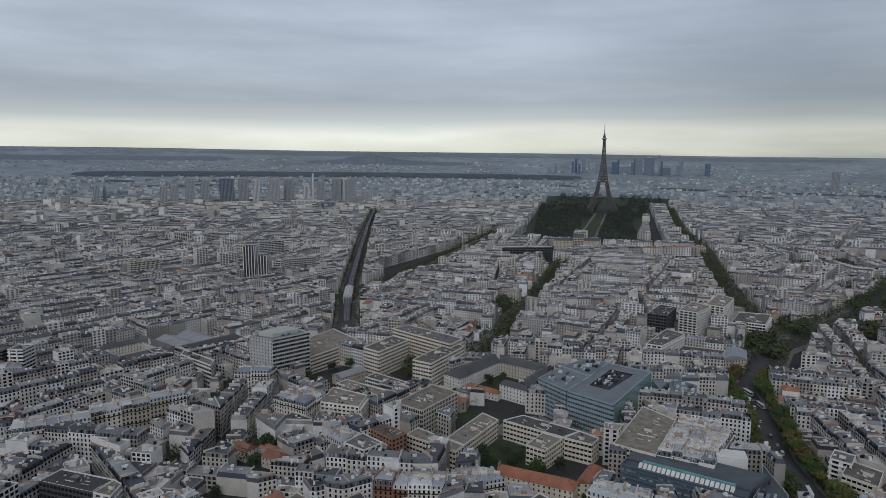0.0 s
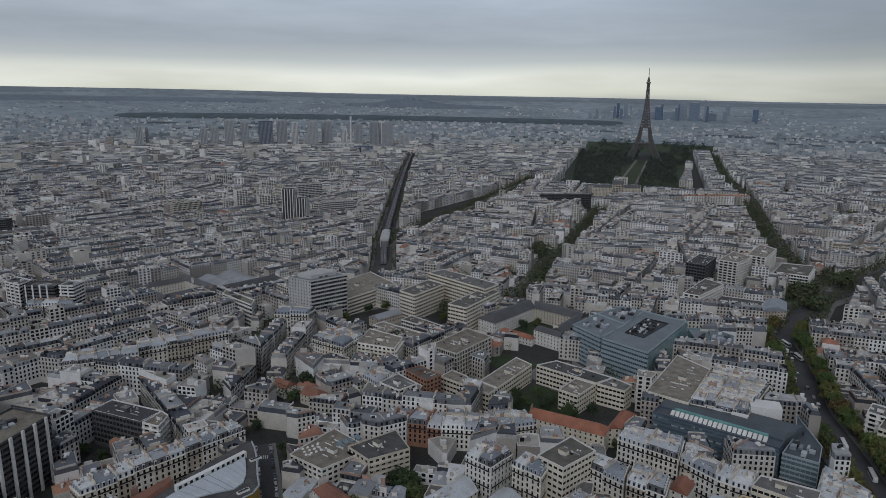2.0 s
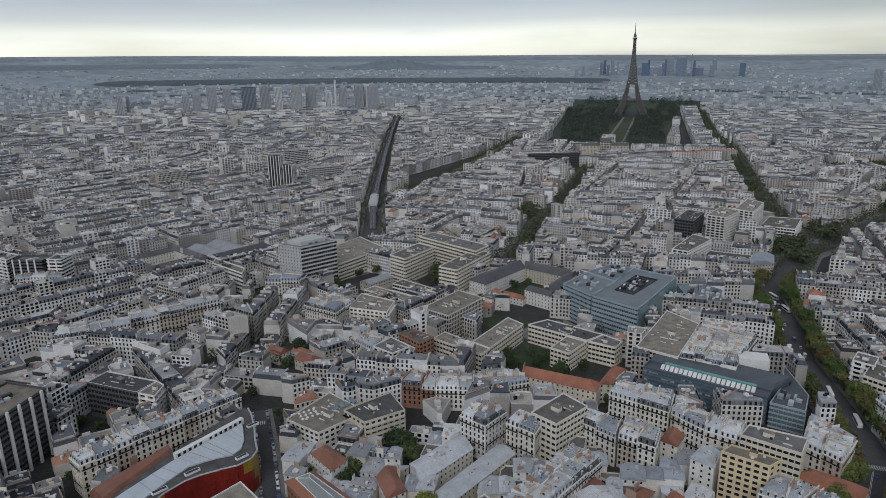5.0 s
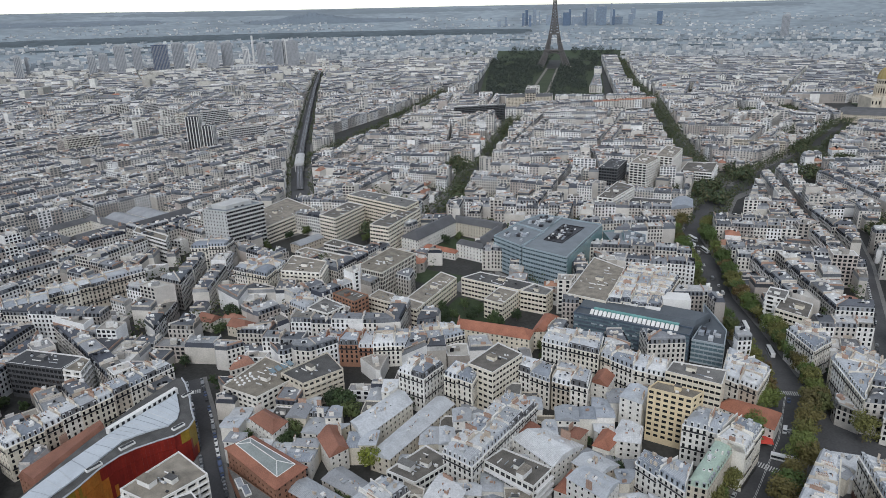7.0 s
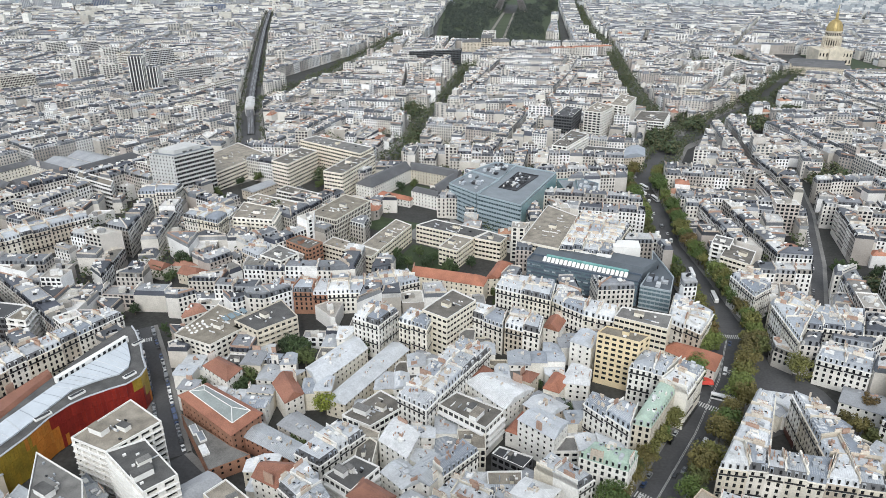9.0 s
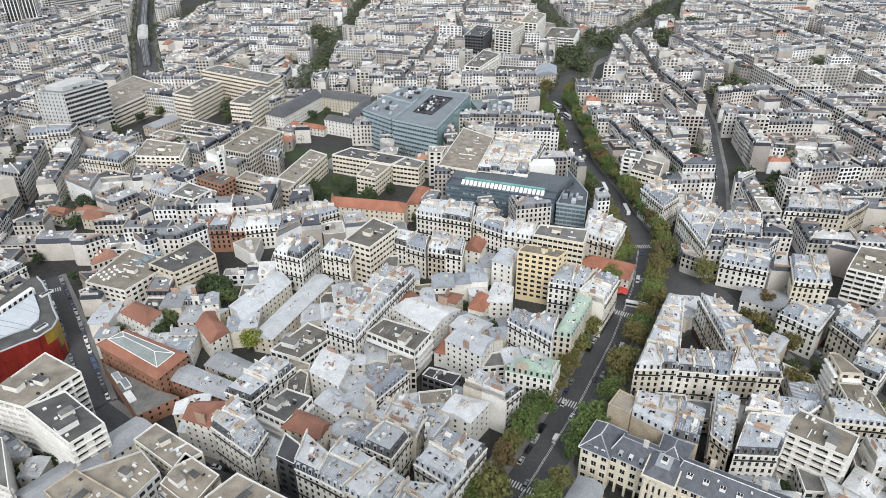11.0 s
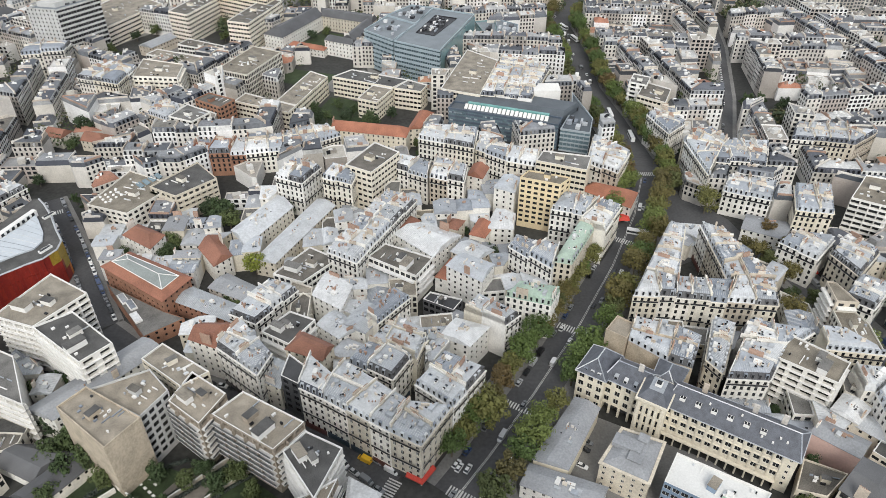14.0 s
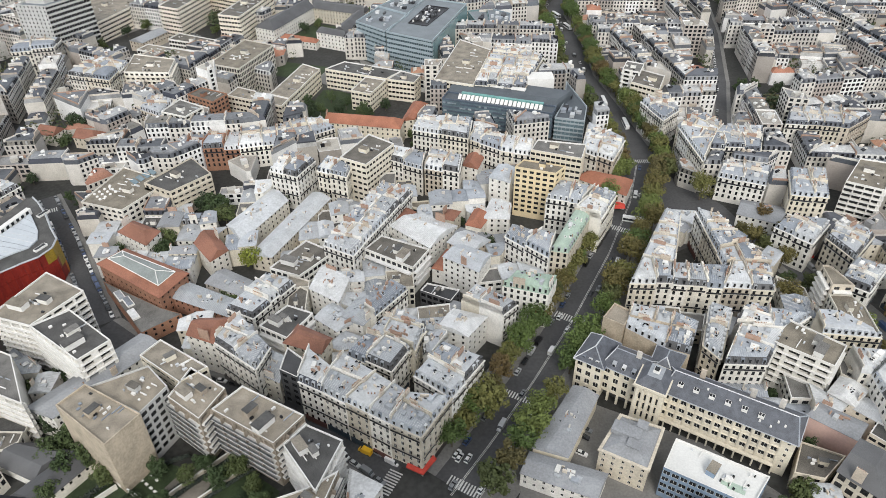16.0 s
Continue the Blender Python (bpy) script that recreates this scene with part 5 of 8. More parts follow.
def strip(name, line, half, z, m, label, category, inner=0.0):
    """A band along a line, half metres to both sides, or from inner to half on one side."""
    acc = Acc()
    left, right = [], []
    for i, q in enumerate(line):
        a, b = line[max(i - 1, 0)], line[min(i + 1, len(line) - 1)]
        ln = math.dist(a, b)
        nx, ny = -(b[1] - a[1]) / ln, (b[0] - a[0]) / ln
        z1 = zg(*q) + z
        left.append((q[0] + nx * half, q[1] + ny * half, z1))
        right.append((q[0] + nx * (inner if inner else -half), q[1] + ny * (inner if inner else -half), z1))
    low_l, low_r = [(x, y, h - z - 0.3) for x, y, h in left], [(x, y, h - z - 0.3) for x, y, h in right]
    acc.shell([low_r, right, left, low_l], m, cap=False, closed=False)
    for f in range(len(acc.f)):
        acc.f[f] = acc.f[f][::-1] if half > inner else acc.f[f]
    ob = new(name, acc.mesh(name))
    return tagged(ob, label, category, kind="structure")


BOULEVARD, UPPER, SIDE, LEFT_ST, BOTTOM_ST = (STREETS[i][1] for i in (0, 1, 3, 4, 5))
BOULEVARD = [(x - 1.95, y + 1.1) for x, y in BOULEVARD]  # the carriageway lies off the street's middle
for n_road, (line, kerb, wall_at) in enumerate(((STREETS[8][1], 11, 15), (STREETS[9][1], 9, 18), (STREETS[10][1], 10, 18), (STREETS[11][1], 9, 17), (BOULEVARD[1:-1], 8.4, 18), (UPPER[1:], 9.5, 15), (SIDE[2:], 6, 11), (LEFT_ST, 5, 7.2), (BOTTOM_ST[:-1], 5, 8.2), (STREETS[2][1], 13, 22), (STREETS[6][1], 3.5, 6))):
    strip("road", line, kerb + 0.2, 0.03 + 0.004 * n_road, M_ASPHALT, "dark worn asphalt roadway", "road")
    strip("pavement", line, wall_at, 0.14, M_PAVE, "pale slab pavement along a street", "pavement", inner=kerb)
    strip("pavement", line, -wall_at, 0.14, M_PAVE, "pale slab pavement along a street", "pavement", inner=-kerb)


def along(line, start, step, off):
    """Points every step metres along a line, off metres to its left, with the heading."""
    s = start
    for a, b in zip(line, line[1:]):
        ln = math.dist(a, b)
        ux, uy = (b[0] - a[0]) / ln, (b[1] - a[1]) / ln
        while s < ln:
            yield a[0] + ux * s - uy * off, a[1] + uy * s + ux * off, ux, uy
            s += step
        s -= ln


lawnless = ccw(((78, 262), (96, 252), (152, 282), (148, 300), (128, 330), (124, 366), (104, 366), (101, 318)))
acc = Acc()
acc.shell([up_to(lawnless, -0.3), up_to(lawnless, 0.085)], M_ASPHALT)
tagged(new("road", acc.mesh("road")), "dark asphalt crossroads", "road", kind="structure")

acc = Acc()
for off in (-0.25, 0.25):
    for x, y, ux, uy in along(BOULEVARD[1:], 0, 6, off):
        acc.box((x, y), (ux, uy), 3.0, 0.09, zg(x, y) + 0.06, zg(x, y) + 0.1, M_LINE)
tagged(new("lane_markings", acc.mesh("lane_markings")), "white painted lane lines on asphalt", "road marking", kind="structure")


def crossing(x, y, heading, width, length):
    """White bars across a street; heading is the street's."""
    acc = Acc()
    ux, uy = math.sin(radians(heading)), math.cos(radians(heading))
    for k in range(int(width / 1.1)):
        o = -width / 2 + 0.5 + k * 1.1
        acc.box((x + uy * o, y - ux * o), (ux, uy), length / 2, 0.27, 0.07, 0.11, M_LINE)
    tagged(new("crossing", acc.mesh("crossing")), "white zebra crossing bars on asphalt", "crossing", kind="structure")


for x, y, hd, w, ln in ((55, 215, 30, 15, 4), (28, 173, 30, 15, 3), (88, 281, 30, 15, 4), (112, 301, 62, 26, 4), (-18, 137, -62, 10, 5), (113, 347, 0, 18, 4), (8, 134, 30, 15, 4), (-205, 303, -30, 9, 4)):
    crossing(x, y, hd, w, ln)

# ---- trees ----
tr = random.Random(11)


def leaf_cloud(acc, c, rx, rz, count, size, m):
    for _ in range(count):
        while True:
            v = Vector((tr.uniform(-1, 1), tr.uniform(-1, 1), tr.uniform(-1, 1)))
            if 0.35 < v.length < 1:
                break
        lump = 1 + 0.28 * noise.noise(Vector((v.x * 2.1 + c[0], v.y * 2.1 + c[1], v.z * 2.1)))
        q = Vector((c[0] + v.x * rx * lump, c[1] + v.y * rx * lump, c[2] + v.z * rz * lump))
        nrm = (v + Vector((tr.uniform(-0.7, 0.7), tr.uniform(-0.7, 0.7), tr.uniform(-0.2, 1.0)))).normalized()
        t1 = nrm.orthogonal().normalized()
        t1 = Matrix.Rotation(tr.uniform(0, 6.28), 3, nrm) @ t1
        t2 = nrm.cross(t1)
        e = size * tr.uniform(0.6, 1.3)
        acc.face([tuple(q + t1 * e), tuple(q + t2 * e * 0.7 + nrm * 0.12 * e), tuple(q - t1 * e), tuple(q - t2 * e * 0.7 - nrm * 0.12 * e)], m)


def tree(height, spread, label, leaf=M_LEAF):
    """A tapered trunk with limbs, and a crown of many leaf clumps with gaps."""
    ob = thing("tree", label, "tree", group="street and court trees")
    trunk, crown = Acc(), Acc()

    def limb(a, b, r0, r1):
        a, b = Vector(a), Vector(b)
        ax = (b - a).normalized()
        u = ax.orthogonal().normalized()
        w = ax.cross(u)
        ring = [(math.cos(k * 1.0472), math.sin(k * 1.0472)) for k in range(6)]
        trunk.shell([[tuple(q + (u * cx + w * cy) * r) for cx, cy in ring] for q, r in ((a, r0), (b, r1))], M_BARK)

    limb((0, 0, -0.2), (0.1, 0, height * 0.45), 0.32, 0.2)
    for k in range(6):
        a = k * 1.05 + tr.uniform(-0.3, 0.3)
        limb((0.1, 0, height * (0.32 + 0.03 * k)), (math.cos(a) * spread * 0.6, math.sin(a) * spread * 0.6, height * tr.uniform(0.6, 0.85)), 0.14, 0.04)
    leaf_cloud(crown, (0, 0, height * 0.62), spread * 0.62, height * 0.3, 330, 0.5, leaf)
    for k in range(15):
        a, up = k * 2.4 + tr.uniform(-0.4, 0.4), tr.uniform(0.36, 0.9)
        out = spread * math.sqrt(max(0.05, 1 - ((up - 0.6) / 0.4) ** 2)) * tr.uniform(0.5, 0.86)
        leaf_cloud(crown, (math.cos(a) * out, math.sin(a) * out, height * up), spread * tr.uniform(0.24, 0.42), height * tr.uniform(0.09, 0.16), 85, 0.36, leaf)
    part("trunk", trunk, ob)
    part("crown", crown, ob)
    return ob


PLANE, YOUNG, COURT = "plane tree with a green and yellowing crown", "young plane tree turning brown and yellow", "broad dark green court tree"
KINDS = [[tree(h, w, PLANE) for h, w in ((12, 5.2), (13, 5.6), (11, 4.9))], [tree(h, w, YOUNG, M_AUTUMN) for h, w in ((10, 4.6), (11, 4.4))], [tree(h, w, COURT, M_COURT) for h, w in ((9, 4.6), (10, 4.2))]]
LIME = material("yellow_green_leaves", ((0.19, 0.22, 0.035), (0.21, 0.235, 0.04)), fine=0.6, coarse=0.25, stain=0.4, bump=0)
KINDS.append([tree(11, 5.6, "round court tree with a bright yellow-green crown", LIME)])
used = set()


def plant(k, x, y, size=1.0):
    """Stands one of the trees of kind k at a place; the first use of each tree is the tree itself."""
    m, kind = pose(x, y, zg(x, y), 0, 0, tr.uniform(0, 360)), tr.choice(KINDS[k])
    o = copy_thing(kind, m) if kind.name in used else kind
    used.add(kind.name)
    o.matrix_basis = m
    o.scale = (size * tr.uniform(0.9, 1.1), size * tr.uniform(0.9, 1.1), size)
    return o


for line, off, step, big, kinds in ((BOULEVARD[1:], 10.8, 7.4, 0.9, (1, 0, 0)), (BOULEVARD[1:], -10.8, 8.6, 1.08, (0, 0, 0, 1)), (UPPER, 12, 8, 1.0, (0, 1)), (UPPER, -11.5, 7.5, 1.05, (0, 0, 1)), (SIDE[2:], 8.5, 13, 0.9, (0, 1)), (SIDE[2:], -8.5, 15, 0.9, (0, 1))):
    for x, y, ux, uy in along(line, tr.uniform(3, 8), step, off):
        if tr.random() < 0.9:
            plant(tr.choice(kinds), x + tr.uniform(-0.7, 0.7), y + tr.uniform(-0.7, 0.7), tr.uniform(1.0, 1.3) * big)
for x, y, s in ((16, 164.5, 1.6), (137, 306, 1.25), (150, 266, 1.0), (156, 247, 1.0), (148, 222, 1.1), (165, 229, 0.8), (169, 212, 0.9), (126, 334, 1.0), (105, 279, 1.3)):
    plant(0, x, y, s)
plant(3, -87, 252, 1.2)
for x, y, s in ((-114, 295, 1.5), (-108, 288, 1.3), (-122, 300, 1.2), (-100, 238, 0.8), (-94, 232, 0.7), (23, 263, 1.0), (30, 266, 0.8), (-30, 202, 0.8), (11, 200, 0.9), (-81, 300, 0.9), (204, 436, 1.2), (226, 430, 1.2), (215, 440, 1.0),
                (-130, 271, 1.1), (-226, 394, 1.4), (-210, 399, 1.4), (-222, 401, 1.1), (-207, 388, 1.0), (-224, 371, 1.0), (-250, 586, 1.3), (-243, 574, 1.1), (-255, 562, 1.0), (-262, 529, 1.1), (-246, 512, 1.1), (-198, 482, 1.2), (-203, 487, 1.0), (-235, 590, 1.1), (-182, 562, 1.0), (-177, 572, 1.0), (-346, 411, 1.2), (-66, 277, 0.9), (-70, 284, 0.8), (-60, 268, 0.8), (-74, 268, 0.7), (-132, 262, 1.0), (-90, 226, 0.7), (114, 127.5, 1.1), (-82, 407, 1.1), (-77, 412, 1.0), (-64, 411, 1.1), (-61, 420, 1.0), (-49, 408, 1.1), (-45, 404, 1.0), (-35, 418, 0.9), (-86, 424, 0.9), (-72, 430, 0.9), (-110, 565, 1.0), (-100, 575, 0.9), (-75, 275, 0.7), (-70, 283, 0.7),
                (-120, 145, 1.2), (-130, 152, 1.2), (-112, 138, 0.9), (-95, 140, 0.9), (-85, 138, 0.8), (-68, 140, 1.1), (-74, 136, 0.9), (-62, 134, 0.8), (-100, 128, 0.8), (-118, 125, 0.8), (-150, 176, 1.1), (-144, 182, 1.0), (-126, 140, 1.3), (-134, 146, 1.2), (-106, 146, 1.0), (-128, 132, 1.1), (-90, 128, 1.0), (-110, 118, 1.1), (-80, 142, 0.9), (-58, 128, 0.9), (-66, 126, 0.8), (-138, 160, 1.2), (-130, 162, 1.0), (105, 120, 1.1), (96, 112, 1.0)):
    plant(2, x, y, s)
for x, y, d in YARDS:
    if d < 430 and tr.random() < 0.75:
        plant(2, x, y, tr.uniform(0.5, 0.85))

# lines and parks of trees farther out
acc = Acc()


def far_tree(x, y, h=12.0, r=5.0, count=46, m=M_LEAF2):
    leaf_cloud(acc, (x, y, zg(x, y) + h * 0.6), r, h * 0.42, int(count * 1.3), r * 0.2, m)


for idx, offs in ((9, (-15, -8, 8, 15)), (10, (-8, 0, 8)), (11, (-8, 0, 8)), (12, (-6, 6)), (8, (-12, 12)), (2, (-17, -10, 10, 17))):
    for off in offs:
        for x, y, ux, uy in along(STREETS[idx][1], 2, 10 if idx != 8 else 26, off):
            if math.hypot(x, y) > 560 and -57 < math.degrees(math.atan2(x, y)) < 50:
                if tr.random() < 0.86:
                    far_tree(x + tr.uniform(-2, 2), y + tr.uniform(-2, 2), tr.uniform(10, 15), tr.uniform(3.6, 5.4), 40 if math.hypot(x, y) < 1500 else 24)
for cx, cy, rx, ry, count in ((142, 765, 16, 60, 60), (190, 850, 14, 40, 30), (400, 1420, 40, 60, 60), (470, 1600, 80, 30, 60), (-121, 700, 9, 60, 34), (400, 1490, 60, 40, 40), (620, 1050, 60, 30, 30), (300, 1010, 20, 60, 30),
                              (330, 560, 20, 20, 16), (430, 720, 60, 14, 40), (-55, 600, 30, 12, 16), (-160, 850, 15, 30, 14), (-1250, 1500, 180, 16, 60), (-700, 620, 60, 25, 24), (900, 1900, 300, 20, 90), (1000, 2300, 350, 20, 90), (-10, 625, 20, 15, 10),
                              (320, 909, 26, 40, 30), (279, 638, 12, 45, 26), (261, 620, 10, 20, 10), (352, 693, 45, 7, 24), (359, 672, 10, 14, 8), (545, 1050, 40, 30, 30), (653, 1178, 50, 50, 40), (799, 1338, 60, 60, 40), (346, 1378, 60, 40, 30), (288, 876, 20, 16, 16), (345, 937, 26, 16, 14), (45, 629, 8, 8, 5), (61, 612, 8, 10, 6), (265, 843, 20, 40, 16), (218, 410, 12, 12, 10), (219, 397, 10, 8, 6), (166, 428, 8, 8, 5), (-182, 590, 12, 10, 6), (-205, 494, 8, 10, 5), (446, 843, 14, 40, 14), (133, 398, 10, 14, 8), (-166, 883, 30, 10, 14), (-76, 1036, 10, 10, 6)):
    for _ in range(count):
        a, r = tr.uniform(0, 6.28), math.sqrt(tr.random())
        x, y = cx + math.cos(a) * r * rx, cy + math.sin(a) * r * ry
        if 1600 < y < 3000 and abs(x + 95) < 42:
            continue
        far_tree(x, y, tr.uniform(10, 15), tr.uniform(5, 8), 46 if cy < 1400 else 26)
for x0, x1, y0, y1, count in ((-375, -122, 1640, 2980, 1650), (-68, 78, 1640, 2980, 1000), (-250, -140, 1560, 1700, 60), (-50, 60, 1560, 1640, 30), (-370, 190, 2990, 3330, 620)):
    for _ in range(count):
        x, y = tr.uniform(x0, x1), tr.uniform(y0, y1)
        if noise.noise(Vector((x * 0.016, y * 0.006, 2.2))) < -0.3 or y < 2990 and x < -212 - (y - 1617) * 0.112 or y > 2990 and (x < -330 or -115 < x < -40) or y < 2990 and x > 25 + (y - 1640) * 0.04 or x > 20 and (1730 < y < 2100 or 2290 < y < 2410):
            continue
        far_tree(x, y, tr.uniform(9, 21), tr.uniform(4, 9), 26, M_LEAF3)
for x, y, d in YARDS:
    if 430 <= d < 2300 and tr.random() < (0.85 if d < 1000 else 0.6):
        far_tree(x, y, tr.uniform(8, 14), tr.uniform(3, 6.5), 26)
tagged(new("far_trees", acc.mesh("far_trees")), "dark green and browning avenue and park trees", "trees", kind="stuff")

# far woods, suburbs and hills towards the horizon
# suburb greys with the bluish haze of their distance painted in
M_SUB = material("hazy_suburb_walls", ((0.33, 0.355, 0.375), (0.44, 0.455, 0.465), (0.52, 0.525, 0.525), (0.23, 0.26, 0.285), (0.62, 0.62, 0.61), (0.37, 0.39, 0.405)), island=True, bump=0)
acc = Acc()
fr = random.Random(5)
for _ in range(9000):
    a = radians(fr.uniform(-57, 47))
    d = 2960 + 1500 * fr.random() ** 1.5
    x, y = d * math.sin(a), d * math.cos(a)
    deg = math.degrees(a)
    if d < 3400 and -6.6 < deg < 3.3 or 3800 < d < 4020 and -44 < deg < -3 or d > 3900 and noise.noise(Vector((deg * 0.25, d * 0.004, 3.1))) < -0.12:
        continue
    k = 0.85 if d < 3300 else 0.55 if d < 3800 else 0.38
    h = fr.choice((9, 12, 16, 18, 20, 30 if fr.random() < 0.15 else 14)) * k
    t = a + fr.uniform(-0.5, 0.5)
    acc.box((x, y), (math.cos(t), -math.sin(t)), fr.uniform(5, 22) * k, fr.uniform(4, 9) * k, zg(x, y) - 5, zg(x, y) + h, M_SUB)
tagged(new("far_suburbs", acc.mesh("far_suburbs")), "hazy grey suburb buildings climbing the far hills", "buildings", kind="stuff")
acc = Acc()


# aerial haze is part of the hill and ridge colours
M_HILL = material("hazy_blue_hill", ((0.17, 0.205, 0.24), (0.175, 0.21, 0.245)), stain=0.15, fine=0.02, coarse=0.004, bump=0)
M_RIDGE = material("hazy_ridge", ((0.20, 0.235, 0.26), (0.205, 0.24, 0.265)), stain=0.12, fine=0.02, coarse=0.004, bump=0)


def wooded_rise(az0, az1, d0, d1, height, rows=6, step=0.12, m=M_WOODS):
    """A low rounded belt of far woodland; height gives its rise at a heading."""
    n = int((az1 - az0) / step)
    rings = []
    for r in range(rows + 1):
        d = d0 + (d1 - d0) * r / rows
        bulge = math.sin(math.pi * r / rows) ** 0.6
        line = []
        for k in range(n + 1):
            az = az0 + step * k
            a = radians(az)
            z = zg(d * math.sin(a), d * math.cos(a)) - 1.5 + height(az) * bulge * (1 + 0.3 * noise.noise(Vector((az * 3.1, r * 0.9, 0.5))))
            line.append((d * math.sin(a), d * math.cos(a), z))
        rings.append(line)
    acc.shell(rings, m, cap=False, closed=False)


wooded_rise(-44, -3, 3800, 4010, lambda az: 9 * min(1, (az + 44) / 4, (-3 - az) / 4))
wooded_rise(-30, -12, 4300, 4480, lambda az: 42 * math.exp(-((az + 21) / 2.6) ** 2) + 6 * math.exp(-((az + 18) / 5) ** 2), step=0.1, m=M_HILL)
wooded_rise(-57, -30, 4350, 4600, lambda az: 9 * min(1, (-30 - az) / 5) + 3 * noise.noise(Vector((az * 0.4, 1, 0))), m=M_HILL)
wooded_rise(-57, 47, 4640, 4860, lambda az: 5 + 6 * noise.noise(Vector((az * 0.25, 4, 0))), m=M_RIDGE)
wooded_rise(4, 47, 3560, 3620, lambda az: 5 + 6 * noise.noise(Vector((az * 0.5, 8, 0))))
for k in range(26):
    az, d = fr.uniform(-55, 44), fr.uniform(3100, 3700)
    wide = fr.uniform(1, 3.5)
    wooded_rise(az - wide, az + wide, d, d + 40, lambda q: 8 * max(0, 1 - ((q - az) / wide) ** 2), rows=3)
tagged(new("far_woods", acc.mesh("far_woods")), "dark wooded parkland and a wooded hill in blue-grey haze tones", "woods", kind="stuff")

# ---- landmarks ----


def bar(acc, a, b, r, m):
    """A square bar from a to b."""
    a, b = Vector(a), Vector(b)
    ax = (b - a).normalized()
    u = ax.orthogonal().normalized()
    w = ax.cross(u)
    acc.shell([[tuple(q + (u * i + w * j) * r) for i, j in ((-1, -1), (1, -1), (1, 1), (-1, 1))] for q in (a, b)], m)


def iron_tower(x, y, z, heading):
    """The lattice tower: four curved lattice legs, arches, three decks, a tapering shaft and a mast."""
    ob = thing("iron_lattice_tower", "tall brown iron lattice tower on four splayed legs", "tower", (x, y, z))
    ob.rotation_euler = (0, 0, radians(heading))
    prof = ((0, 62.5, 25), (28, 47, 20), (57, 33.5, 15), (85, 25, 11.5), (115, 18.7, 8.5))

    def at(h):
        for (h0, c0, w0), (h1, c1, w1) in zip(prof, prof[1:]):
            if h <= h1:
                t = (h - h0) / (h1 - h0)
                return c0 + (c1 - c0) * t, w0 + (w1 - w0) * t
        return prof[-1][1:]

    for sx, sy in ((1, 1), (1, -1), (-1, 1), (-1, -1)):
        leg = Acc()
        levels = [0, 10, 20, 29, 38, 47, 57, 67, 77, 87, 97, 106, 115]
        for h0, h1 in zip(levels, levels[1:]):
            (c0, w0), (c1, w1) = at(h0), at(h1)
            lo = [(sx * (c0 - a * w0), sy * (c0 - b * w0), h0) for a, b in ((0, 0), (1, 0), (1, 1), (0, 1))]
            hi = [(sx * (c1 - a * w1), sy * (c1 - b * w1), h1) for a, b in ((0, 0), (1, 0), (1, 1), (0, 1))]
            for i in range(4):
                j = (i + 1) % 4
                bar(leg, lo[i], hi[i], 1.5, M_TOWER)
                bar(leg, lo[i], hi[j], 0.75, M_TOWER)
                bar(leg, lo[j], hi[i], 0.75, M_TOWER)
                bar(leg, hi[i], hi[j], 0.8, M_TOWER)
        part("leg", leg, ob)
    shaft = Acc()
    for k in range(16):
        h0, h1 = 115 + k * 10.1, 115 + (k + 1) * 10.1
        r0, r1 = 3.4 + 15 * (1 - k / 16) ** 1.9, 3.4 + 15 * (1 - (k + 1) / 16) ** 1.9
        lo = [(r0 * a, r0 * b, h0) for a, b in ((-1, -1), (1, -1), (1, 1), (-1, 1))]
        hi = [(r1 * a, r1 * b, h1) for a, b in ((-1, -1), (1, -1), (1, 1), (-1, 1))]
        for i in range(4):
            j = (i + 1) % 4
            bar(shaft, lo[i], hi[i], 1.5, M_TOWER)
            bar(shaft, lo[i], hi[j], 0.8, M_TOWER)
            bar(shaft, lo[j], hi[i], 0.8, M_TOWER)
            bar(shaft, hi[i], hi[j], 0.7, M_TOWER)
            mid_lo = [(lo[i][q] + lo[j][q]) / 2 for q in range(3)]
            mid_hi = [(hi[i][q] + hi[j][q]) / 2 for q in range(3)]
            bar(shaft, mid_lo, mid_hi, 0.8, M_TOWER)
    part("shaft", shaft, ob)
    for h, r, t in ((57, 36, 5), (115, 20.5, 4.5), (276, 8.5, 4)):
        deck = Acc()
        deck.box((0, 0), (1, 0), r, r, h - t * 0.3, h + t * 0.7, M_TOWER)
        part("viewing_deck", deck, ob)
    arch = Acc()
    for face in range(4):
        pts = []
        for k in range(13):
            a = math.pi * k / 12
            pts.append((Matrix.Rotation(face * math.pi / 2, 3, "Z") @ Vector((37 * math.cos(a), -42 + 8 * math.sin(a), 12 + 39 * math.sin(a)))))
        for a, b in zip(pts, pts[1:]):
            bar(arch, a, b, 1.3, M_TOWER)
    part("arches", arch, ob)
    head = Acc()
    head.shell([[(r * math.cos(k * 0.785), r * math.sin(k * 0.785), h) for k in range(8)] for r, h in ((5, 280), (5.2, 286), (3, 292), (2, 298), (1.2, 301), (0.8, 328), (0.3, 330))], M_TOWER)
    part("mast", head, ob, "summit cabin and aerial mast")
    for sx, sy in ((1, 1), (1, -1), (-1, 1), (-1, -1)):
        foot = Acc()
        foot.box((sx * 50, sy * 50), (1, 0), 15, 15, -4, 3, WALL["stone"])
        part("masonry_base", foot, ob)
    return ob


iron_tower(-94.5, 2707, -31.6, 2)


def oriented(c, heading):
    """A function from local metres (along, across) to the plan; heading clockwise from +y."""
    s, k = math.sin(radians(heading)), math.cos(radians(heading))
    return lambda a, b: (c[0] + a * s + b * k, c[1] + a * k - b * s)


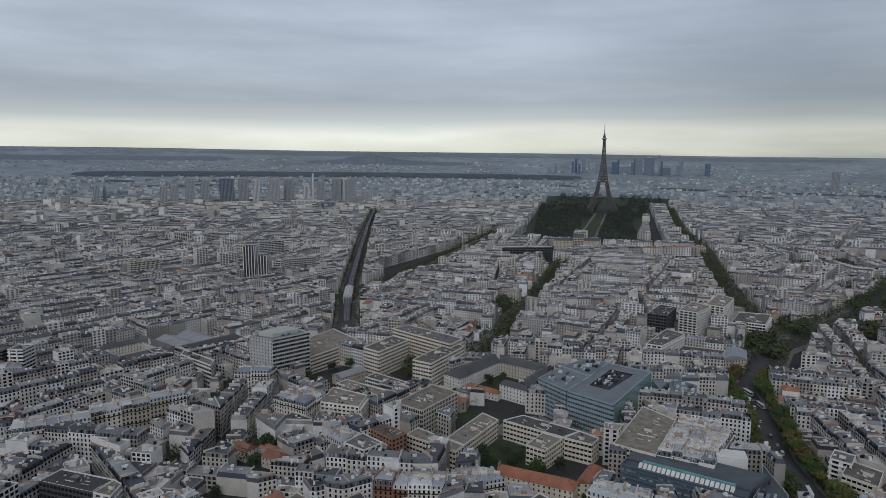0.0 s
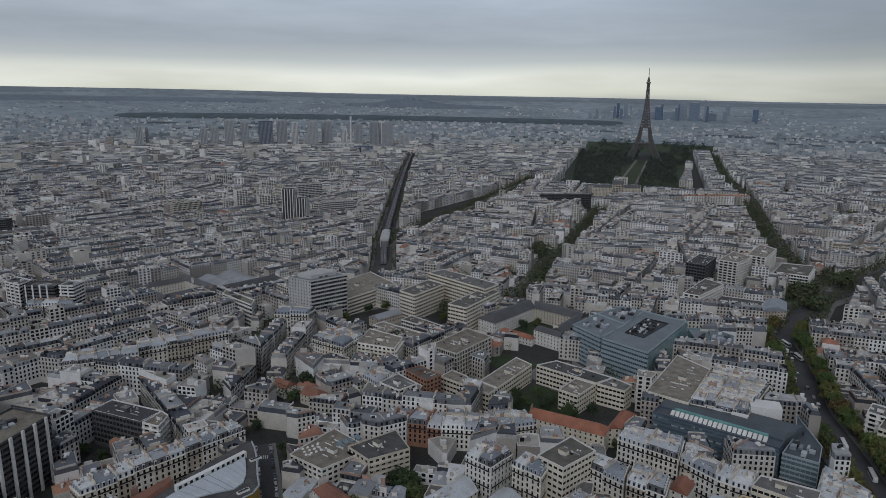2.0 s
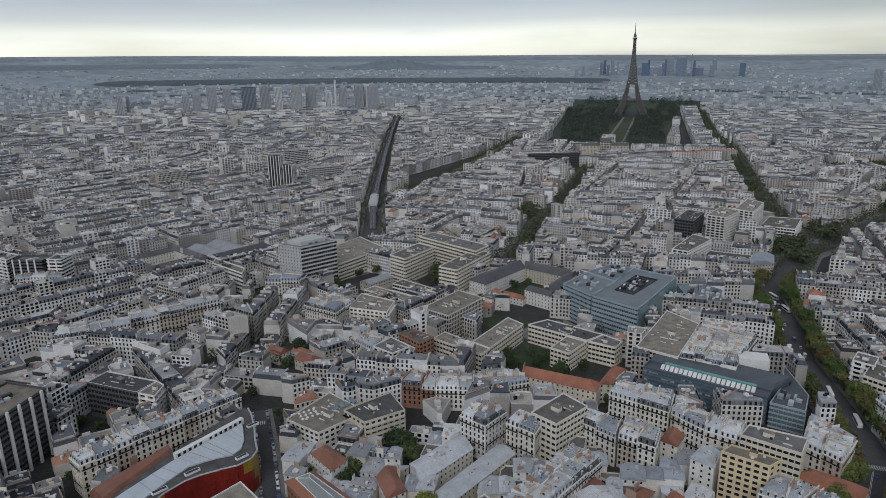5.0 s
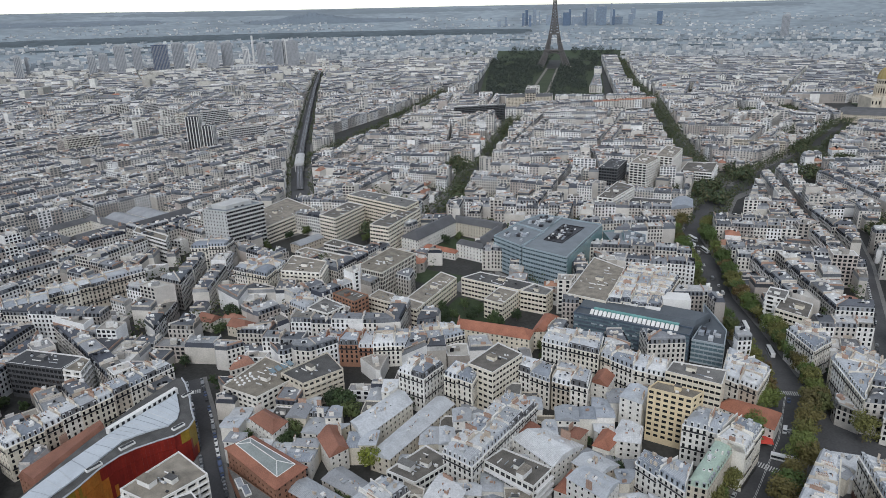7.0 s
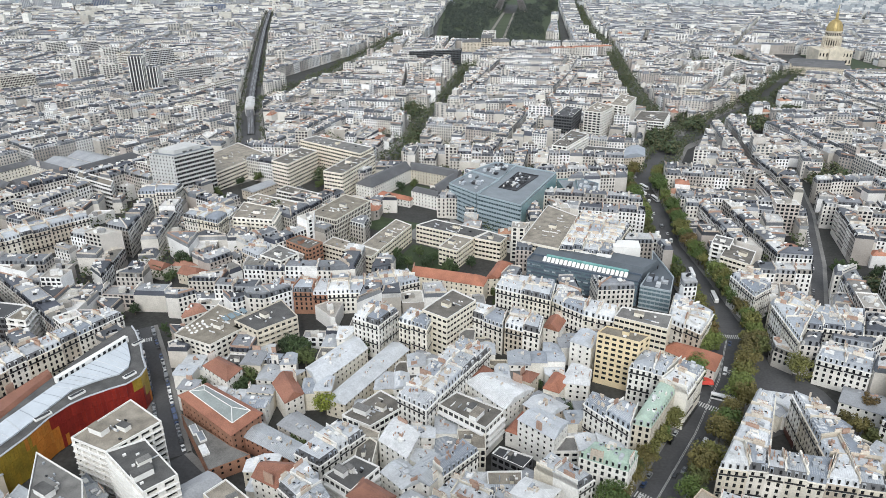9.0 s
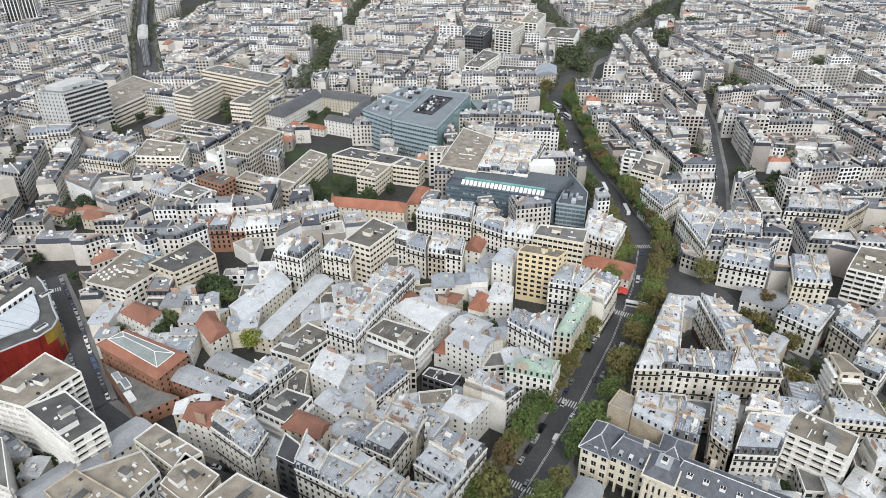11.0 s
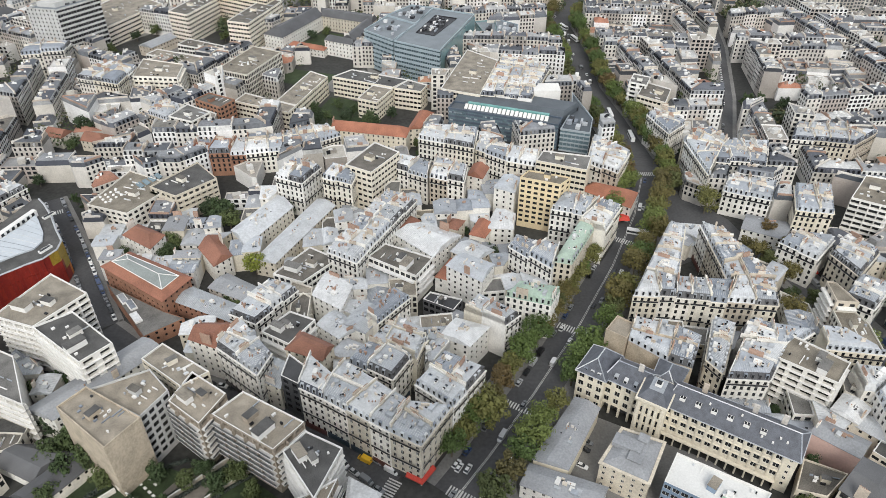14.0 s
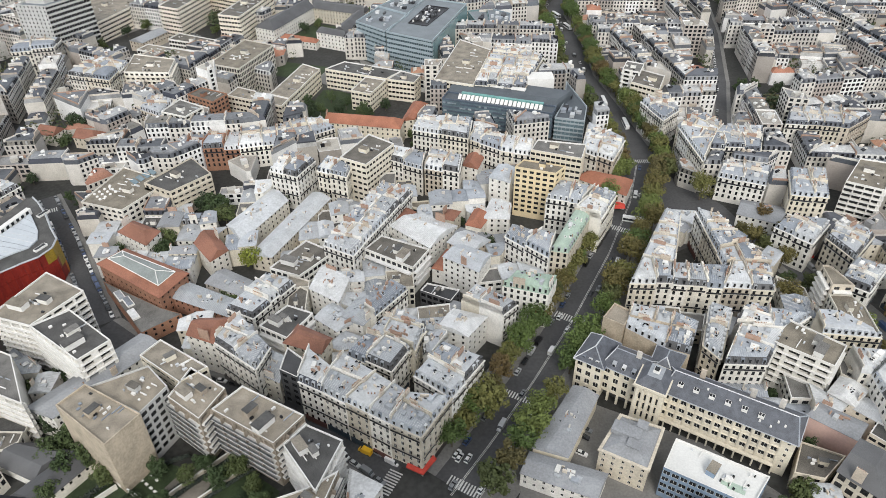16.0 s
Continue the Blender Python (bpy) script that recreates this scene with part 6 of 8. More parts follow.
def domed_church(x, y):
    ob = thing("domed_church", "pale stone church with a gilded ribbed dome and lantern", "church", (x, y, zg(x, y)))
    base, drum, dome, lantern = Acc(), Acc(), Acc(), Acc()
    st = WALL["stone"]
    base.box((0, 0), (1, 0), 30, 30, -2, 27, st)
    base.box((0, -31), (1, 0), 13, 3, -2, 30, st)
    base.shell([[(-13, -34, 30), (13, -34, 30), (13, -28, 30), (-13, -28, 30)], [(0, -34, 36), (0.1, -34, 36), (0.1, -28, 36), (0, -28, 36)]], st)
    for k in range(10):
        for lev in (4, 16):
            base.face([(-27 + k * 6 - 1.2, -30.05, lev), (-27 + k * 6 + 1.2, -30.05, lev), (-27 + k * 6 + 1.2, -30.05, lev + 6), (-27 + k * 6 - 1.2, -30.05, lev + 6)], M_GLASS)

    def ring(r, h, n=32):
        return [(r * math.cos(2 * math.pi * k / n), r * math.sin(2 * math.pi * k / n), h) for k in range(n)]

    drum.shell([ring(17.5, 27), ring(17.5, 30), ring(14.5, 30), ring(14.5, 47), ring(16, 47), ring(16, 49), ring(14, 49), ring(14, 58), ring(15, 58), ring(15, 59.5)], st)
    for k in range(24):
        a = 2 * math.pi * k / 24
        bar(drum, (16.3 * math.cos(a), 16.3 * math.sin(a), 30), (16.3 * math.cos(a), 16.3 * math.sin(a), 47), 0.7, st)
        a += math.pi / 24
        t = (-math.sin(a), math.cos(a))
        for r, h0, h1 in ((14.6, 34, 43), (14.1, 51, 56.5)):
            q = (r * math.cos(a), r * math.sin(a))
            drum.face([(q[0] - t[0], q[1] - t[1], h0), (q[0] + t[0], q[1] + t[1], h0), (q[0] + t[0], q[1] + t[1], h1), (q[0] - t[0], q[1] - t[1], h1)], M_GLASS)
    dome.shell([ring(13.6 * math.cos(t), 59.5 + 20 * math.sin(t)) for t in [k * 0.16 for k in range(9)]], M_GOLD)
    for k in range(12):
        a = 2 * math.pi * k / 12
        for t in range(8):
            f = lambda q: (13.9 * math.cos(q * 0.16) * math.cos(a), 13.9 * math.cos(q * 0.16) * math.sin(a), 59.6 + 20.2 * math.sin(q * 0.16))
            bar(dome, f(t), f(t + 1), 0.5, M_GOLD)
    lantern.shell([ring(4, 78, 12), ring(4, 80, 12), ring(2.6, 80, 12), ring(2.6, 89, 12), ring(3.2, 89, 12), ring(1.5, 93, 12), ring(0.4, 106, 12), ring(0.1, 107, 12)], M_GOLD)
    part("nave", base, ob)
    part("drum", drum, ob)
    part("dome", dome, ob, "gilded dome")
    part("lantern", lantern, ob)
    return ob


domed_church(560, 1440)



# the curved red and amber building with a wave-shaped white roof
def curved_red_building():
    ob = thing("curved_red_building", "curved red and amber slatted building with pale wave roof", "building")
    front = [(-199, 178), (-197, 190), (-195, 200), (-194, 212), (-191, 222), (-187, 228), (-181, 234), (-175, 239), (-172, 246), (-173, 253), (-179, 261), (-187, 273), (-195, 283), (-200, 288)]
    rear = [(-203, 288), (-209, 262), (-211, 246), (-213, 228), (-214, 208), (-215, 190), (-214, 178)]
    h = 18
    body = Acc()
    outline = front + rear
    body.shell([up_to(outline, -0.5), up_to(outline, h)], WALL["dark"], cap=False)
    part("body", body, ob)
    top = Acc()
    k = len(front)
    for i in range(k - 1):
        a, b = front[i], front[i + 1]
        j0, j1 = i * (len(rear) - 1) / (k - 1), (i + 1) * (len(rear) - 1) / (k - 1)

        def back(j):
            j = len(rear) - 1 - j
            q, r = rear[int(j)], rear[min(int(j) + 1, len(rear) - 1)]
            t = j - int(j)
            return q[0] + (r[0] - q[0]) * t, q[1] + (r[1] - q[1]) * t

        top.face([(*a, h), (*b, h), (*back(j1), h), (*back(j0), h)], M_GRAVEL)
    part("roof_deck", top, ob, "grey gravel roof deck")
    wave = Acc()
    pale = material("pale_blue_grey_membrane", ((0.50, 0.54, 0.58), (0.52, 0.56, 0.60)), rough=0.5, stain=0.12)
    edge = [(-206, 181), (-202, 193), (-200, 203), (-198, 219), (-196, 232), (-192, 237), (-187, 242), (-182, 246), (-181, 252), (-184, 259), (-191, 269)]
    ridge = [(-213, 181), (-212, 194), (-210, 208), (-207.5, 221), (-205.5, 232), (-204, 238), (-202, 244), (-200, 251), (-198, 257), (-195, 264), (-193.5, 272)]
    wave.shell([[(*q, h + 0.1) for q in edge], [(*q, h + 0.8) for q in edge], [((q[0] * 2 + r[0]) / 3, (q[1] * 2 + r[1]) / 3, h + 1.3) for q, r in zip(edge, ridge)], [(*r, h + 1.6) for r in ridge], [(*r, h + 0.1) for r in ridge]], pale, cap=False, closed=False)
    part("wave_roof", wave, ob, "white standing-seam wave roof")
    for i, (q, r) in enumerate(zip(edge, ridge)):
        if i:
            for t in (0, 0.5):
                q1 = [edge[i - 1][c] + (q[c] - edge[i - 1][c]) * t for c in (0, 1)]
                r1 = [ridge[i - 1][c] + (r[c] - ridge[i - 1][c]) * t for c in (0, 1)]
                rib = Acc()
                bar(rib, (*q1, h + 0.9), ((q1[0] * 2 + r1[0]) / 3, (q1[1] * 2 + r1[1]) / 3, h + 1.42), 0.09, M_ZINC)
                bar(rib, ((q1[0] * 2 + r1[0]) / 3, (q1[1] * 2 + r1[1]) / 3, h + 1.42), (*r1, h + 1.68), 0.09, M_ZINC)
                part("roof_rib", rib, ob)
    # glazed slats along the curve, three tiers
    s_all = 0
    for a, b in zip(front, front[1:]):
        ln = math.dist(a, b)
        ux, uy = (b[0] - a[0]) / ln, (b[1] - a[1]) / ln
        n = int(ln / 1.5)
        for i in range(n):
            t = (i + 0.5) / n
            s_all += ln / n
            c = (a[0] + (b[0] - a[0]) * t + uy * 0.15, a[1] + (b[1] - a[1]) * t - ux * 0.15)
            for tier in range(3):
                w = s_all + tier * 2 + rng.uniform(-2, 2)
                m = M_AMBER if w < 28 else M_ORANGE if w < 40 else M_RED if w < 84 - tier * 3 else M_ORANGE if tier == 0 or w > 112 else M_AMBER
                slat = Acc()
                slat.box(c, (ux, uy), ln / n / 2 - 0.02, 0.12, 0.4 + tier * 5.9, 6.2 + tier * 5.9, m)
                part("glazed_slat", slat, ob)
    rim = Acc()
    for a, b in zip(front, front[1:]):
        bar(rim, (*a, h + 0.35), (*b, h + 0.35), 0.35, M_ZINC)
    part("rim", rim, ob)
    for x, y, w, d in ((-177, 246, 3, 1.0), (-188, 273, 3, 1.0), (-192, 229, 3.5, 1.1), (-197, 213, 3.5, 1.1)):
        light = Acc()
        light.box((x, y), (0.45, 0.89), w, d, h, h + 0.9, M_CAP)
        light.box((x, y), (0.45, 0.89), w - 0.4, d - 0.3, h + 0.9, h + 1.0, M_GLASS)
        part("roof_light", light, ob)
    strip_w = Acc()
    side = [(-206.5, 236), (-201, 253), (-194.5, 274)]
    for a, b in zip(side, side[1:]):
        ln = math.dist(a, b)
        u = ((b[0] - a[0]) / ln, (b[1] - a[1]) / ln)
        c = ((a[0] + b[0]) / 2, (a[1] + b[1]) / 2)
        strip_w.box(c, u, ln / 2, 1.2, h - 1, h + 3.2, M_CAP)
        for k in range(int(ln / 3)):
            q = (a[0] + u[0] * (k * 3 + 1.5) + 1.22 * u[1], a[1] + u[1] * (k * 3 + 1.5) - 1.22 * u[0])
            strip_w.box(q, u, 0.8, 0.03, h + 1.2, h + 2.8, M_GLASS)
    part("clerestory", strip_w, ob, "white clerestory with square windows")


M_ORANGE = material("orange_glazed_slats", ((0.48, 0.17, 0.03), (0.50, 0.20, 0.04)), rough=0.35, stain=0.3)
curved_red_building()
q = ccw(((-234, 211), (-216, 203), (-213, 243), (-225, 252)))
make_building("T", 11, "brick", q, ["street"] * 4)


# the brick hall with a tile-rimmed hipped roof
def brick_hall():
    ob = thing("brick_hall", "red brick hall with orange tile rim and grey hipped roof", "building")
    p = ccw(((-151, 241), (-117, 218), (-110, 233), (-143, 251)))
    wall, glass = Acc(), Acc()
    for i in range(4):
        facade(wall, glass, p[i], p[(i + 1) % 4], -0.5, 13, "small", WALL["brick"])
    part("wall", wall, ob)
    part("windows", glass, ob, kind="stuff")
    rim, hip, gutter = Acc(), Acc(), Acc()
    o, mid = inset(p, [-0.8] * 4), inset(p, [3.0] * 4)
    rim.shell([up_to(o, 12.8), up_to(o, 13.1), up_to(mid, 15.2)], M_TILE, cap=False)
    d = [7.0] * 4
    ends = [((mid[i][0] + mid[(i + 1) % 4][0]) / 2, (mid[i][1] + mid[(i + 1) % 4][1]) / 2) for i in range(4)]
    short = min((0, 1), key=lambda i: math.dist(mid[i], mid[i + 1]))
    e0, e1 = ends[short], ends[short + 2]
    r0, r1 = [tuple(e0[c] + (e1[c] - e0[c]) * t for c in (0, 1)) + (17.2,) for t in (0.2, 0.8)]
    lead = material("dull_green_grey_sheet", ((0.26, 0.29, 0.28), (0.27, 0.30, 0.29)), rough=0.5)
    q = [(*mid[(short + i) % 4], 15.2) for i in range(4)]
    hip.face([q[0], q[1], r0], lead)
    hip.face([q[1], q[2], r1, r0], lead)
    hip.face([q[2], q[3], r1], lead)
    hip.face([q[3], q[0], r0, r1], lead)
    for a, b in ((q[0], r0), (q[1], r0), (q[2], r1), (q[3], r1), (r0, r1)):
        bar(gutter, a, b, 0.14, M_CAP)
    part("tile_rim", rim, ob)
    part("hipped_roof", hip, ob)
    for i in range(4):
        bar(gutter, (*mid[i], 15.3), (*mid[(i + 1) % 4], 15.3), 0.16, M_CAP)
    part("gutter", gutter, ob)
    low = ccw(((-149, 236), (-121, 203), (-108, 214), (-118, 218)))
    annex, skin = Acc(), Acc()
    for i in range(4):
        facade(annex, skin, low[i], low[(i + 1) % 4], -0.5, 7, "small", WALL["brick"])
    annex.face(up_to(low, 6.6), M_GRAVEL)
    ann = part("annex", annex, ob, "low brick annex with glazed roof lights")
    part("facade_glazing", skin, ann, kind="stuff")
    for x, y in ((-138, 226), (-133, 222), (-128, 214)):
        light = Acc()
        light.box((x, y), (0.65, -0.76), 3.6, 1.5, 6.6, 7.4, M_CAP)
        light.box((x, y), (0.65, -0.76), 3.2, 1.1, 7.4, 7.55, M_ZINC)
        part("roof_light", light, ann)


brick_hall()


# the stone school round its court
SPEC["class"] = (2.95, 3.95, 1.95, 2.55, 0.8)
M_SCHOOLSLATE = material("blue_grey_school_slate", ((0.10, 0.108, 0.128), (0.115, 0.123, 0.143)), rough=0.5, fine=5, coarse=0.5, stain=0.4, bump=0.4)


def hip_roof(ob, p, h, rise, pull, m=None):
    """A hipped slate roof over a four-cornered wing, ridge along its long side, with zinc ridge caps and gutters."""
    m = m or M_SCHOOLSLATE
    o = inset(p, [-0.7] * 4)
    k = 0 if math.dist(o[0], o[1]) > math.dist(o[1], o[2]) else 1
    q = [(*o[(k + i) % 4], h) for i in range(4)]
    mid = lambda a, b, t: tuple(a[c] + (b[c] - a[c]) * t for c in range(3))
    e0, e1 = mid(q[3], q[0], 0.5), mid(q[1], q[2], 0.5)
    r0, r1 = mid(e0, e1, pull), mid(e0, e1, 1 - pull)
    r0, r1 = (r0[0], r0[1], h + rise), (r1[0], r1[1], h + rise)
    acc = Acc()
    for f in ([q[0], q[1], r1, r0], [q[1], q[2], r1], [q[2], q[3], r0, r1], [q[3], q[0], r0]):
        acc.face(f, m)
    acc.shell([[(x, y, h - 0.35) for x, y in o], [(x, y, h) for x, y in o]], WALL["honey"], cap=False)
    acc.face([(x, y, h - 0.35) for x, y in o][::-1], WALL["honey"])
    roof = part("roof", acc, ob, "blue-grey slate hipped roof")
    for a, b in ((q[0], r0), (q[3], r0), (q[1], r1), (q[2], r1), (r0, r1), (q[0], q[1]), (q[1], q[2]), (q[2], q[3]), (q[3], q[0])):
        cap = Acc()
        bar(cap, a, b, 0.16, M_ZINC)
        part("ridge_cap", cap, roof, "zinc ridge cap or gutter")
    return q, r0, r1


def school():
    ob = thing("school_building", "honey limestone school with slate roofs, colonnade and corner tower", "school")
    honey = WALL["honey"]
    wall, glass = Acc(), Acc()
    main = [(76, 160), (112.8, 137), (120.5, 148.2), (82, 171.5)]
    h, low = 17, 4.6
    u = ((main[1][0] - main[0][0]), (main[1][1] - main[0][1]))
    ln = math.hypot(*u)
    u = (u[0] / ln, u[1] / ln)
    n = (u[1], -u[0])
    at = lambda a, b: (main[0][0] + u[0] * a + n[0] * b, main[0][1] + u[1] * a + n[1] * b)
    # three storeys of classroom windows between flat piers, then a plain end bay
    facade(wall, glass, at(0, 0), at(ln - 4, 0), low, h, "class", honey, ob, back=0.4)
    facade(wall, glass, at(ln - 4, 0), at(ln, 0), -0.5, h, "small", honey, ob)
    for i in (1, 2, 3):
        a, b = main[i], main[(i + 1) % 4]
        if i == 1:
            facade(wall, glass, a, b, -0.5, h, "small", honey, ob)
        else:
            wall.face([(*a, -0.5), (*b, -0.5), (*b, h), (*a, h)], honey)
    bays = int((ln - 4 - 0.6) / SPEC["class"][0])
    for k in range(bays + 1):
        pier = Acc()
        pier.box(at((ln - 4) * k / bays, 0.12), u, 0.22, 0.14, low, h - 0.5, honey)
        part("pier", pier, ob)
        col = Acc()
        c = at((ln - 4) * k / bays, 0.75)
        col.shell([[(c[0] + r * math.cos(j * 0.785), c[1] + r * math.sin(j * 0.785), z) for j in range(8)] for r, z in ((0.38, -0.3), (0.32, 0.2), (0.28, 3.7), (0.4, 4.0))], honey)
        part("column", col, ob)
    for z in (low + 3.95, low + 7.9):
        band = Acc()
        band.box(at((ln - 4) / 2, 0.1), u, (ln - 4) / 2, 0.2, z - 0.15, z + 0.15, honey)
        part("string_course", band, ob)
    ledge = Acc()
    ledge.box(at((ln - 4) / 2, 0.4), u, (ln - 4) / 2, 1.1, 4.0, 4.4, honey)
    part("ledge", ledge, ob, "stone ledge over the colonnade")
    wall.box(at((ln - 4) / 2, -2.4), u, (ln - 4) / 2, 0.1, -0.5, 4.2, WALL["dark"])
    q, r0, r1 = hip_roof(ob, main, h, 5.2, 0.06)
    for k in range(6):
        t = 0.1 + 0.125 * k
        a = [q[0][c] + (q[1][c] - q[0][c]) * t for c in range(3)]
        b = [r0[c] + (r1[c] - r0[c]) * t for c in range(3)]
        c = [a[e] + (b[e] - a[e]) * 0.55 for e in range(3)]
        sky_w = Acc()
        sky_w.box(c[:2], u, 0.95, 0.85, c[2] - 0.7, c[2] + 0.55, M_CAP)
        light = part("skylight", sky_w, ob, "white framed double skylight")
        panes = Acc()
        for e in (-0.45, 0.45):
            panes.box((c[0] + u[0] * e, c[1] + u[1] * e), u, 0.36, 0.68, c[2] + 0.55, c[2] + 0.6, M_GLASS)
        part("pane", panes, light)
    for t, e in ((0.72, 0.35), (0.8, 0.3), (0.85, 0.55), (0.9, 0.5), (0.3, 0.75), (0.55, 0.8)):
        a = [q[0][c] + (q[1][c] - q[0][c]) * t for c in range(3)]
        b = [r0[c] + (r1[c] - r0[c]) * t for c in range(3)]
        c = [a[w] + (b[w] - a[w]) * e for w in range(3)]
        vent = Acc()
        vent.box(c[:2], u, 0.3, 0.3, c[2] - 0.3, c[2] + 0.45, M_CAP)
        part("roof_vent", vent, ob)
    # the left wing: an end pavilion that stands forward, and a recessed middle with a tall porch
    left = [(58, 173), (70, 165), (80, 173.5), (66, 182)]
    for a, b in ((left[0], left[1]),):
        facade(wall, glass, a, b, 4.4, 16.6, "class", honey, ob, back=0.4)
        wall.box(((a[0] + b[0]) / 2 + 1.6, (a[1] + b[1]) / 2 + 2.2), (0.83, -0.55), 6.4, 0.1, -0.5, 4.4, WALL["dark"])
        for k in range(5):
            col = Acc()
            c = (a[0] + (b[0] - a[0]) * k / 4, a[1] + (b[1] - a[1]) * k / 4)
            col.box(c, (0.83, -0.55), 0.4, 0.4, -0.3, 4.5, honey)
            part("column", col, ob)
    for i in (1, 2, 3):
        a, b = left[i], left[(i + 1) % 4]
        wall.face([(*a, -0.5), (*b, -0.5), (*b, 16.6), (*a, 16.6)], honey)
    hip_roof(ob, left, 16.6, 4.6, 0.12)
    end = [(48.8, 176.5), (57.5, 171), (66, 183), (57, 188.5)]
    for i in range(4):
        facade(wall, glass, end[i], end[(i + 1) % 4], -0.5, 16.8, "class" if i == 0 else "small", honey, ob, back=0.4)
    hip_roof(ob, end, 16.8, 5.2, 0.3)
    for a, b in ((end[0], end[1]), (left[0], left[1])):
        for k in (0.25, 0.5, 0.75):
            d = Acc()
            c = (a[0] + (b[0] - a[0]) * k + 0.8, a[1] + (b[1] - a[1]) * k + 1.1)
            d.box(c, (0.83, -0.55), 0.7, 0.9, 16.8, 18.6, M_ZINC)
            d.box((c[0] - 0.5, c[1] - 0.76), (0.83, -0.55), 0.45, 0.03, 17.1, 18.3, M_GLASS)
            part("dormer", d, ob, "zinc dormer window")
    # the corner tower: fluted front, heavy cornice, slate pyramid with a zinc lantern
    tow = [(66.5, 161), (75, 155.6), (81, 165.5), (72.5, 171)]
    for i in range(4):
        a, b = tow[i], tow[(i + 1) % 4]
        wall.face([(*a, -0.5), (*b, -0.5), (*b, 19.5), (*a, 19.5)], honey)
    for k in range(5):
        rib = Acc()
        c = (66.5 + 8.5 * (k + 0.5) / 5 - 0.1, 161 - 5.4 * (k + 0.5) / 5 - 0.15)
        rib.box(c, (0.844, -0.536), 0.5, 0.22, 0, 18.6, honey)
        part("pilaster", rib, ob)
        if k < 4:
            slot = Acc()
            c = (66.5 + 8.5 * (k + 1) / 5, 161 - 5.4 * (k + 1) / 5)
            for z in (5, 9.3, 13.6):
                slot.box(c, (0.844, -0.536), 0.3, 0.06, z, z + 2.8, M_GLASS)
            part("stair_window", slot, ob)
    o, o2 = inset(tow, [-0.7] * 4), inset(tow, [2.6] * 4)
    cor = Acc()
    cor.shell([up_to(o, 19.2), up_to(o, 20.1)], honey)
    part("cornice", cor, ob)
    pyr = Acc()
    pyr.shell([up_to(inset(tow, [-0.2] * 4), 20.1), up_to(o2, 23.2)], M_SCHOOLSLATE, capm=M_ZINC)
    part("roof", pyr, ob, "slate pyramid with a flat zinc top")
    lan = Acc()
    c = middle(tow)
    lan.box(c, (0.844, -0.536), 1.1, 1.1, 23.2, 24.2, M_CAP)
    lan.box(c, (0.844, -0.536), 0.8, 0.8, 24.2, 24.7, M_GLASS)
    part("lantern", lan, ob, "white framed roof lantern")
    back = [(74, 170), (81, 166), (88, 176), (80, 181)]
    hip_roof(ob, back, 17.4, 4.2, 0.35)
    for i in range(4):
        a, b = back[i], back[(i + 1) % 4]
        wall.face([(*a, -0.5), (*b, -0.5), (*b, 17.4), (*a, 17.4)], honey)
    part("wall", wall, ob)
    part("facade_glazing", glass, ob, kind="stuff")
    for x, y in ((70, 172), (90, 163), (104, 154), (112, 149.5)):
        st = Acc()
        st.box((x, y), u, 0.9, 0.3, 17, 24.0, M_STACK)
        part("chimney", st, ob)


def lodge():
    """The small stone house in the school's court, under a stepped grey sheet roof."""
    ob = thing("court_house", "small stone school house with stepped grey metal roof", "building")
    p, wall, glass = [(51, 140), (65, 132), (74, 148), (61, 154)], Acc(), Acc()
    for i in range(4):
        facade(wall, glass, p[i], p[(i + 1) % 4], -0.5, 11.6, "small", WALL["stone"], ob)
    part("wall", wall, ob)
    part("facade_glazing", glass, ob, kind="stuff")
    rim = Acc()
    o = inset(p, [-0.5] * 4)
    rim.shell([up_to(o, 11.4), up_to(o, 12.0), up_to(inset(p, [0.5] * 4), 12.0), up_to(inset(p, [0.5] * 4), 11.7)], WALL["stone"], cap=False)
    part("cornice", rim, ob)
    low, mid = inset(p, [0.5] * 4), inset(p, [4.2] * 4)
    top = Acc()
    top.shell([up_to(low, 11.7), up_to(mid, 13.2)], M_LEAD)
    for c, a, b, z in (((61, 146), 4.6, 2.2, 14.3), ((64, 143.5), 2.2, 5.2, 13.9), ((66.5, 147.5), 1.6, 1.6, 14.8)):
        top.box(c, (0.87, -0.5), a, b, 12.4, z, M_LEAD)
        top.box(c, (0.87, -0.5), a + 0.15, b + 0.15, z, z + 0.15, M_LEAD)
    part("roof", top, ob, "stepped grey sheet metal roof")


school()
lodge()


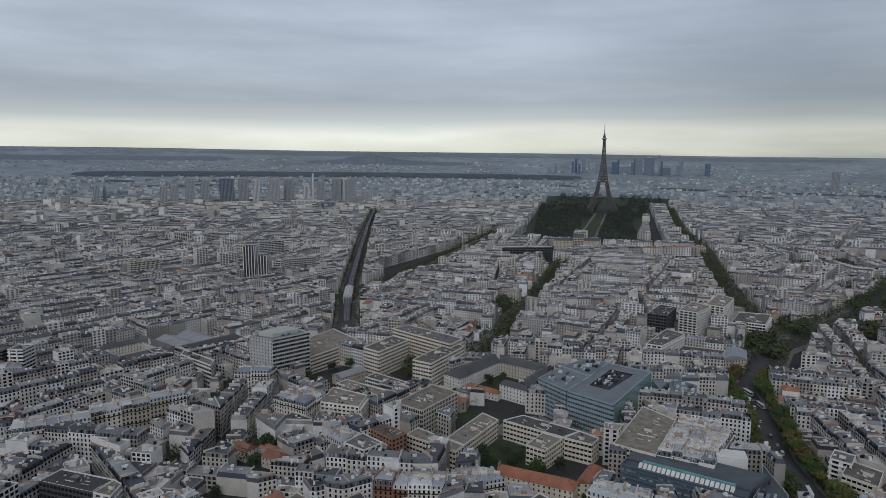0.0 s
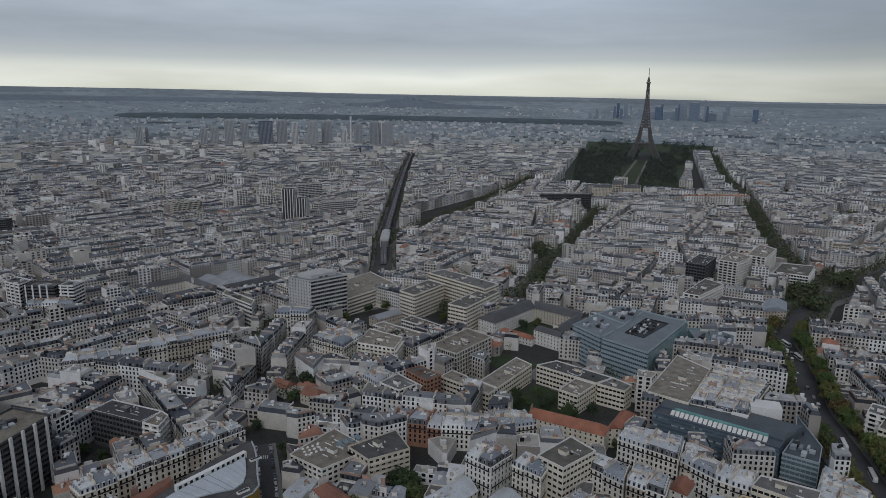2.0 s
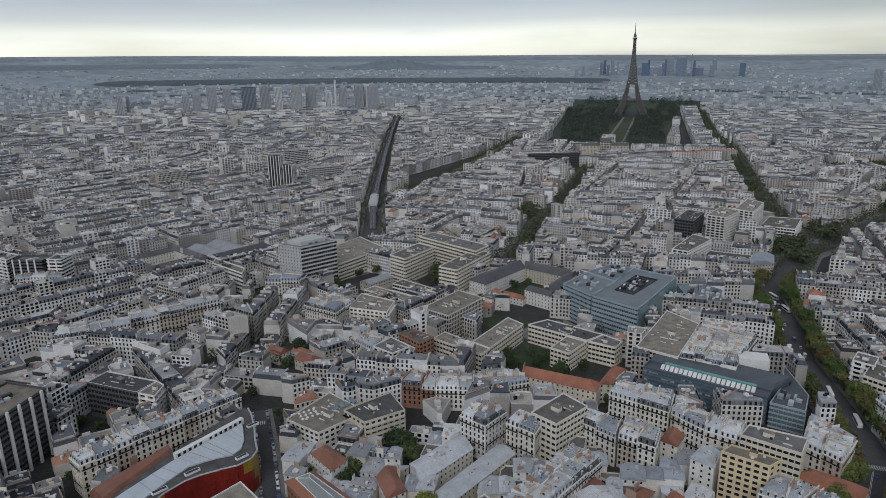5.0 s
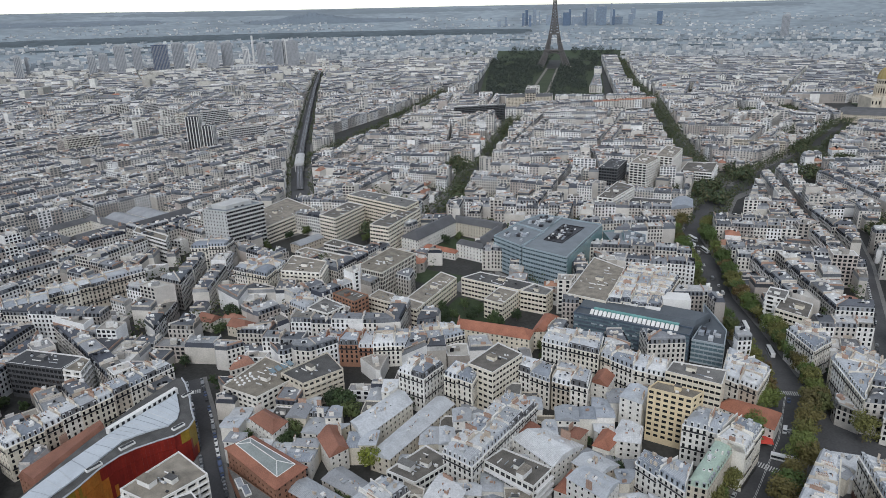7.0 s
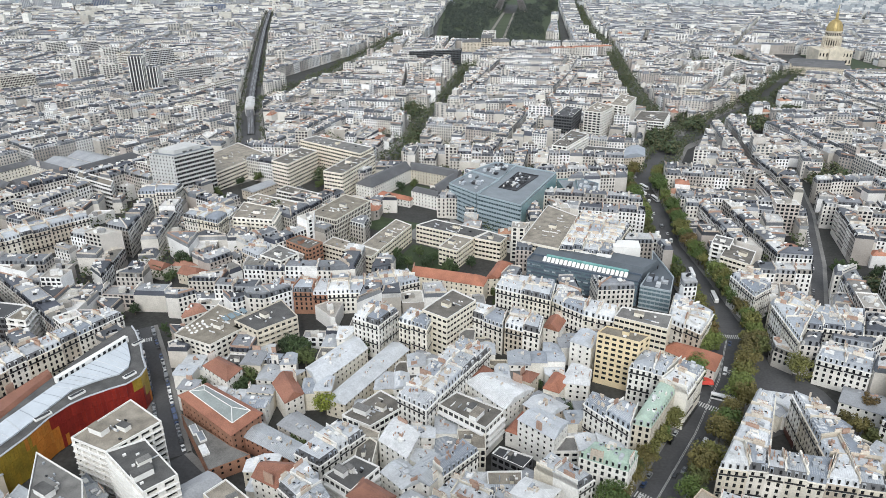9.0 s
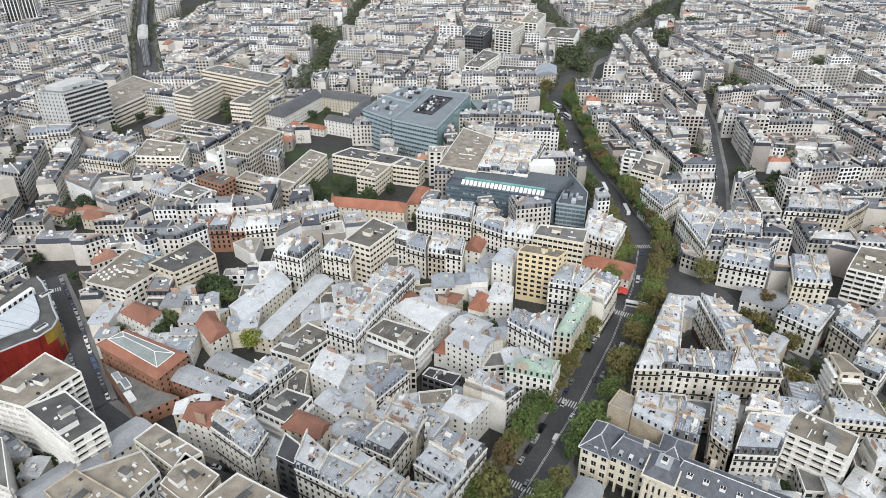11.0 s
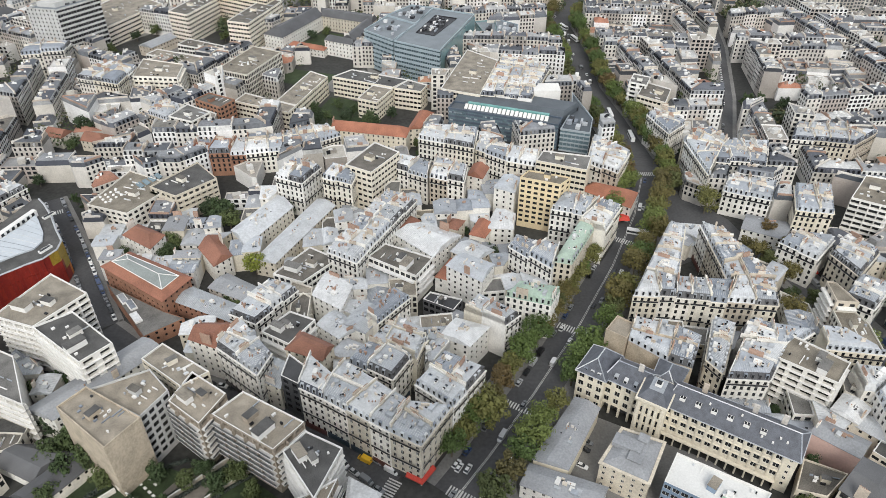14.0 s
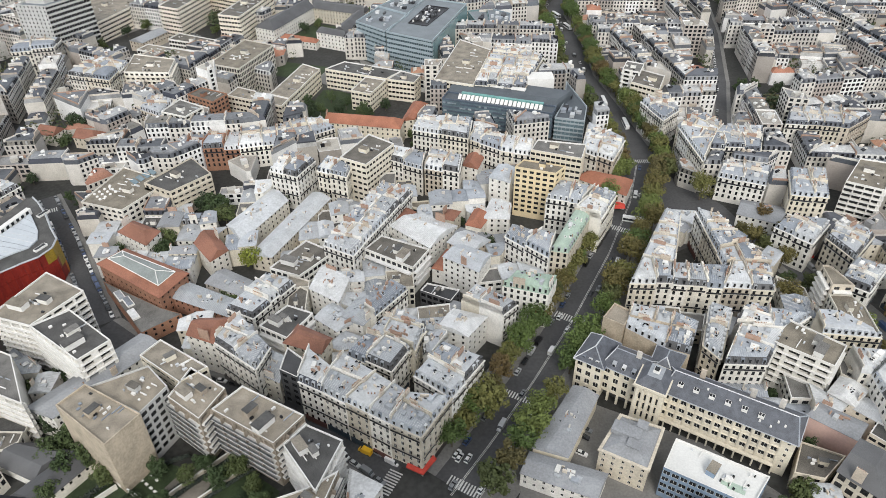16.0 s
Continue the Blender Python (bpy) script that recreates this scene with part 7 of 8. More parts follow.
def banded_block(name, label, p, h, bands, spandrel, pane, roof, units=14, tooth=1.5, solid=0.48):
    """An office block with ribbon windows: floor by floor a spandrel band and a set-back strip of panes with mullions."""
    ob = thing(name, label, "building")
    p = ccw(p)
    n = len(p)
    core = Acc()
    inner = inset(p, [0.25] * n)
    core.shell([up_to(inner, -0.5), up_to(inner, h - 0.4)], pane, capm=roof)
    part("glazing", core, ob)
    storey = h / bands
    for f in range(bands):
        band = Acc()
        z = f * storey
        band.shell([up_to(inner, z), up_to(p, z), up_to(p, z + storey * solid), up_to(inner, z + storey * solid)], spandrel, cap=False)
        part("spandrel", band, ob)
    cap = Acc()
    cap.shell([up_to(inner, h - 0.5), up_to(p, h - 0.5), up_to(p, h + 0.7), up_to(inset(p, [0.5] * n), h + 0.7), up_to(inset(p, [0.5] * n), h - 0.39)], spandrel, cap=False)
    part("parapet", cap, ob)
    mull = Acc()
    for i in range(n):
        a, b = p[i], p[(i + 1) % n]
        ln = math.dist(a, b)
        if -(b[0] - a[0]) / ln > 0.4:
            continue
        ux, uy = (b[0] - a[0]) / ln, (b[1] - a[1]) / ln
        for k in range(1, int(ln / tooth)):
            mull.box((a[0] + ux * k * tooth - uy * 0.12, a[1] + uy * k * tooth + ux * 0.12), (ux, uy), 0.06, 0.12, 0, h - 0.5, spandrel)
    part("mullions", mull, ob, kind="stuff")
    c = middle(p)
    for k in range(units):
        e = rng.uniform(0.1, 0.72)
        i = rng.randrange(n)
        t = rng.random()
        q = (p[i][0] * t + p[i - 1][0] * (1 - t), p[i][1] * t + p[i - 1][1] * (1 - t))
        q = (c[0] + (q[0] - c[0]) * e, c[1] + (q[1] - c[1]) * e)
        unit = Acc()
        unit.box(q, (0.3, 0.95), rng.uniform(0.8, 2.6), rng.uniform(0.6, 1.6), h - 0.4, h + rng.uniform(0.6, 1.8), rng.choice((M_ZINC, M_IRON, M_ZINC, WALL["dark"])))
        part("roof_unit", unit, ob)
    return ob


M_TEAL = material("grey_blue_panels", ((0.25, 0.305, 0.34), (0.27, 0.325, 0.36)), rough=0.35, stain=0.12)
M_ROOFGREY = material("grey_roof_membrane", ((0.19, 0.215, 0.235), (0.22, 0.245, 0.265)), rough=0.7, stain=0.2)
M_WHITESTRIP = material("white_metal_bands", ((0.36, 0.41, 0.44), (0.38, 0.43, 0.46)), rough=0.4, stain=0.1)
M_TEALGLASS = material("teal_curtain_glass", ((0.17, 0.27, 0.28), (0.18, 0.28, 0.29)), rough=0.2, stain=0.15, bump=0, spec=0.7)
M_HOSPGLASS = material("dark_teal_glass", ((0.045, 0.07, 0.085), (0.06, 0.09, 0.105)), rough=0.25, stain=0.2, bump=0, spec=0.4)
M_HOSPBAND = material("pale_grey_blue_panels", ((0.31, 0.375, 0.41), (0.33, 0.395, 0.43)), rough=0.4, stain=0.14)
GB = "large grey-blue glass hospital block with ribbon windows"
front = banded_block("glass_hospital", GB, ((-37, 489), (-4, 469), (23, 550), (-10, 566)), 27, 8, M_HOSPBAND, M_HOSPGLASS, M_ROOFGREY, 0, solid=0.56)
acc = Acc()
a, b = (-3.6, 470), (23.2, 549.5)
ln = math.dist(a, b)
u = ((b[0] - a[0]) / ln, (b[1] - a[1]) / ln)
acc.box(((a[0] + b[0]) / 2 + u[1] * 0.3, (a[1] + b[1]) / 2 - u[0] * 0.3), u, ln / 2 - 0.5, 0.12, 0, 26, M_TEALGLASS)
part("curtain_wall", acc, front, "teal glass curtain wall")
acc = Acc()
court = ccw(((-22, 508), (-8, 501), (9, 541), (-8, 549)))
acc.shell([up_to(court, 26.65), up_to(court, 27.2), up_to(inset(court, [0.4] * 4), 27.2), up_to(inset(court, [0.4] * 4), 26.66)], M_IRON)
part("plant_deck", acc, front, "dark sunken plant deck on the roof")
for k in range(46):
    t, v = rng.uniform(0.08, 0.92), rng.uniform(0.08, 0.92)
    q = (-22 + 14 * t + 15.5 * v, 508 - 7 * t + 40.5 * v)
    acc = Acc()
    acc.box(q, (0.33, 0.94), rng.uniform(0.5, 1.8), rng.uniform(0.4, 1.0), 26.7, 27 + rng.uniform(0.5, 1.6), rng.choice((M_ZINC, M_IRON, M_CAP, WALL["dark"])))
    part("plant_unit", acc, front)
banded_block("glass_hospital", GB, ((-61, 512), (-38, 490), (-22, 526), (-46, 546)), 27, 8, M_HOSPBAND, M_HOSPGLASS, M_ROOFGREY, 12, solid=0.56)
banded_block("glass_hospital", GB, ((-46.5, 547), (-22.5, 527), (-10, 567), (-28, 574)), 27, 8, M_HOSPBAND, M_HOSPGLASS, M_ROOFGREY, 22, solid=0.56)
banded_block("glass_wing", "lower green-glazed wing between hospital blocks", ((24, 560), (31, 529), (40, 528), (40, 565)), 18, 5, M_TEALGLASS, M_TEALGLASS, M_ROOFGREY, 4)
banded_block("glass_wing", "grey ribbon-windowed office wing", ((40.5, 528), (55, 526), (58, 550), (40.5, 565)), 19, 5, M_TEAL, M_BLUEGLASS, M_ROOFGREY, 8)
M_BLUEBAND = material("dark_blue_panels", ((0.09, 0.115, 0.15), (0.11, 0.135, 0.17)), rough=0.35)
M_DARKROOF = material("dark_grey_roof_sheet", ((0.085, 0.10, 0.115), (0.10, 0.115, 0.13)), rough=0.5, stain=0.2)
office = lambda a, b: (2 + 0.942 * a + 0.336 * b, 400 - 0.336 * a + 0.942 * b)  # along its front, and back from it
dark = banded_block("long_dark_office", "long dark blue-grey office with roof lights", [office(*q) for q in ((0, 0), (70, 0), (70, 11), (0, 11))], 16, 6, M_BLUEBAND, M_BLUEGLASS, M_DARKROOF, 0, 2.4)
for k in range(72):
    acc = Acc()
    f, t = rng.randrange(6), rng.uniform(0.01, 0.98)
    acc.box(office(70 * t, -0.1), (0.942, -0.336), rng.uniform(0.6, 1.6), 0.06, f * 2.67 + 0.2, f * 2.67 + 1.2, rng.choice((M_WHITESTRIP, M_TEAL, M_BLUEGLASS)))
    part("facade_panel", acc, dark)
acc = Acc()
acc.shell([up_to([office(*q) for q in ((0, 11.3), (70, 11.3), (76, 31), (8, 31))], -0.5), up_to([office(*q) for q in ((0, 11.3), (70, 11.3), (76, 31), (8, 31))], 16.5), up_to([office(*q) for q in ((1, 16), (70, 16), (75, 30), (9, 30))], 19)], M_DARKROOF)
part("rear_roof", acc, dark, "dark sheet metal rear roof")
banded_block("glazed_pavilion", "faceted glass and metal end pavilion", ((69, 375.5), (86, 370), (91, 390), (84, 429), (79, 400)), 14, 5, M_WHITESTRIP, M_BLUEGLASS, M_DARKROOF, 9, 2.4, solid=0.34)
white_box = thing("rooftop_screen", "white louvred rooftop plant screen", "plant screen")
acc = Acc()
acc.box((65, 419), (1, 0), 8.5, 6, 0, 22.5, M_CAP)
part("housing", acc, white_box)
for k in range(20):
    ob = thing("roof_skylight", "white sawtooth skylight on a dark roof", "skylight", group="skylights of the dark office")
    acc = Acc()
    x = 9 + k * 2.7
    acc.shell([up_to([office(*q) for q in ((x, 4), (x + 2, 4), (x + 2, 7.6), (x, 7.6))], 15.55), up_to([office(*q) for q in ((x, 6.8), (x + 2, 6.8), (x + 2, 7.6), (x, 7.6))], 17.6)], M_CAP)
    part("glazed_hood", acc, ob)
ob = thing("turquoise_canopy", "turquoise glazed strip along a dark roof", "canopy")
acc = Acc()
acc.shell([up_to([office(*q) for q in ((10, 8.6), (62, 8.6), (62, 10.8), (10, 10.8))], z) for z in (15.55, 17.9)], material("turquoise_glass", ((0.16, 0.36, 0.34), (0.18, 0.38, 0.36)), rough=0.25))
part("strip", acc, ob)
for x0, x1 in ((18, 34), (39, 48)):
    ob = thing("white_roof_light", "long flat white roof light", "skylight")
    acc = Acc()
    acc.shell([up_to([office(*q) for q in ((x0, 20), (x1, 20), (x1, 23), (x0, 23))], z) for z in (18.9, 20.0)], M_CAP)
    part("panel", acc, ob)

tower = banded_block("glass_office_tower", "grey office tower with dark ribbon windows", ((-308, 512), (-284, 507), (-265, 538), (-293, 550)), 42, 12, WALL["glasstower"], M_GLASS, M_ROOFGREY, 14, 2.2, solid=0.42)
acc = Acc()
acc.shell([up_to(ccw(((-303, 518), (-288, 515), (-275, 536), (-292, 543))), z) for z in (41.5, 45)], WALL["glasstower"])
part("roof_storey", acc, tower)
# its end wall is plain concrete with small windows
acc, panes = Acc(), Acc()
facade(acc, panes, (-308.4, 511.6), (-283.6, 506.4), -0.5, 42.7, "small", WALL["glasstower"])
acc.shell([up_to(((-308.4, 511.6), (-283.6, 506.4), (-283.5, 507), (-308.3, 512.2)), z) for z in (42.3, 42.75)], WALL["glasstower"])
part("end_wall", acc, tower, "pale concrete end wall with small windows")
part("facade_glazing", panes, tower, kind="stuff")
banded_block("banded_office", "white office block with dark ribbon windows", ((-374, 507), (-330, 486), (-336, 500), (-380, 521)), 22, 6, M_CAP, M_GLASS, M_GRAVEL, 8, 3.0)

finned = banded_block("dark_finned_tower", "dark glazed apartment tower with white fins", ((-318, 212), (-290, 214), (-294, 250), (-320, 250)), 36, 12, WALL["dark"], M_GLASS, M_GRAVEL, 10, 2.6)
for i, (x, y, ux, uy) in enumerate(along([(-318, 211.6), (-289.6, 213.6), (-293.6, 250)], 1, 7.5, -0.4)):
    acc = Acc()
    acc.box((x, y), (ux, uy), 0.7, 0.5, 0, 37, M_CAP)
    part("white_fin", acc, finned)
for a, b in (((-552, 440), (-530, 436)), ((-527, 437), (-500, 444)), ((-497, 446), (-484, 449))):
    dark_one = a[0] == -527
    tall = banded_block("slab_tower", "dark glazed slab tower" if dark_one else "white slab tower with ribbon windows", (a, b, (b[0] - 4, b[1] + 16), (a[0] - 4, a[1] + 16)), 34 if not dark_one else 33, 11, WALL["dark"] if dark_one else M_CAP, M_GLASS, M_GRAVEL, 4, 4.0)
    for x, y, ux, uy in along([a, b], 2, 6.5, -0.3):
        acc = Acc()
        acc.box((x, y), (ux, uy), 0.6, 0.3, 0, 34.5, M_CAP)
        part("white_fin", acc, tall)

for (x, y), wide, high in (((-556, 912), 18, 56), ((-535, 918), 14, 42)):
    tall = banded_block("dark_finned_tower", "dark blue tower with white vertical fins", ((x, y), (x + wide, y + 4), (x + wide - 3, y + 20), (x - 3, y + 16)), high, 16, WALL["dark"], M_GLASS, M_GRAVEL, 3, 4.0)
    for fx, fy, ux, uy in along([(x, y), (x + wide, y + 4), (x + wide - 3, y + 20)], 1, 4.2, -0.3):
        acc = Acc()
        acc.box((fx, fy), (ux, uy), 0.5, 0.4, 0, high + 1, M_CAP)
        part("white_fin", acc, tall)

# the elevated railway on its columns, with a glazed station hall
line = STREETS[8][1]
ob = thing("elevated_railway", "steel railway viaduct on columns along an avenue", "viaduct")
M_TRACK = material("dark_trackbed", ((0.10, 0.10, 0.105), (0.11, 0.11, 0.115)), stain=0.3)
deck_pts = list(along(line, 60, 12, 0))
deck, rails = Acc(), Acc()
zs = [zg(x, y) + min(8.0, 1 + i * 0.9) for i, (x, y, _, _) in enumerate(deck_pts)]
deck.shell([[(x - uy * o * 4.2, y + ux * o * 4.2, z + dz) for (x, y, ux, uy), z in zip(deck_pts, zs)] for o, dz in ((1, -1.2), (1, 0.9), (0.93, 0.9), (0.93, 0), (-0.93, 0), (-0.93, 0.9), (-1, 0.9), (-1, -1.2))], M_TRACK, cap=False, closed=False)
part("deck", deck, ob, "concrete and steel deck")
for o in (-2.6, -1.2, 1.2, 2.6):
    rail = Acc()
    rail.shell([[(x - uy * (o + e), y + ux * (o + e), z + dz) for (x, y, ux, uy), z in zip(deck_pts, zs)] for e, dz in ((0.1, 0.02), (0.1, 0.2), (-0.1, 0.2), (-0.1, 0.02))], M_ZINC, cap=False, closed=False)
    part("rail", rail, ob)
for i, ((x, y, ux, uy), z) in enumerate(zip(deck_pts, zs)):
    if 4 < i < 90 and i % 3 == 0:
        for o in (-3, 3):
            col = Acc()
            col.box((x - uy * o, y + ux * o), (ux, uy), 0.5, 0.5, zg(x, y) - 1, z - 1.1, WALL["glasstower"])
            part("pier", col, ob)
st = thing("viaduct_station", "pale glazed railway station hall on the viaduct", "station")
acc = Acc()
(x0, y0), (x1, y1) = (-358, 842), (-381, 905)
ln = math.dist((x0, y0), (x1, y1))
u = ((x1 - x0) / ln, (y1 - y0) / ln)
c = ((x0 + x1) / 2, (y0 + y1) / 2)
acc.box(c, u, ln / 2, 5.6, zg(*c) - 1, zg(*c) + 10, WALL["glasstower"])
part("hall", acc, st)
acc = Acc()
fx = lambda a, b, z: (c[0] + u[0] * a - u[1] * b, c[1] + u[1] * a + u[0] * b, zg(*c) + z)
acc.shell([[fx(a, b, z) for a, b in ((-ln / 2, -6), (ln / 2, -6), (ln / 2, 6), (-ln / 2, 6))] if z < 12 else [fx(a, b, z) for a, b in ((-ln / 2, -2), (ln / 2, -2), (ln / 2, 2), (-ln / 2, 2))] for z in (10.0, 10.4, 12.2)], WALL["glasstower"])
part("roof", acc, st, "pale glazed roof")

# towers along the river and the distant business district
# tower tones with the haze of several kilometres mixed into the colour
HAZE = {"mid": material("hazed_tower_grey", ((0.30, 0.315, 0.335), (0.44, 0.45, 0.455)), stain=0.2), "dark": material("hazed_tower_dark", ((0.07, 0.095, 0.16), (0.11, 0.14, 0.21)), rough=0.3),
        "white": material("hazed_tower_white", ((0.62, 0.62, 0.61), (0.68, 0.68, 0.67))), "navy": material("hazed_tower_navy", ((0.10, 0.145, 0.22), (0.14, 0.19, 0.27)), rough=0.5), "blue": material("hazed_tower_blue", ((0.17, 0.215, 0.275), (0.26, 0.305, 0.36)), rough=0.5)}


# window bays lightened by the same painted haze
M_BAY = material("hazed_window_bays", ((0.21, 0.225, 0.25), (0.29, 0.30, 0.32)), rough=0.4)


def high_rise(az, d, w, h, tone, deep=18, z=None):
    """A distant tower with window bays and a roof box."""
    a = radians(az)
    x, y = d * math.sin(a), d * math.cos(a)
    z = zg(x, y) if z is None else z
    ob = thing("high_rise", {"mid": "grey", "dark": "dark blue", "white": "white", "blue": "hazy blue", "navy": "hazy dark blue"}[tone] + " high-rise tower among distant blocks", "tower", group="distant high-rise towers")
    body, top, bays = Acc(), Acc(), Acc()
    u = (math.cos(a), -math.sin(a))
    body.box((x, y), u, w / 2, deep / 2, z - 4, z + h, HAZE[tone])
    top.box((x, y), u, w * 0.3, deep * 0.3, z + h, z + h + 4, HAZE["mid"])
    q = (x - math.sin(a) * (deep / 2 + 0.1), y - math.cos(a) * (deep / 2 + 0.1))
    for k in range(int(w / 5)):
        o = -w / 2 + 2.5 + k * 5
        bays.box((q[0] + u[0] * o, q[1] + u[1] * o), u, 1.3, 0.15, z + 3, z + h - 3, M_BAY)
    part("body", body, ob)
    part("roof_box", top, ob)
    if tone not in ("blue", "navy"):
        part("facade_glazing", bays, ob, kind="stuff")


def px_az(x):
    return -20.16 + math.degrees(math.atan((x - 784) / 1221))


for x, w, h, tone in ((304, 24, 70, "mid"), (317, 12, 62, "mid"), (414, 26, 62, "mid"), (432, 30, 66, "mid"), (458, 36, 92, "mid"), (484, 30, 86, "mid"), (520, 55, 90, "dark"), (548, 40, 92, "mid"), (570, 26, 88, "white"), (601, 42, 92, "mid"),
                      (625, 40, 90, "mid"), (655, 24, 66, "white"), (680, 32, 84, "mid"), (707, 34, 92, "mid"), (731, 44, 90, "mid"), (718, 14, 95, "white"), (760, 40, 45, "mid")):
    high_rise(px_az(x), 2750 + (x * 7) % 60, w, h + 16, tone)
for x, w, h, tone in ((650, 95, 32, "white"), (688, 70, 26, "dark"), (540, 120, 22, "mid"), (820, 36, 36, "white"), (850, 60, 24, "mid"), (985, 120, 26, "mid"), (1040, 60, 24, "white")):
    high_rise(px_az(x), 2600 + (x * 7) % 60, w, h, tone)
chim = thing("power_station_chimney", "slim white chimney among the river towers", "chimney")
acc = Acc()
a = radians(px_az(667))
cx, cy = 2880 * math.sin(a), 2880 * math.cos(a)
acc.shell([[(cx + r * math.cos(k * 0.524), cy + r * math.sin(k * 0.524), -24 + z) for k in range(12)] for r, z in ((5.5, 0), (4.6, 60), (4.0, 130), (3.6, 130.5))], HAZE["white"])
part("shaft", acc, chim)
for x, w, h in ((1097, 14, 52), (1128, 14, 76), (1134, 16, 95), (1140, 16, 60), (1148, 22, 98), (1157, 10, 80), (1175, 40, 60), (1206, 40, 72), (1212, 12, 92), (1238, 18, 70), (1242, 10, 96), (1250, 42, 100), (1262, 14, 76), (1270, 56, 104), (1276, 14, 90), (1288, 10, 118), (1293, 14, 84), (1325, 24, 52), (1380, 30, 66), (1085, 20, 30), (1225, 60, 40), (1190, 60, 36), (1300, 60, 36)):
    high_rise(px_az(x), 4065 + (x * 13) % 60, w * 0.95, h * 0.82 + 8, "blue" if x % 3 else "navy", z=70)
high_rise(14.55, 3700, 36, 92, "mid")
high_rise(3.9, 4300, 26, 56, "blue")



# ---- lawns and gardens ----
def lawn(name, label, m, *p):
    """A flat piece of ground; where it is long it follows the slope in strips."""
    acc = Acc()
    p = ccw(p)
    lift = 0.07 if math.hypot(*middle(p)) < 1000 else 0.9
    if len(p) == 4 and lift > 0.5:
        k = 0 if math.dist(p[0], p[1]) > math.dist(p[1], p[2]) else 1
        q = [p[(k + i) % 4] for i in range(4)]
        rows = []
        for i in range(25):
            t = i / 24
            l, r = [[a[c] + (b[c] - a[c]) * t for c in (0, 1)] for a, b in ((q[0], q[1]), (q[3], q[2]))]
            rows.append([(*l, zg(*l) + lift), (*r, zg(*r) + lift)])
        acc.shell([[row[1] for row in rows], [row[0] for row in rows]], m, cap=False, closed=False)
    else:
        acc.shell([[(x, y, zg(x, y) - 0.3) for x, y in p], [(x, y, zg(x, y) + lift) for x, y in p]], m)
    tagged(new(name, acc.mesh(name)), label, "ground", kind="structure")


lawn("lawn", "green garden between low hospital wings", M_LAWN, (-92, 402), (-62, 388), (-46, 410), (-60, 446), (-80, 452))
lawn("lawn", "green court of an old hospital house", M_LAWN, (-122, 552), (-84, 544), (-70, 572), (-104, 588))
lawn("car_park", "grey paved hospital yard with parked cars", M_PAVE, (-56, 486), (-16, 452), (-6, 466), (-40, 488), (-60, 508))
M_SAND = material("pale_gravel_paths", ((0.19, 0.175, 0.145), (0.21, 0.19, 0.16)), fine=0.6, stain=0.25)
lawn("lawn", "shaded green garden lawn", M_LAWN, (-142, 120), (-88, 108), (-84, 142), (-112, 152), (-132, 158))
lawn("lawn", "green courtyard lawn with hedges", M_LAWN, (-82, 132), (-56, 122), (-54, 134), (-74, 148), (-83, 146))
lawn("lawn", "striped green lawn before an old courtyard house", M_LAWN, (-134, 485), (-90, 465), (-80, 492), (-112, 502), (-128, 516))
lawn("lawn", "long green lawn of a park", M_GRASS, (-112, 1620), (-78, 1620), (-82, 2560), (-108, 2560))
lawn("park_ground", "grassy park ground under tall trees", M_GRASS, (-226, 1600), (-120, 1600), (-120, 2960), (-372, 2960))
lawn("park_ground", "grassy park ground under tall trees", M_GRASS, (-70, 1600), (60, 1600), (84, 2960), (-72, 2960))
lawn("school_court", "grey asphalt school court with parked cars", M_PAVE, (22, 124), (60, 118), (112, 128), (92, 150), (54, 170), (38, 168))
lawn("car_park", "grey paved hospital car park", M_PAVE, (-222, 503), (-198, 503), (-140, 580), (-198, 606))
lawn("car_park", "grey paved court between low hospital halls", M_PAVE, (-286, 541), (-225, 508), (-172, 493), (-163, 518), (-225, 556), (-250, 604))
lawn("lawn", "green esplanade before a domed church", M_LAWN, (545, 1205), (635, 1205), (635, 1555), (545, 1555))
lawn("car_park", "grey paved hospital forecourt with parked cars", M_PAVE, (-88, 468), (-60, 443), (-42, 480), (-62, 503), (-80, 495))
lawn("gravel_walk", "pale gravel park walk", M_SAND, (-119, 1600), (-113, 1600), (-110, 2600), (-118, 2600))
lawn("gravel_walk", "pale gravel park walk", M_SAND, (-77, 1600), (-71, 1600), (-74, 2600), (-80, 2600))



def garden_wall(a, b, high=2.2):
    """A pale rendered garden wall with a coping, from a to b."""
    ob = thing("garden_wall", "pale rendered garden wall with a stone coping", "wall")
    ln = math.dist(a, b)
    u, c = ((b[0] - a[0]) / ln, (b[1] - a[1]) / ln), ((a[0] + b[0]) / 2, (a[1] + b[1]) / 2)
    acc = Acc()
    acc.box(c, u, ln / 2, 0.18, -0.2, high, WALL["cream"])
    part("wall_body", acc, ob)
    acc = Acc()
    acc.box(c, u, ln / 2 + 0.05, 0.27, high, high + 0.14, M_CAP)
    part("coping", acc, ob)


def hedge(a, b, wide, high):
    """A clipped but uneven hedge of small leaves over a dark core."""
    acc = Acc()
    ln = math.dist(a, b)
    n = max(2, int(ln / (wide * 0.9)))
    for k in range(n + 1):
        t = k / n
        leaf_cloud(acc, (a[0] + (b[0] - a[0]) * t, a[1] + (b[1] - a[1]) * t, high * 0.5), wide * 0.75, high * 0.55, 90, 0.28, M_LEAF3)
    ob = thing("hedge", "dark green garden hedge with uneven top", "hedge", group="garden hedges")
    part("foliage", acc, ob)


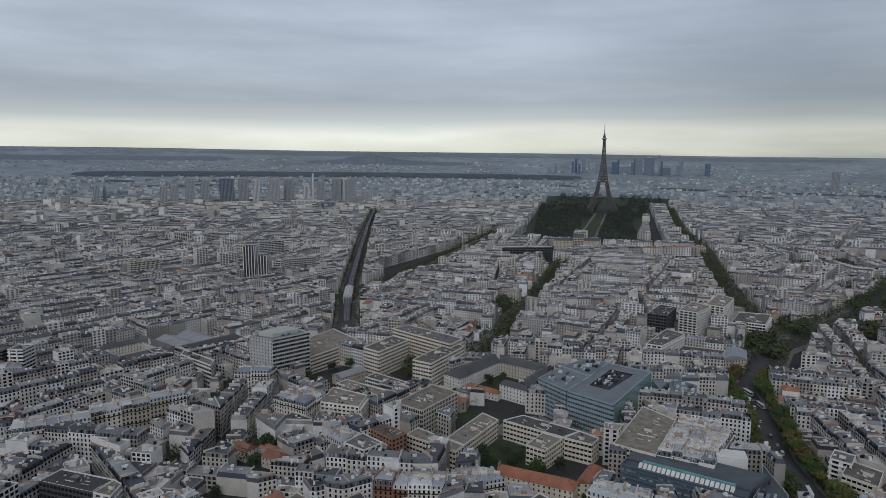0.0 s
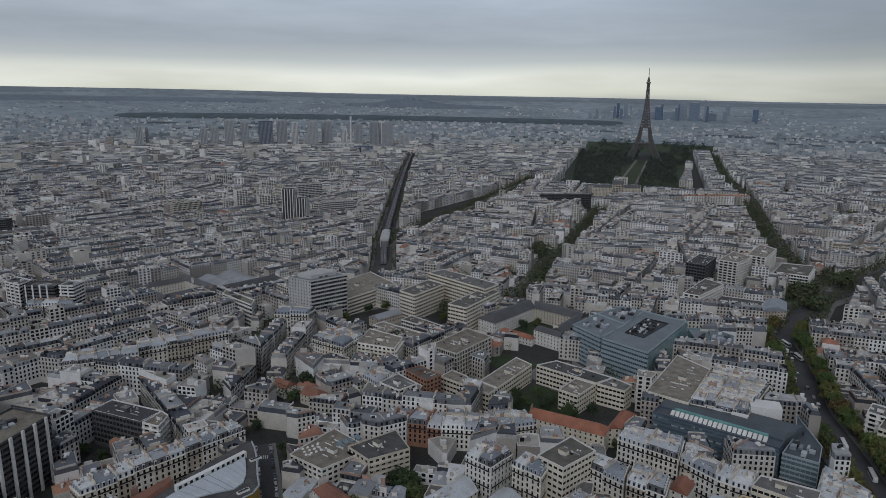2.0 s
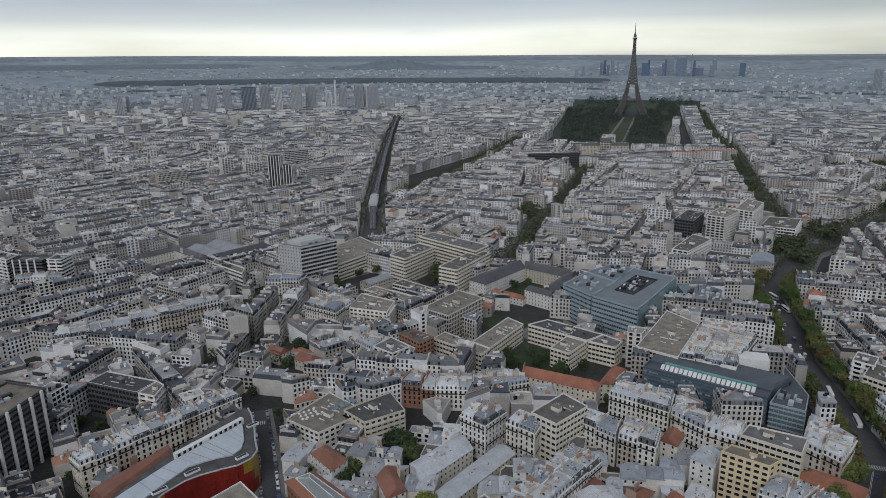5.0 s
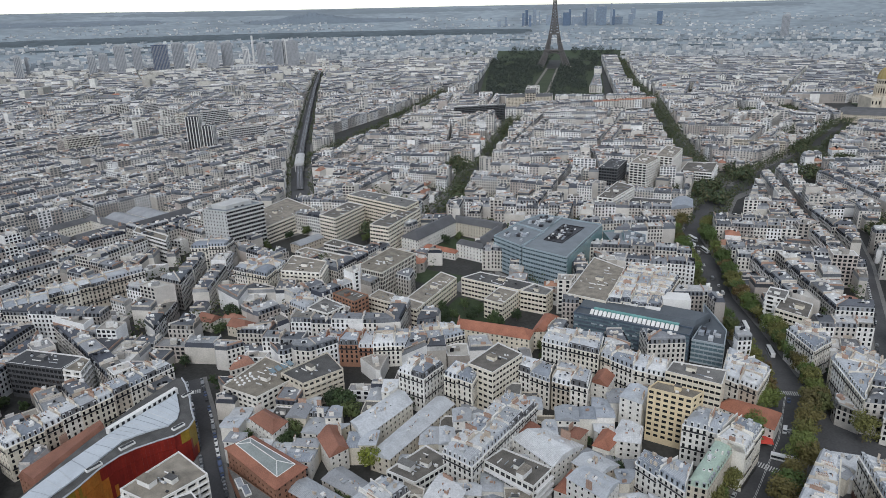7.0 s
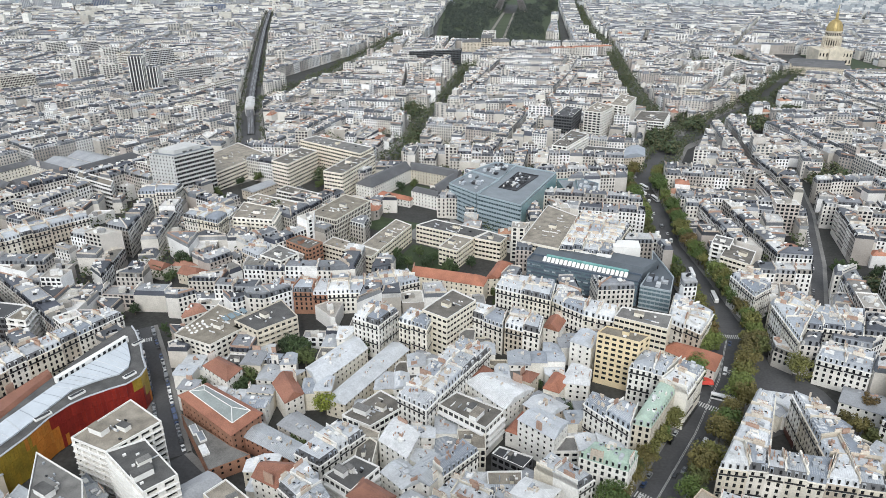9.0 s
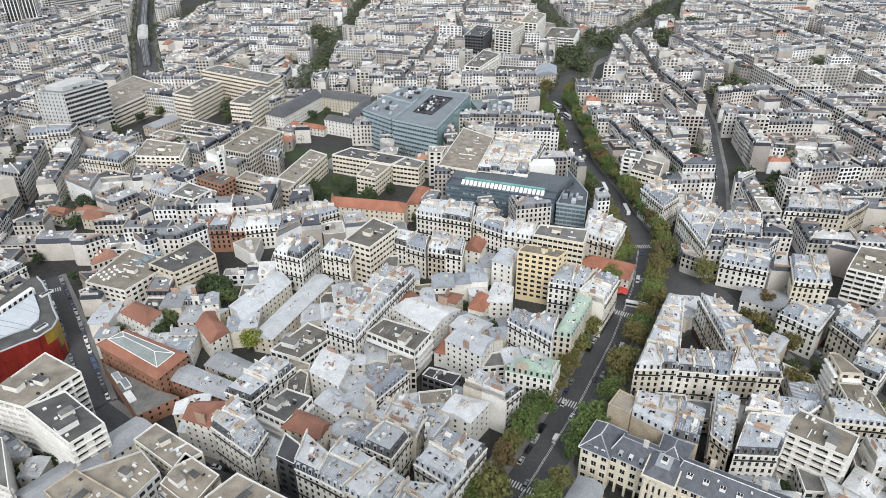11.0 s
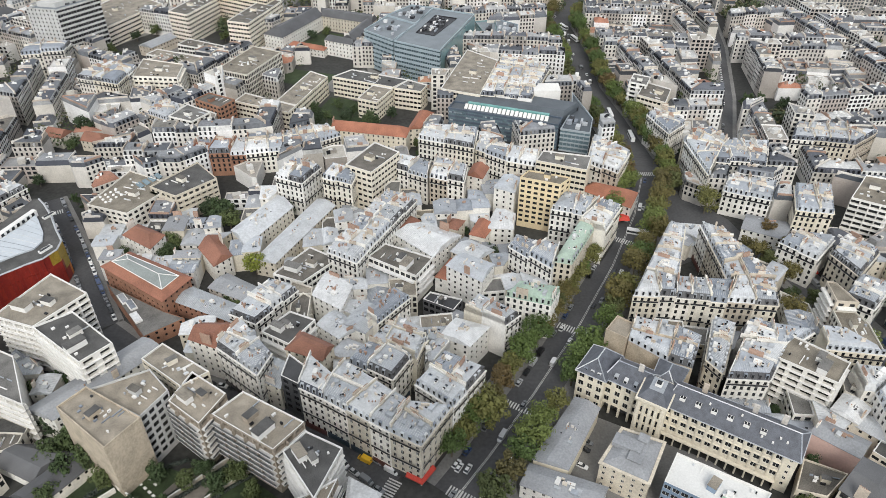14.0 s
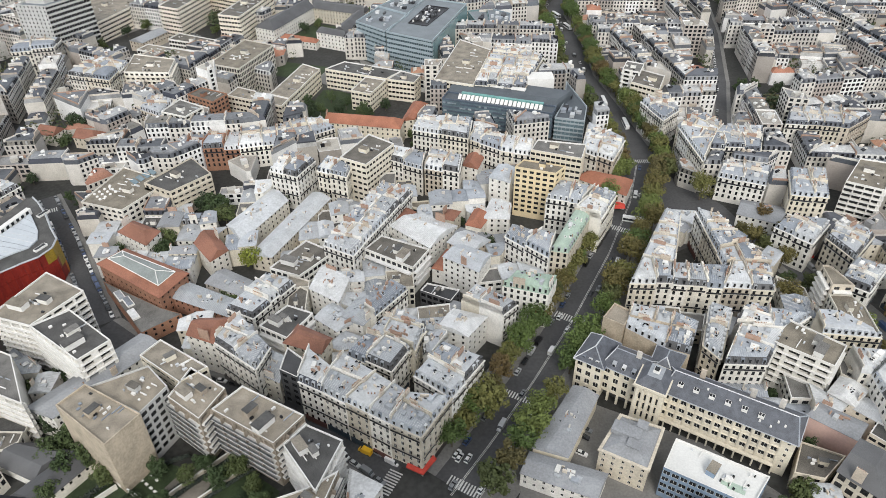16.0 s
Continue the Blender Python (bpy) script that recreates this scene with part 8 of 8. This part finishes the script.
for a, b in (((-108, 137), (-101, 148)), ((-90, 132), (-73, 149)), ((-108, 137), (-97, 130)), ((-80, 130), (-63, 146)), ((-132, 140), (-120, 152)), ((-118, 126), (-108, 136))):
    garden_wall(a, b)
for a, b, w, z in (((-106, 138), (-99.5, 147.5), 0.9, 1.6), ((-88, 132), (-73, 146.5), 1.0, 1.8), ((-92, 131), (-86, 137), 1.1, 2.4), ((-97, 144), (-88, 148), 1.2, 2.0), ((-78, 131), (-64, 143), 0.9, 1.5), ((-120, 128), (-112, 138), 1.5, 2.6), ((-134, 150), (-124, 158), 1.4, 2.4), ((-128, 134), (-121, 142), 1.3, 2.2), ((-84, 146), (-78, 150), 1.0, 1.6), ((-76, 138), (-70, 146), 0.8, 1.2)):
    hedge(a, b, w, z)
for x, y in ((-101, 139), (-99, 137.5), (-97, 136), (-95.2, 134.6), (-93.6, 133.4), (-98.5, 141), (-96, 139)):
    acc = Acc()
    acc.box((x, y), (0.8, -0.6), 0.7, 0.45, 0.05, 0.13, M_CAP)
    tagged(new("paving_stone", acc.mesh("paving_stone")), "pale square paving stone in a lawn", "stone", "garden stones")
acc = Acc()
acc.shell([up_to(((-104, 118), (-86, 118), (-76, 140), (-86, 146)), z) for z in (-0.2, 0.09)], M_SAND)
tagged(new("terrace", acc.mesh("terrace")), "worn stone terrace behind apartment blocks", "ground", kind="structure")

# ---- vehicles ----
PAINT = {"white": (0.78, 0.78, 0.78), "black": (0.02, 0.02, 0.022), "grey": (0.22, 0.23, 0.24), "silver": (0.5, 0.51, 0.52), "blue": (0.04, 0.07, 0.16), "red": (0.35, 0.03, 0.03), "yellow": (0.75, 0.45, 0.03)}
M_CAR = {k: material(k + "_car_paint", (v, v), rough=0.3, stain=0.08, bump=0, spec=0.6) for k, v in PAINT.items()}
M_TYRE = material("tyre_rubber", ((0.02, 0.02, 0.02), (0.025, 0.025, 0.025)))
M_CARGLASS = material("car_glass", ((0.03, 0.035, 0.04), (0.04, 0.045, 0.05)), rough=0.1, bump=0, spec=0.7)
VEHICLES = {}
wheel_acc = Acc()
wheel_acc.shell([[(0.32 * math.cos(k * 0.628), y, 0.32 + 0.32 * math.sin(k * 0.628)) for k in range(10)] for y in (-0.11, 0.11)], M_TYRE)
WHEEL = wheel_acc.mesh("wheel")


def section(x, half, z0, z1, tuck=0.0):
    return [(x, -half, z0), (x, half, z0), (x, half - tuck, z1), (x, -half + tuck, z1)]


def vehicle(kind, colour, close):
    """A car, a van or a bus: body, glazed cabin and wheels, which are joined where it stands far off."""
    ob = thing(kind, f"{colour} {kind} on the asphalt street", kind, group="street vehicles")
    m, body, cabin = M_CAR[colour], Acc(), Acc()
    if kind == "car":
        body.shell([section(-2.1, 0.75, 0.35, 0.75, 0.1), section(-1.95, 0.86, 0.25, 0.92, 0.06), section(0.6, 0.88, 0.22, 0.95, 0.05), section(1.9, 0.84, 0.25, 0.78, 0.08), section(2.15, 0.7, 0.35, 0.62, 0.1)], m)
        cabin.shell([section(-1.9, 0.74, 0.9, 0.95, 0.02), section(-1.45, 0.76, 0.9, 1.4, 0.12), section(0.1, 0.76, 0.92, 1.46, 0.14), section(0.95, 0.74, 0.9, 0.97, 0.02)], M_CARGLASS)
        roof = Acc()
        roof.shell([section(-1.4, 0.6, 1.38, 1.47, 0.05), section(0.05, 0.6, 1.44, 1.53, 0.05)], m)
        part("roof_panel", roof, ob)
        axles, top = (-1.3, 1.35), 0
    elif kind == "van":
        body.shell([section(-2.6, 0.95, 0.3, 2.25, 0.06), section(1.0, 0.98, 0.28, 2.3, 0.08), section(1.9, 0.96, 0.28, 1.25, 0.06), section(2.6, 0.85, 0.35, 0.95, 0.08)], m)
        cabin.shell([section(1.05, 0.93, 1.3, 2.18, 0.1), section(1.95, 0.88, 1.22, 1.32, 0.02)], M_CARGLASS)
        axles = (-1.7, 1.7)
    else:
        body.shell([section(-6, 1.2, 0.35, 2.95, 0.08), section(5.8, 1.25, 0.35, 3.0, 0.08), section(6, 1.15, 0.4, 2.7, 0.1)], m)
        cabin.shell([section(-5.7, 1.26, 1.3, 2.35), section(5.6, 1.29, 1.3, 2.35)], M_CARGLASS)
        axles = (-3.6, 3.8)
    part("body", body, ob)
    part("cabin_glazing", cabin, ob)
    if not close:
        tyres = Acc()
        for ax in axles:
            for y in (-0.8, 0.8):
                tyres.shell([[(ax + 0.32 * math.cos(k * 1.047), y + e, 0.32 + 0.32 * math.sin(k * 1.047)) for k in range(6)] for e in (-0.11, 0.11)], M_TYRE)
        part("wheels", tyres, ob)
        return ob
    for ax in axles:
        for sy in (-0.8, 0.8):
            w = new("wheel", WHEEL)
            w.parent = ob
            w.location = (ax, sy * (1.0 if kind == "car" else 1.1), 0)
    return ob


def park(kind, colour, x, y, ux, uy, lift=0.03):
    m = pose(x, y, zg(x, y) + lift, 0, 0, math.degrees(math.atan2(uy, ux)))
    key = (kind, colour, math.hypot(x, y) < 260)
    if key not in VEHICLES:
        VEHICLES[key] = vehicle(*key)
        VEHICLES[key].matrix_basis = m
        return VEHICLES[key]
    return copy_thing(VEHICLES[key], m)


cr = random.Random(21)
MIXED = ("white", "white", "black", "black", "grey", "silver", "blue", "grey")
for line, off, step, chance in ((LEFT_ST, 4.0, 5.4, 0.92), (LEFT_ST, -4.0, 5.4, 0.9), (BOTTOM_ST[1:-1], 4.0, 5.4, 0.9), (BOTTOM_ST[1:-1], -4.0, 5.6, 0.8), (BOULEVARD[1:], 7.2, 6.5, 0.62), (BOULEVARD[1:], -7.2, 9, 0.3), (SIDE[1:], 4.6, 7, 0.6), (UPPER, 8.2, 8, 0.38), (STREETS[6][1], 2.5, 7, 0.7)):
    for x, y, ux, uy in along(line, cr.uniform(4, 7), step, off):
        if cr.random() < chance:
            park("car" if cr.random() < 0.86 else "van", cr.choice(MIXED), x, y, ux, uy)
B = (0.5, 0.866)
for kind, colour, x, y, ux, uy in (("van", "yellow", -27, 149, -0.87, 0.5), ("van", "white", -17.5, 144.5, 0.87, -0.5), ("car", "white", 5.5, 146, *B), ("car", "white", 8.5, 145.5, *B), ("van", "silver", 21, 159, -0.5, -0.866), ("car", "grey", 30, 174, *B), ("car", "white", 50, 216, *B),
                                   ("car", "white", 52, 208, *B), ("car", "grey", 3, 135, *B), ("van", "white", 44, 196, *B), ("car", "black", 66, 231, *B), ("car", "grey", 70, 234, -0.5, -0.866),
                                   ("bus", "white", 98, 286, 0.95, -0.3), ("bus", "white", 110, 425, 0, -1), ("bus", "white", 117, 392, 0, -1), ("bus", "white", 103, 600, -0.4, 0.9), ("bus", "white", 98, 585, 0.6, -0.8), ("bus", "white", 108, 570, 0.3, -0.95), ("van", "white", 98, 575, 0.8, -0.5)):
    park(kind, colour, x, y, ux, uy)
for k in range(16):
    for row in (0, 1):
        if cr.random() < 0.8:
            park("car", cr.choice(MIXED), -50 + k * 2.6, 490 - k * 2.1 - row * 9, 0.55, 0.83)
# moving traffic on the boulevard, kept clear of the cars already there
taken = [o.matrix_basis.translation.copy() for o in bpy.data.objects if o.parent is None and o.name.split(".")[0] in ("car", "van", "bus", "parked_car", "delivery_van", "city_bus")]
for off, way in ((-5.4, -1), (-2.0, -1), (2.0, 1), (5.4, 1)):
    for x, y, ux, uy in along(BOULEVARD[1:], cr.uniform(3, 12), 15, off):
        if cr.random() < 0.5 and all(math.hypot(x - q.x, y - q.y) > 8 for q in taken):
            park("car" if cr.random() < 0.8 else "van", cr.choice(MIXED), x, y, ux * way, uy * way)
for x, y, colour in ((51, 157, "grey"), (49.6, 154, "black"), (47.6, 147, "white")):
    park("car", colour, x, y, 0.86, -0.5)
for k in range(9):
    park("car", cr.choice(MIXED), -212 + k * 3.1, 574 - k * 3.0, 0.72, 0.69)
for k in range(9):
    park(cr.choice(("car", "van")), cr.choice(("white", "white", "grey", "black")), 100 + cr.uniform(-7, 7), 480 + k * 14, 0, 1)

# ---- small things ----
ob = thing("cafe_awning", "red canvas cafe awning round a house corner", "awning")
acc = Acc()
cor, a1, b1 = (-7, 139), (-12, 141.7), (-3.5, 144.6)
out = lambda q, d: (q[0] + d[0], q[1] + d[1])
acc.shell([[(*a1, 4.0), (*cor, 4.0), (*b1, 4.0)], [(*out(a1, (-0.6, -1.0)), 2.9), (*out(cor, (0.2, -1.4)), 2.9), (*out(b1, (1.2, -0.7)), 2.9)], [(*out(a1, (-0.6, -1.0)), 2.5), (*out(cor, (0.2, -1.4)), 2.5), (*out(b1, (1.2, -0.7)), 2.5)]], M_AWNING, cap=False, closed=False)
part("canopy", acc, ob)
for x, y in ((168, 254), (90, 297)):
    ob = thing("shop_awning", "red canvas shop awning over a pavement", "awning")
    acc = Acc()
    acc.shell([up_to(((x - 5, y - 3), (x + 5, y - 3), (x + 5, y + 2), (x - 5, y + 2)), 3.0), up_to(((x - 5, y - 1), (x + 5, y - 1), (x + 5, y + 2), (x - 5, y + 2)), 4.0)], M_AWNING)
    part("canopy", acc, ob)

# domes and panels on the flat roof beside the street
da, db, dd = (-174.3, 296.5), (-168.5, 304.4), (-168.2, 290.3)
for i in range(4):
    for j in range(3):
        x, y = da[0] + (db[0] - da[0]) * i / 3.4 + (dd[0] - da[0]) * j / 2.6, da[1] + (db[1] - da[1]) * i / 3.4 + (dd[1] - da[1]) * j / 2.6
        acc = Acc()
        acc.shell([[(x + r * math.cos(k * 0.785), y + r * math.sin(k * 0.785), z) for k in range(8)] for r, z in ((0.75, 13.9), (0.75, 14.35), (0.55, 14.65), (0.2, 14.8))], M_CAP)
        ob = thing("roof_dome", "white plastic dome light on a gravel roof", "skylight", group="dome lights on the flat roof")
        part("dome", acc, ob)
pa, pb, pd = (-160.6, 310.4), (-153.7, 320.8), (-153.7, 303.8)
for i in range(4):
    x, y = pa[0] + (pb[0] - pa[0]) * i / 3.3, pa[1] + (pb[1] - pa[1]) * i / 3.3
    u = ((pd[0] - pa[0]) / math.dist(pa, pd), (pd[1] - pa[1]) / math.dist(pa, pd))
    acc = Acc()
    c0 = (x + u[0] * 3, y + u[1] * 3)
    acc.shell([[(c0[0] + u[0] * a - u[1] * b, c0[1] + u[1] * a + u[0] * b, z + 0.25 * (b + 1.2)) for a, b in ((-3, -1.2), (3, -1.2), (3, 1.2), (-3, 1.2))] for z in (13.9, 14.1)], M_BLUEGLASS)
    ob = thing("solar_panel", "blue glass panel row on a flat roof", "solar panel", group="panels on the flat roof")
    part("panel", acc, ob)

for x, y, a, b, z, m, word in ((88, 126.5, 1.0, 0.8, 1.2, M_CAP, "small white plant box on a roof"), (89.5, 123.5, 2.6, 1.4, 0.12, M_GREEN, "turquoise paint patch on a white roof"), (86.5, 125.2, 1.2, 0.7, 0.12, M_GREEN, "turquoise paint patch on a white roof")):
    acc = Acc()
    acc.box((x, y), (0.86, -0.51), a, b, 14.004, 14.0 + z, m)
    tagged(new("roof_box" if m is M_CAP else "painted_patch", acc.mesh("roof_box")), word, "roof fitting")

# the tower that the camera looks out of, behind it, and the dark ledge under its window
acc = Acc()
acc.shell([up_to(((-30, -34), (30, -34), (30, -0.6), (-30, -0.6)), z) for z in (-1, 209)], WALL["dark"])
ob = thing("observation_tower", "dark glazed office tower behind the viewpoint", "tower")
part("body", acc, ob)
for k in range(24):
    acc = Acc()
    acc.box((-28.7 + k * 2.5, -0.5), (1, 0), 0.25, 0.1, 0, 209, WALL["grid"])
    part("facade_rib", acc, ob)
ledge = Acc()
la, lb = Vector(((-0.5247, 0.4755, -0.7061))), Vector(((-0.3531, 0.5010, -0.7901)))
for far_end in (0,):
    pa, pb = EYE + la * 0.9, EYE + lb * 0.9
    pa, pb = pa + (pa - pb) * 0.6, pb + (pb - pa) * 0.5
    ra, rb = Vector((pa.x, -0.6, pa.z)), Vector((pb.x, -0.6, pb.z))
    ledge.shell([[tuple(v + Vector((0, 0, -0.07))) for v in (ra, rb, pb, pa)], [tuple(v) for v in (ra, rb, pb, pa)]], M_IRON)
part("window_ledge", ledge, ob, "black window ledge")
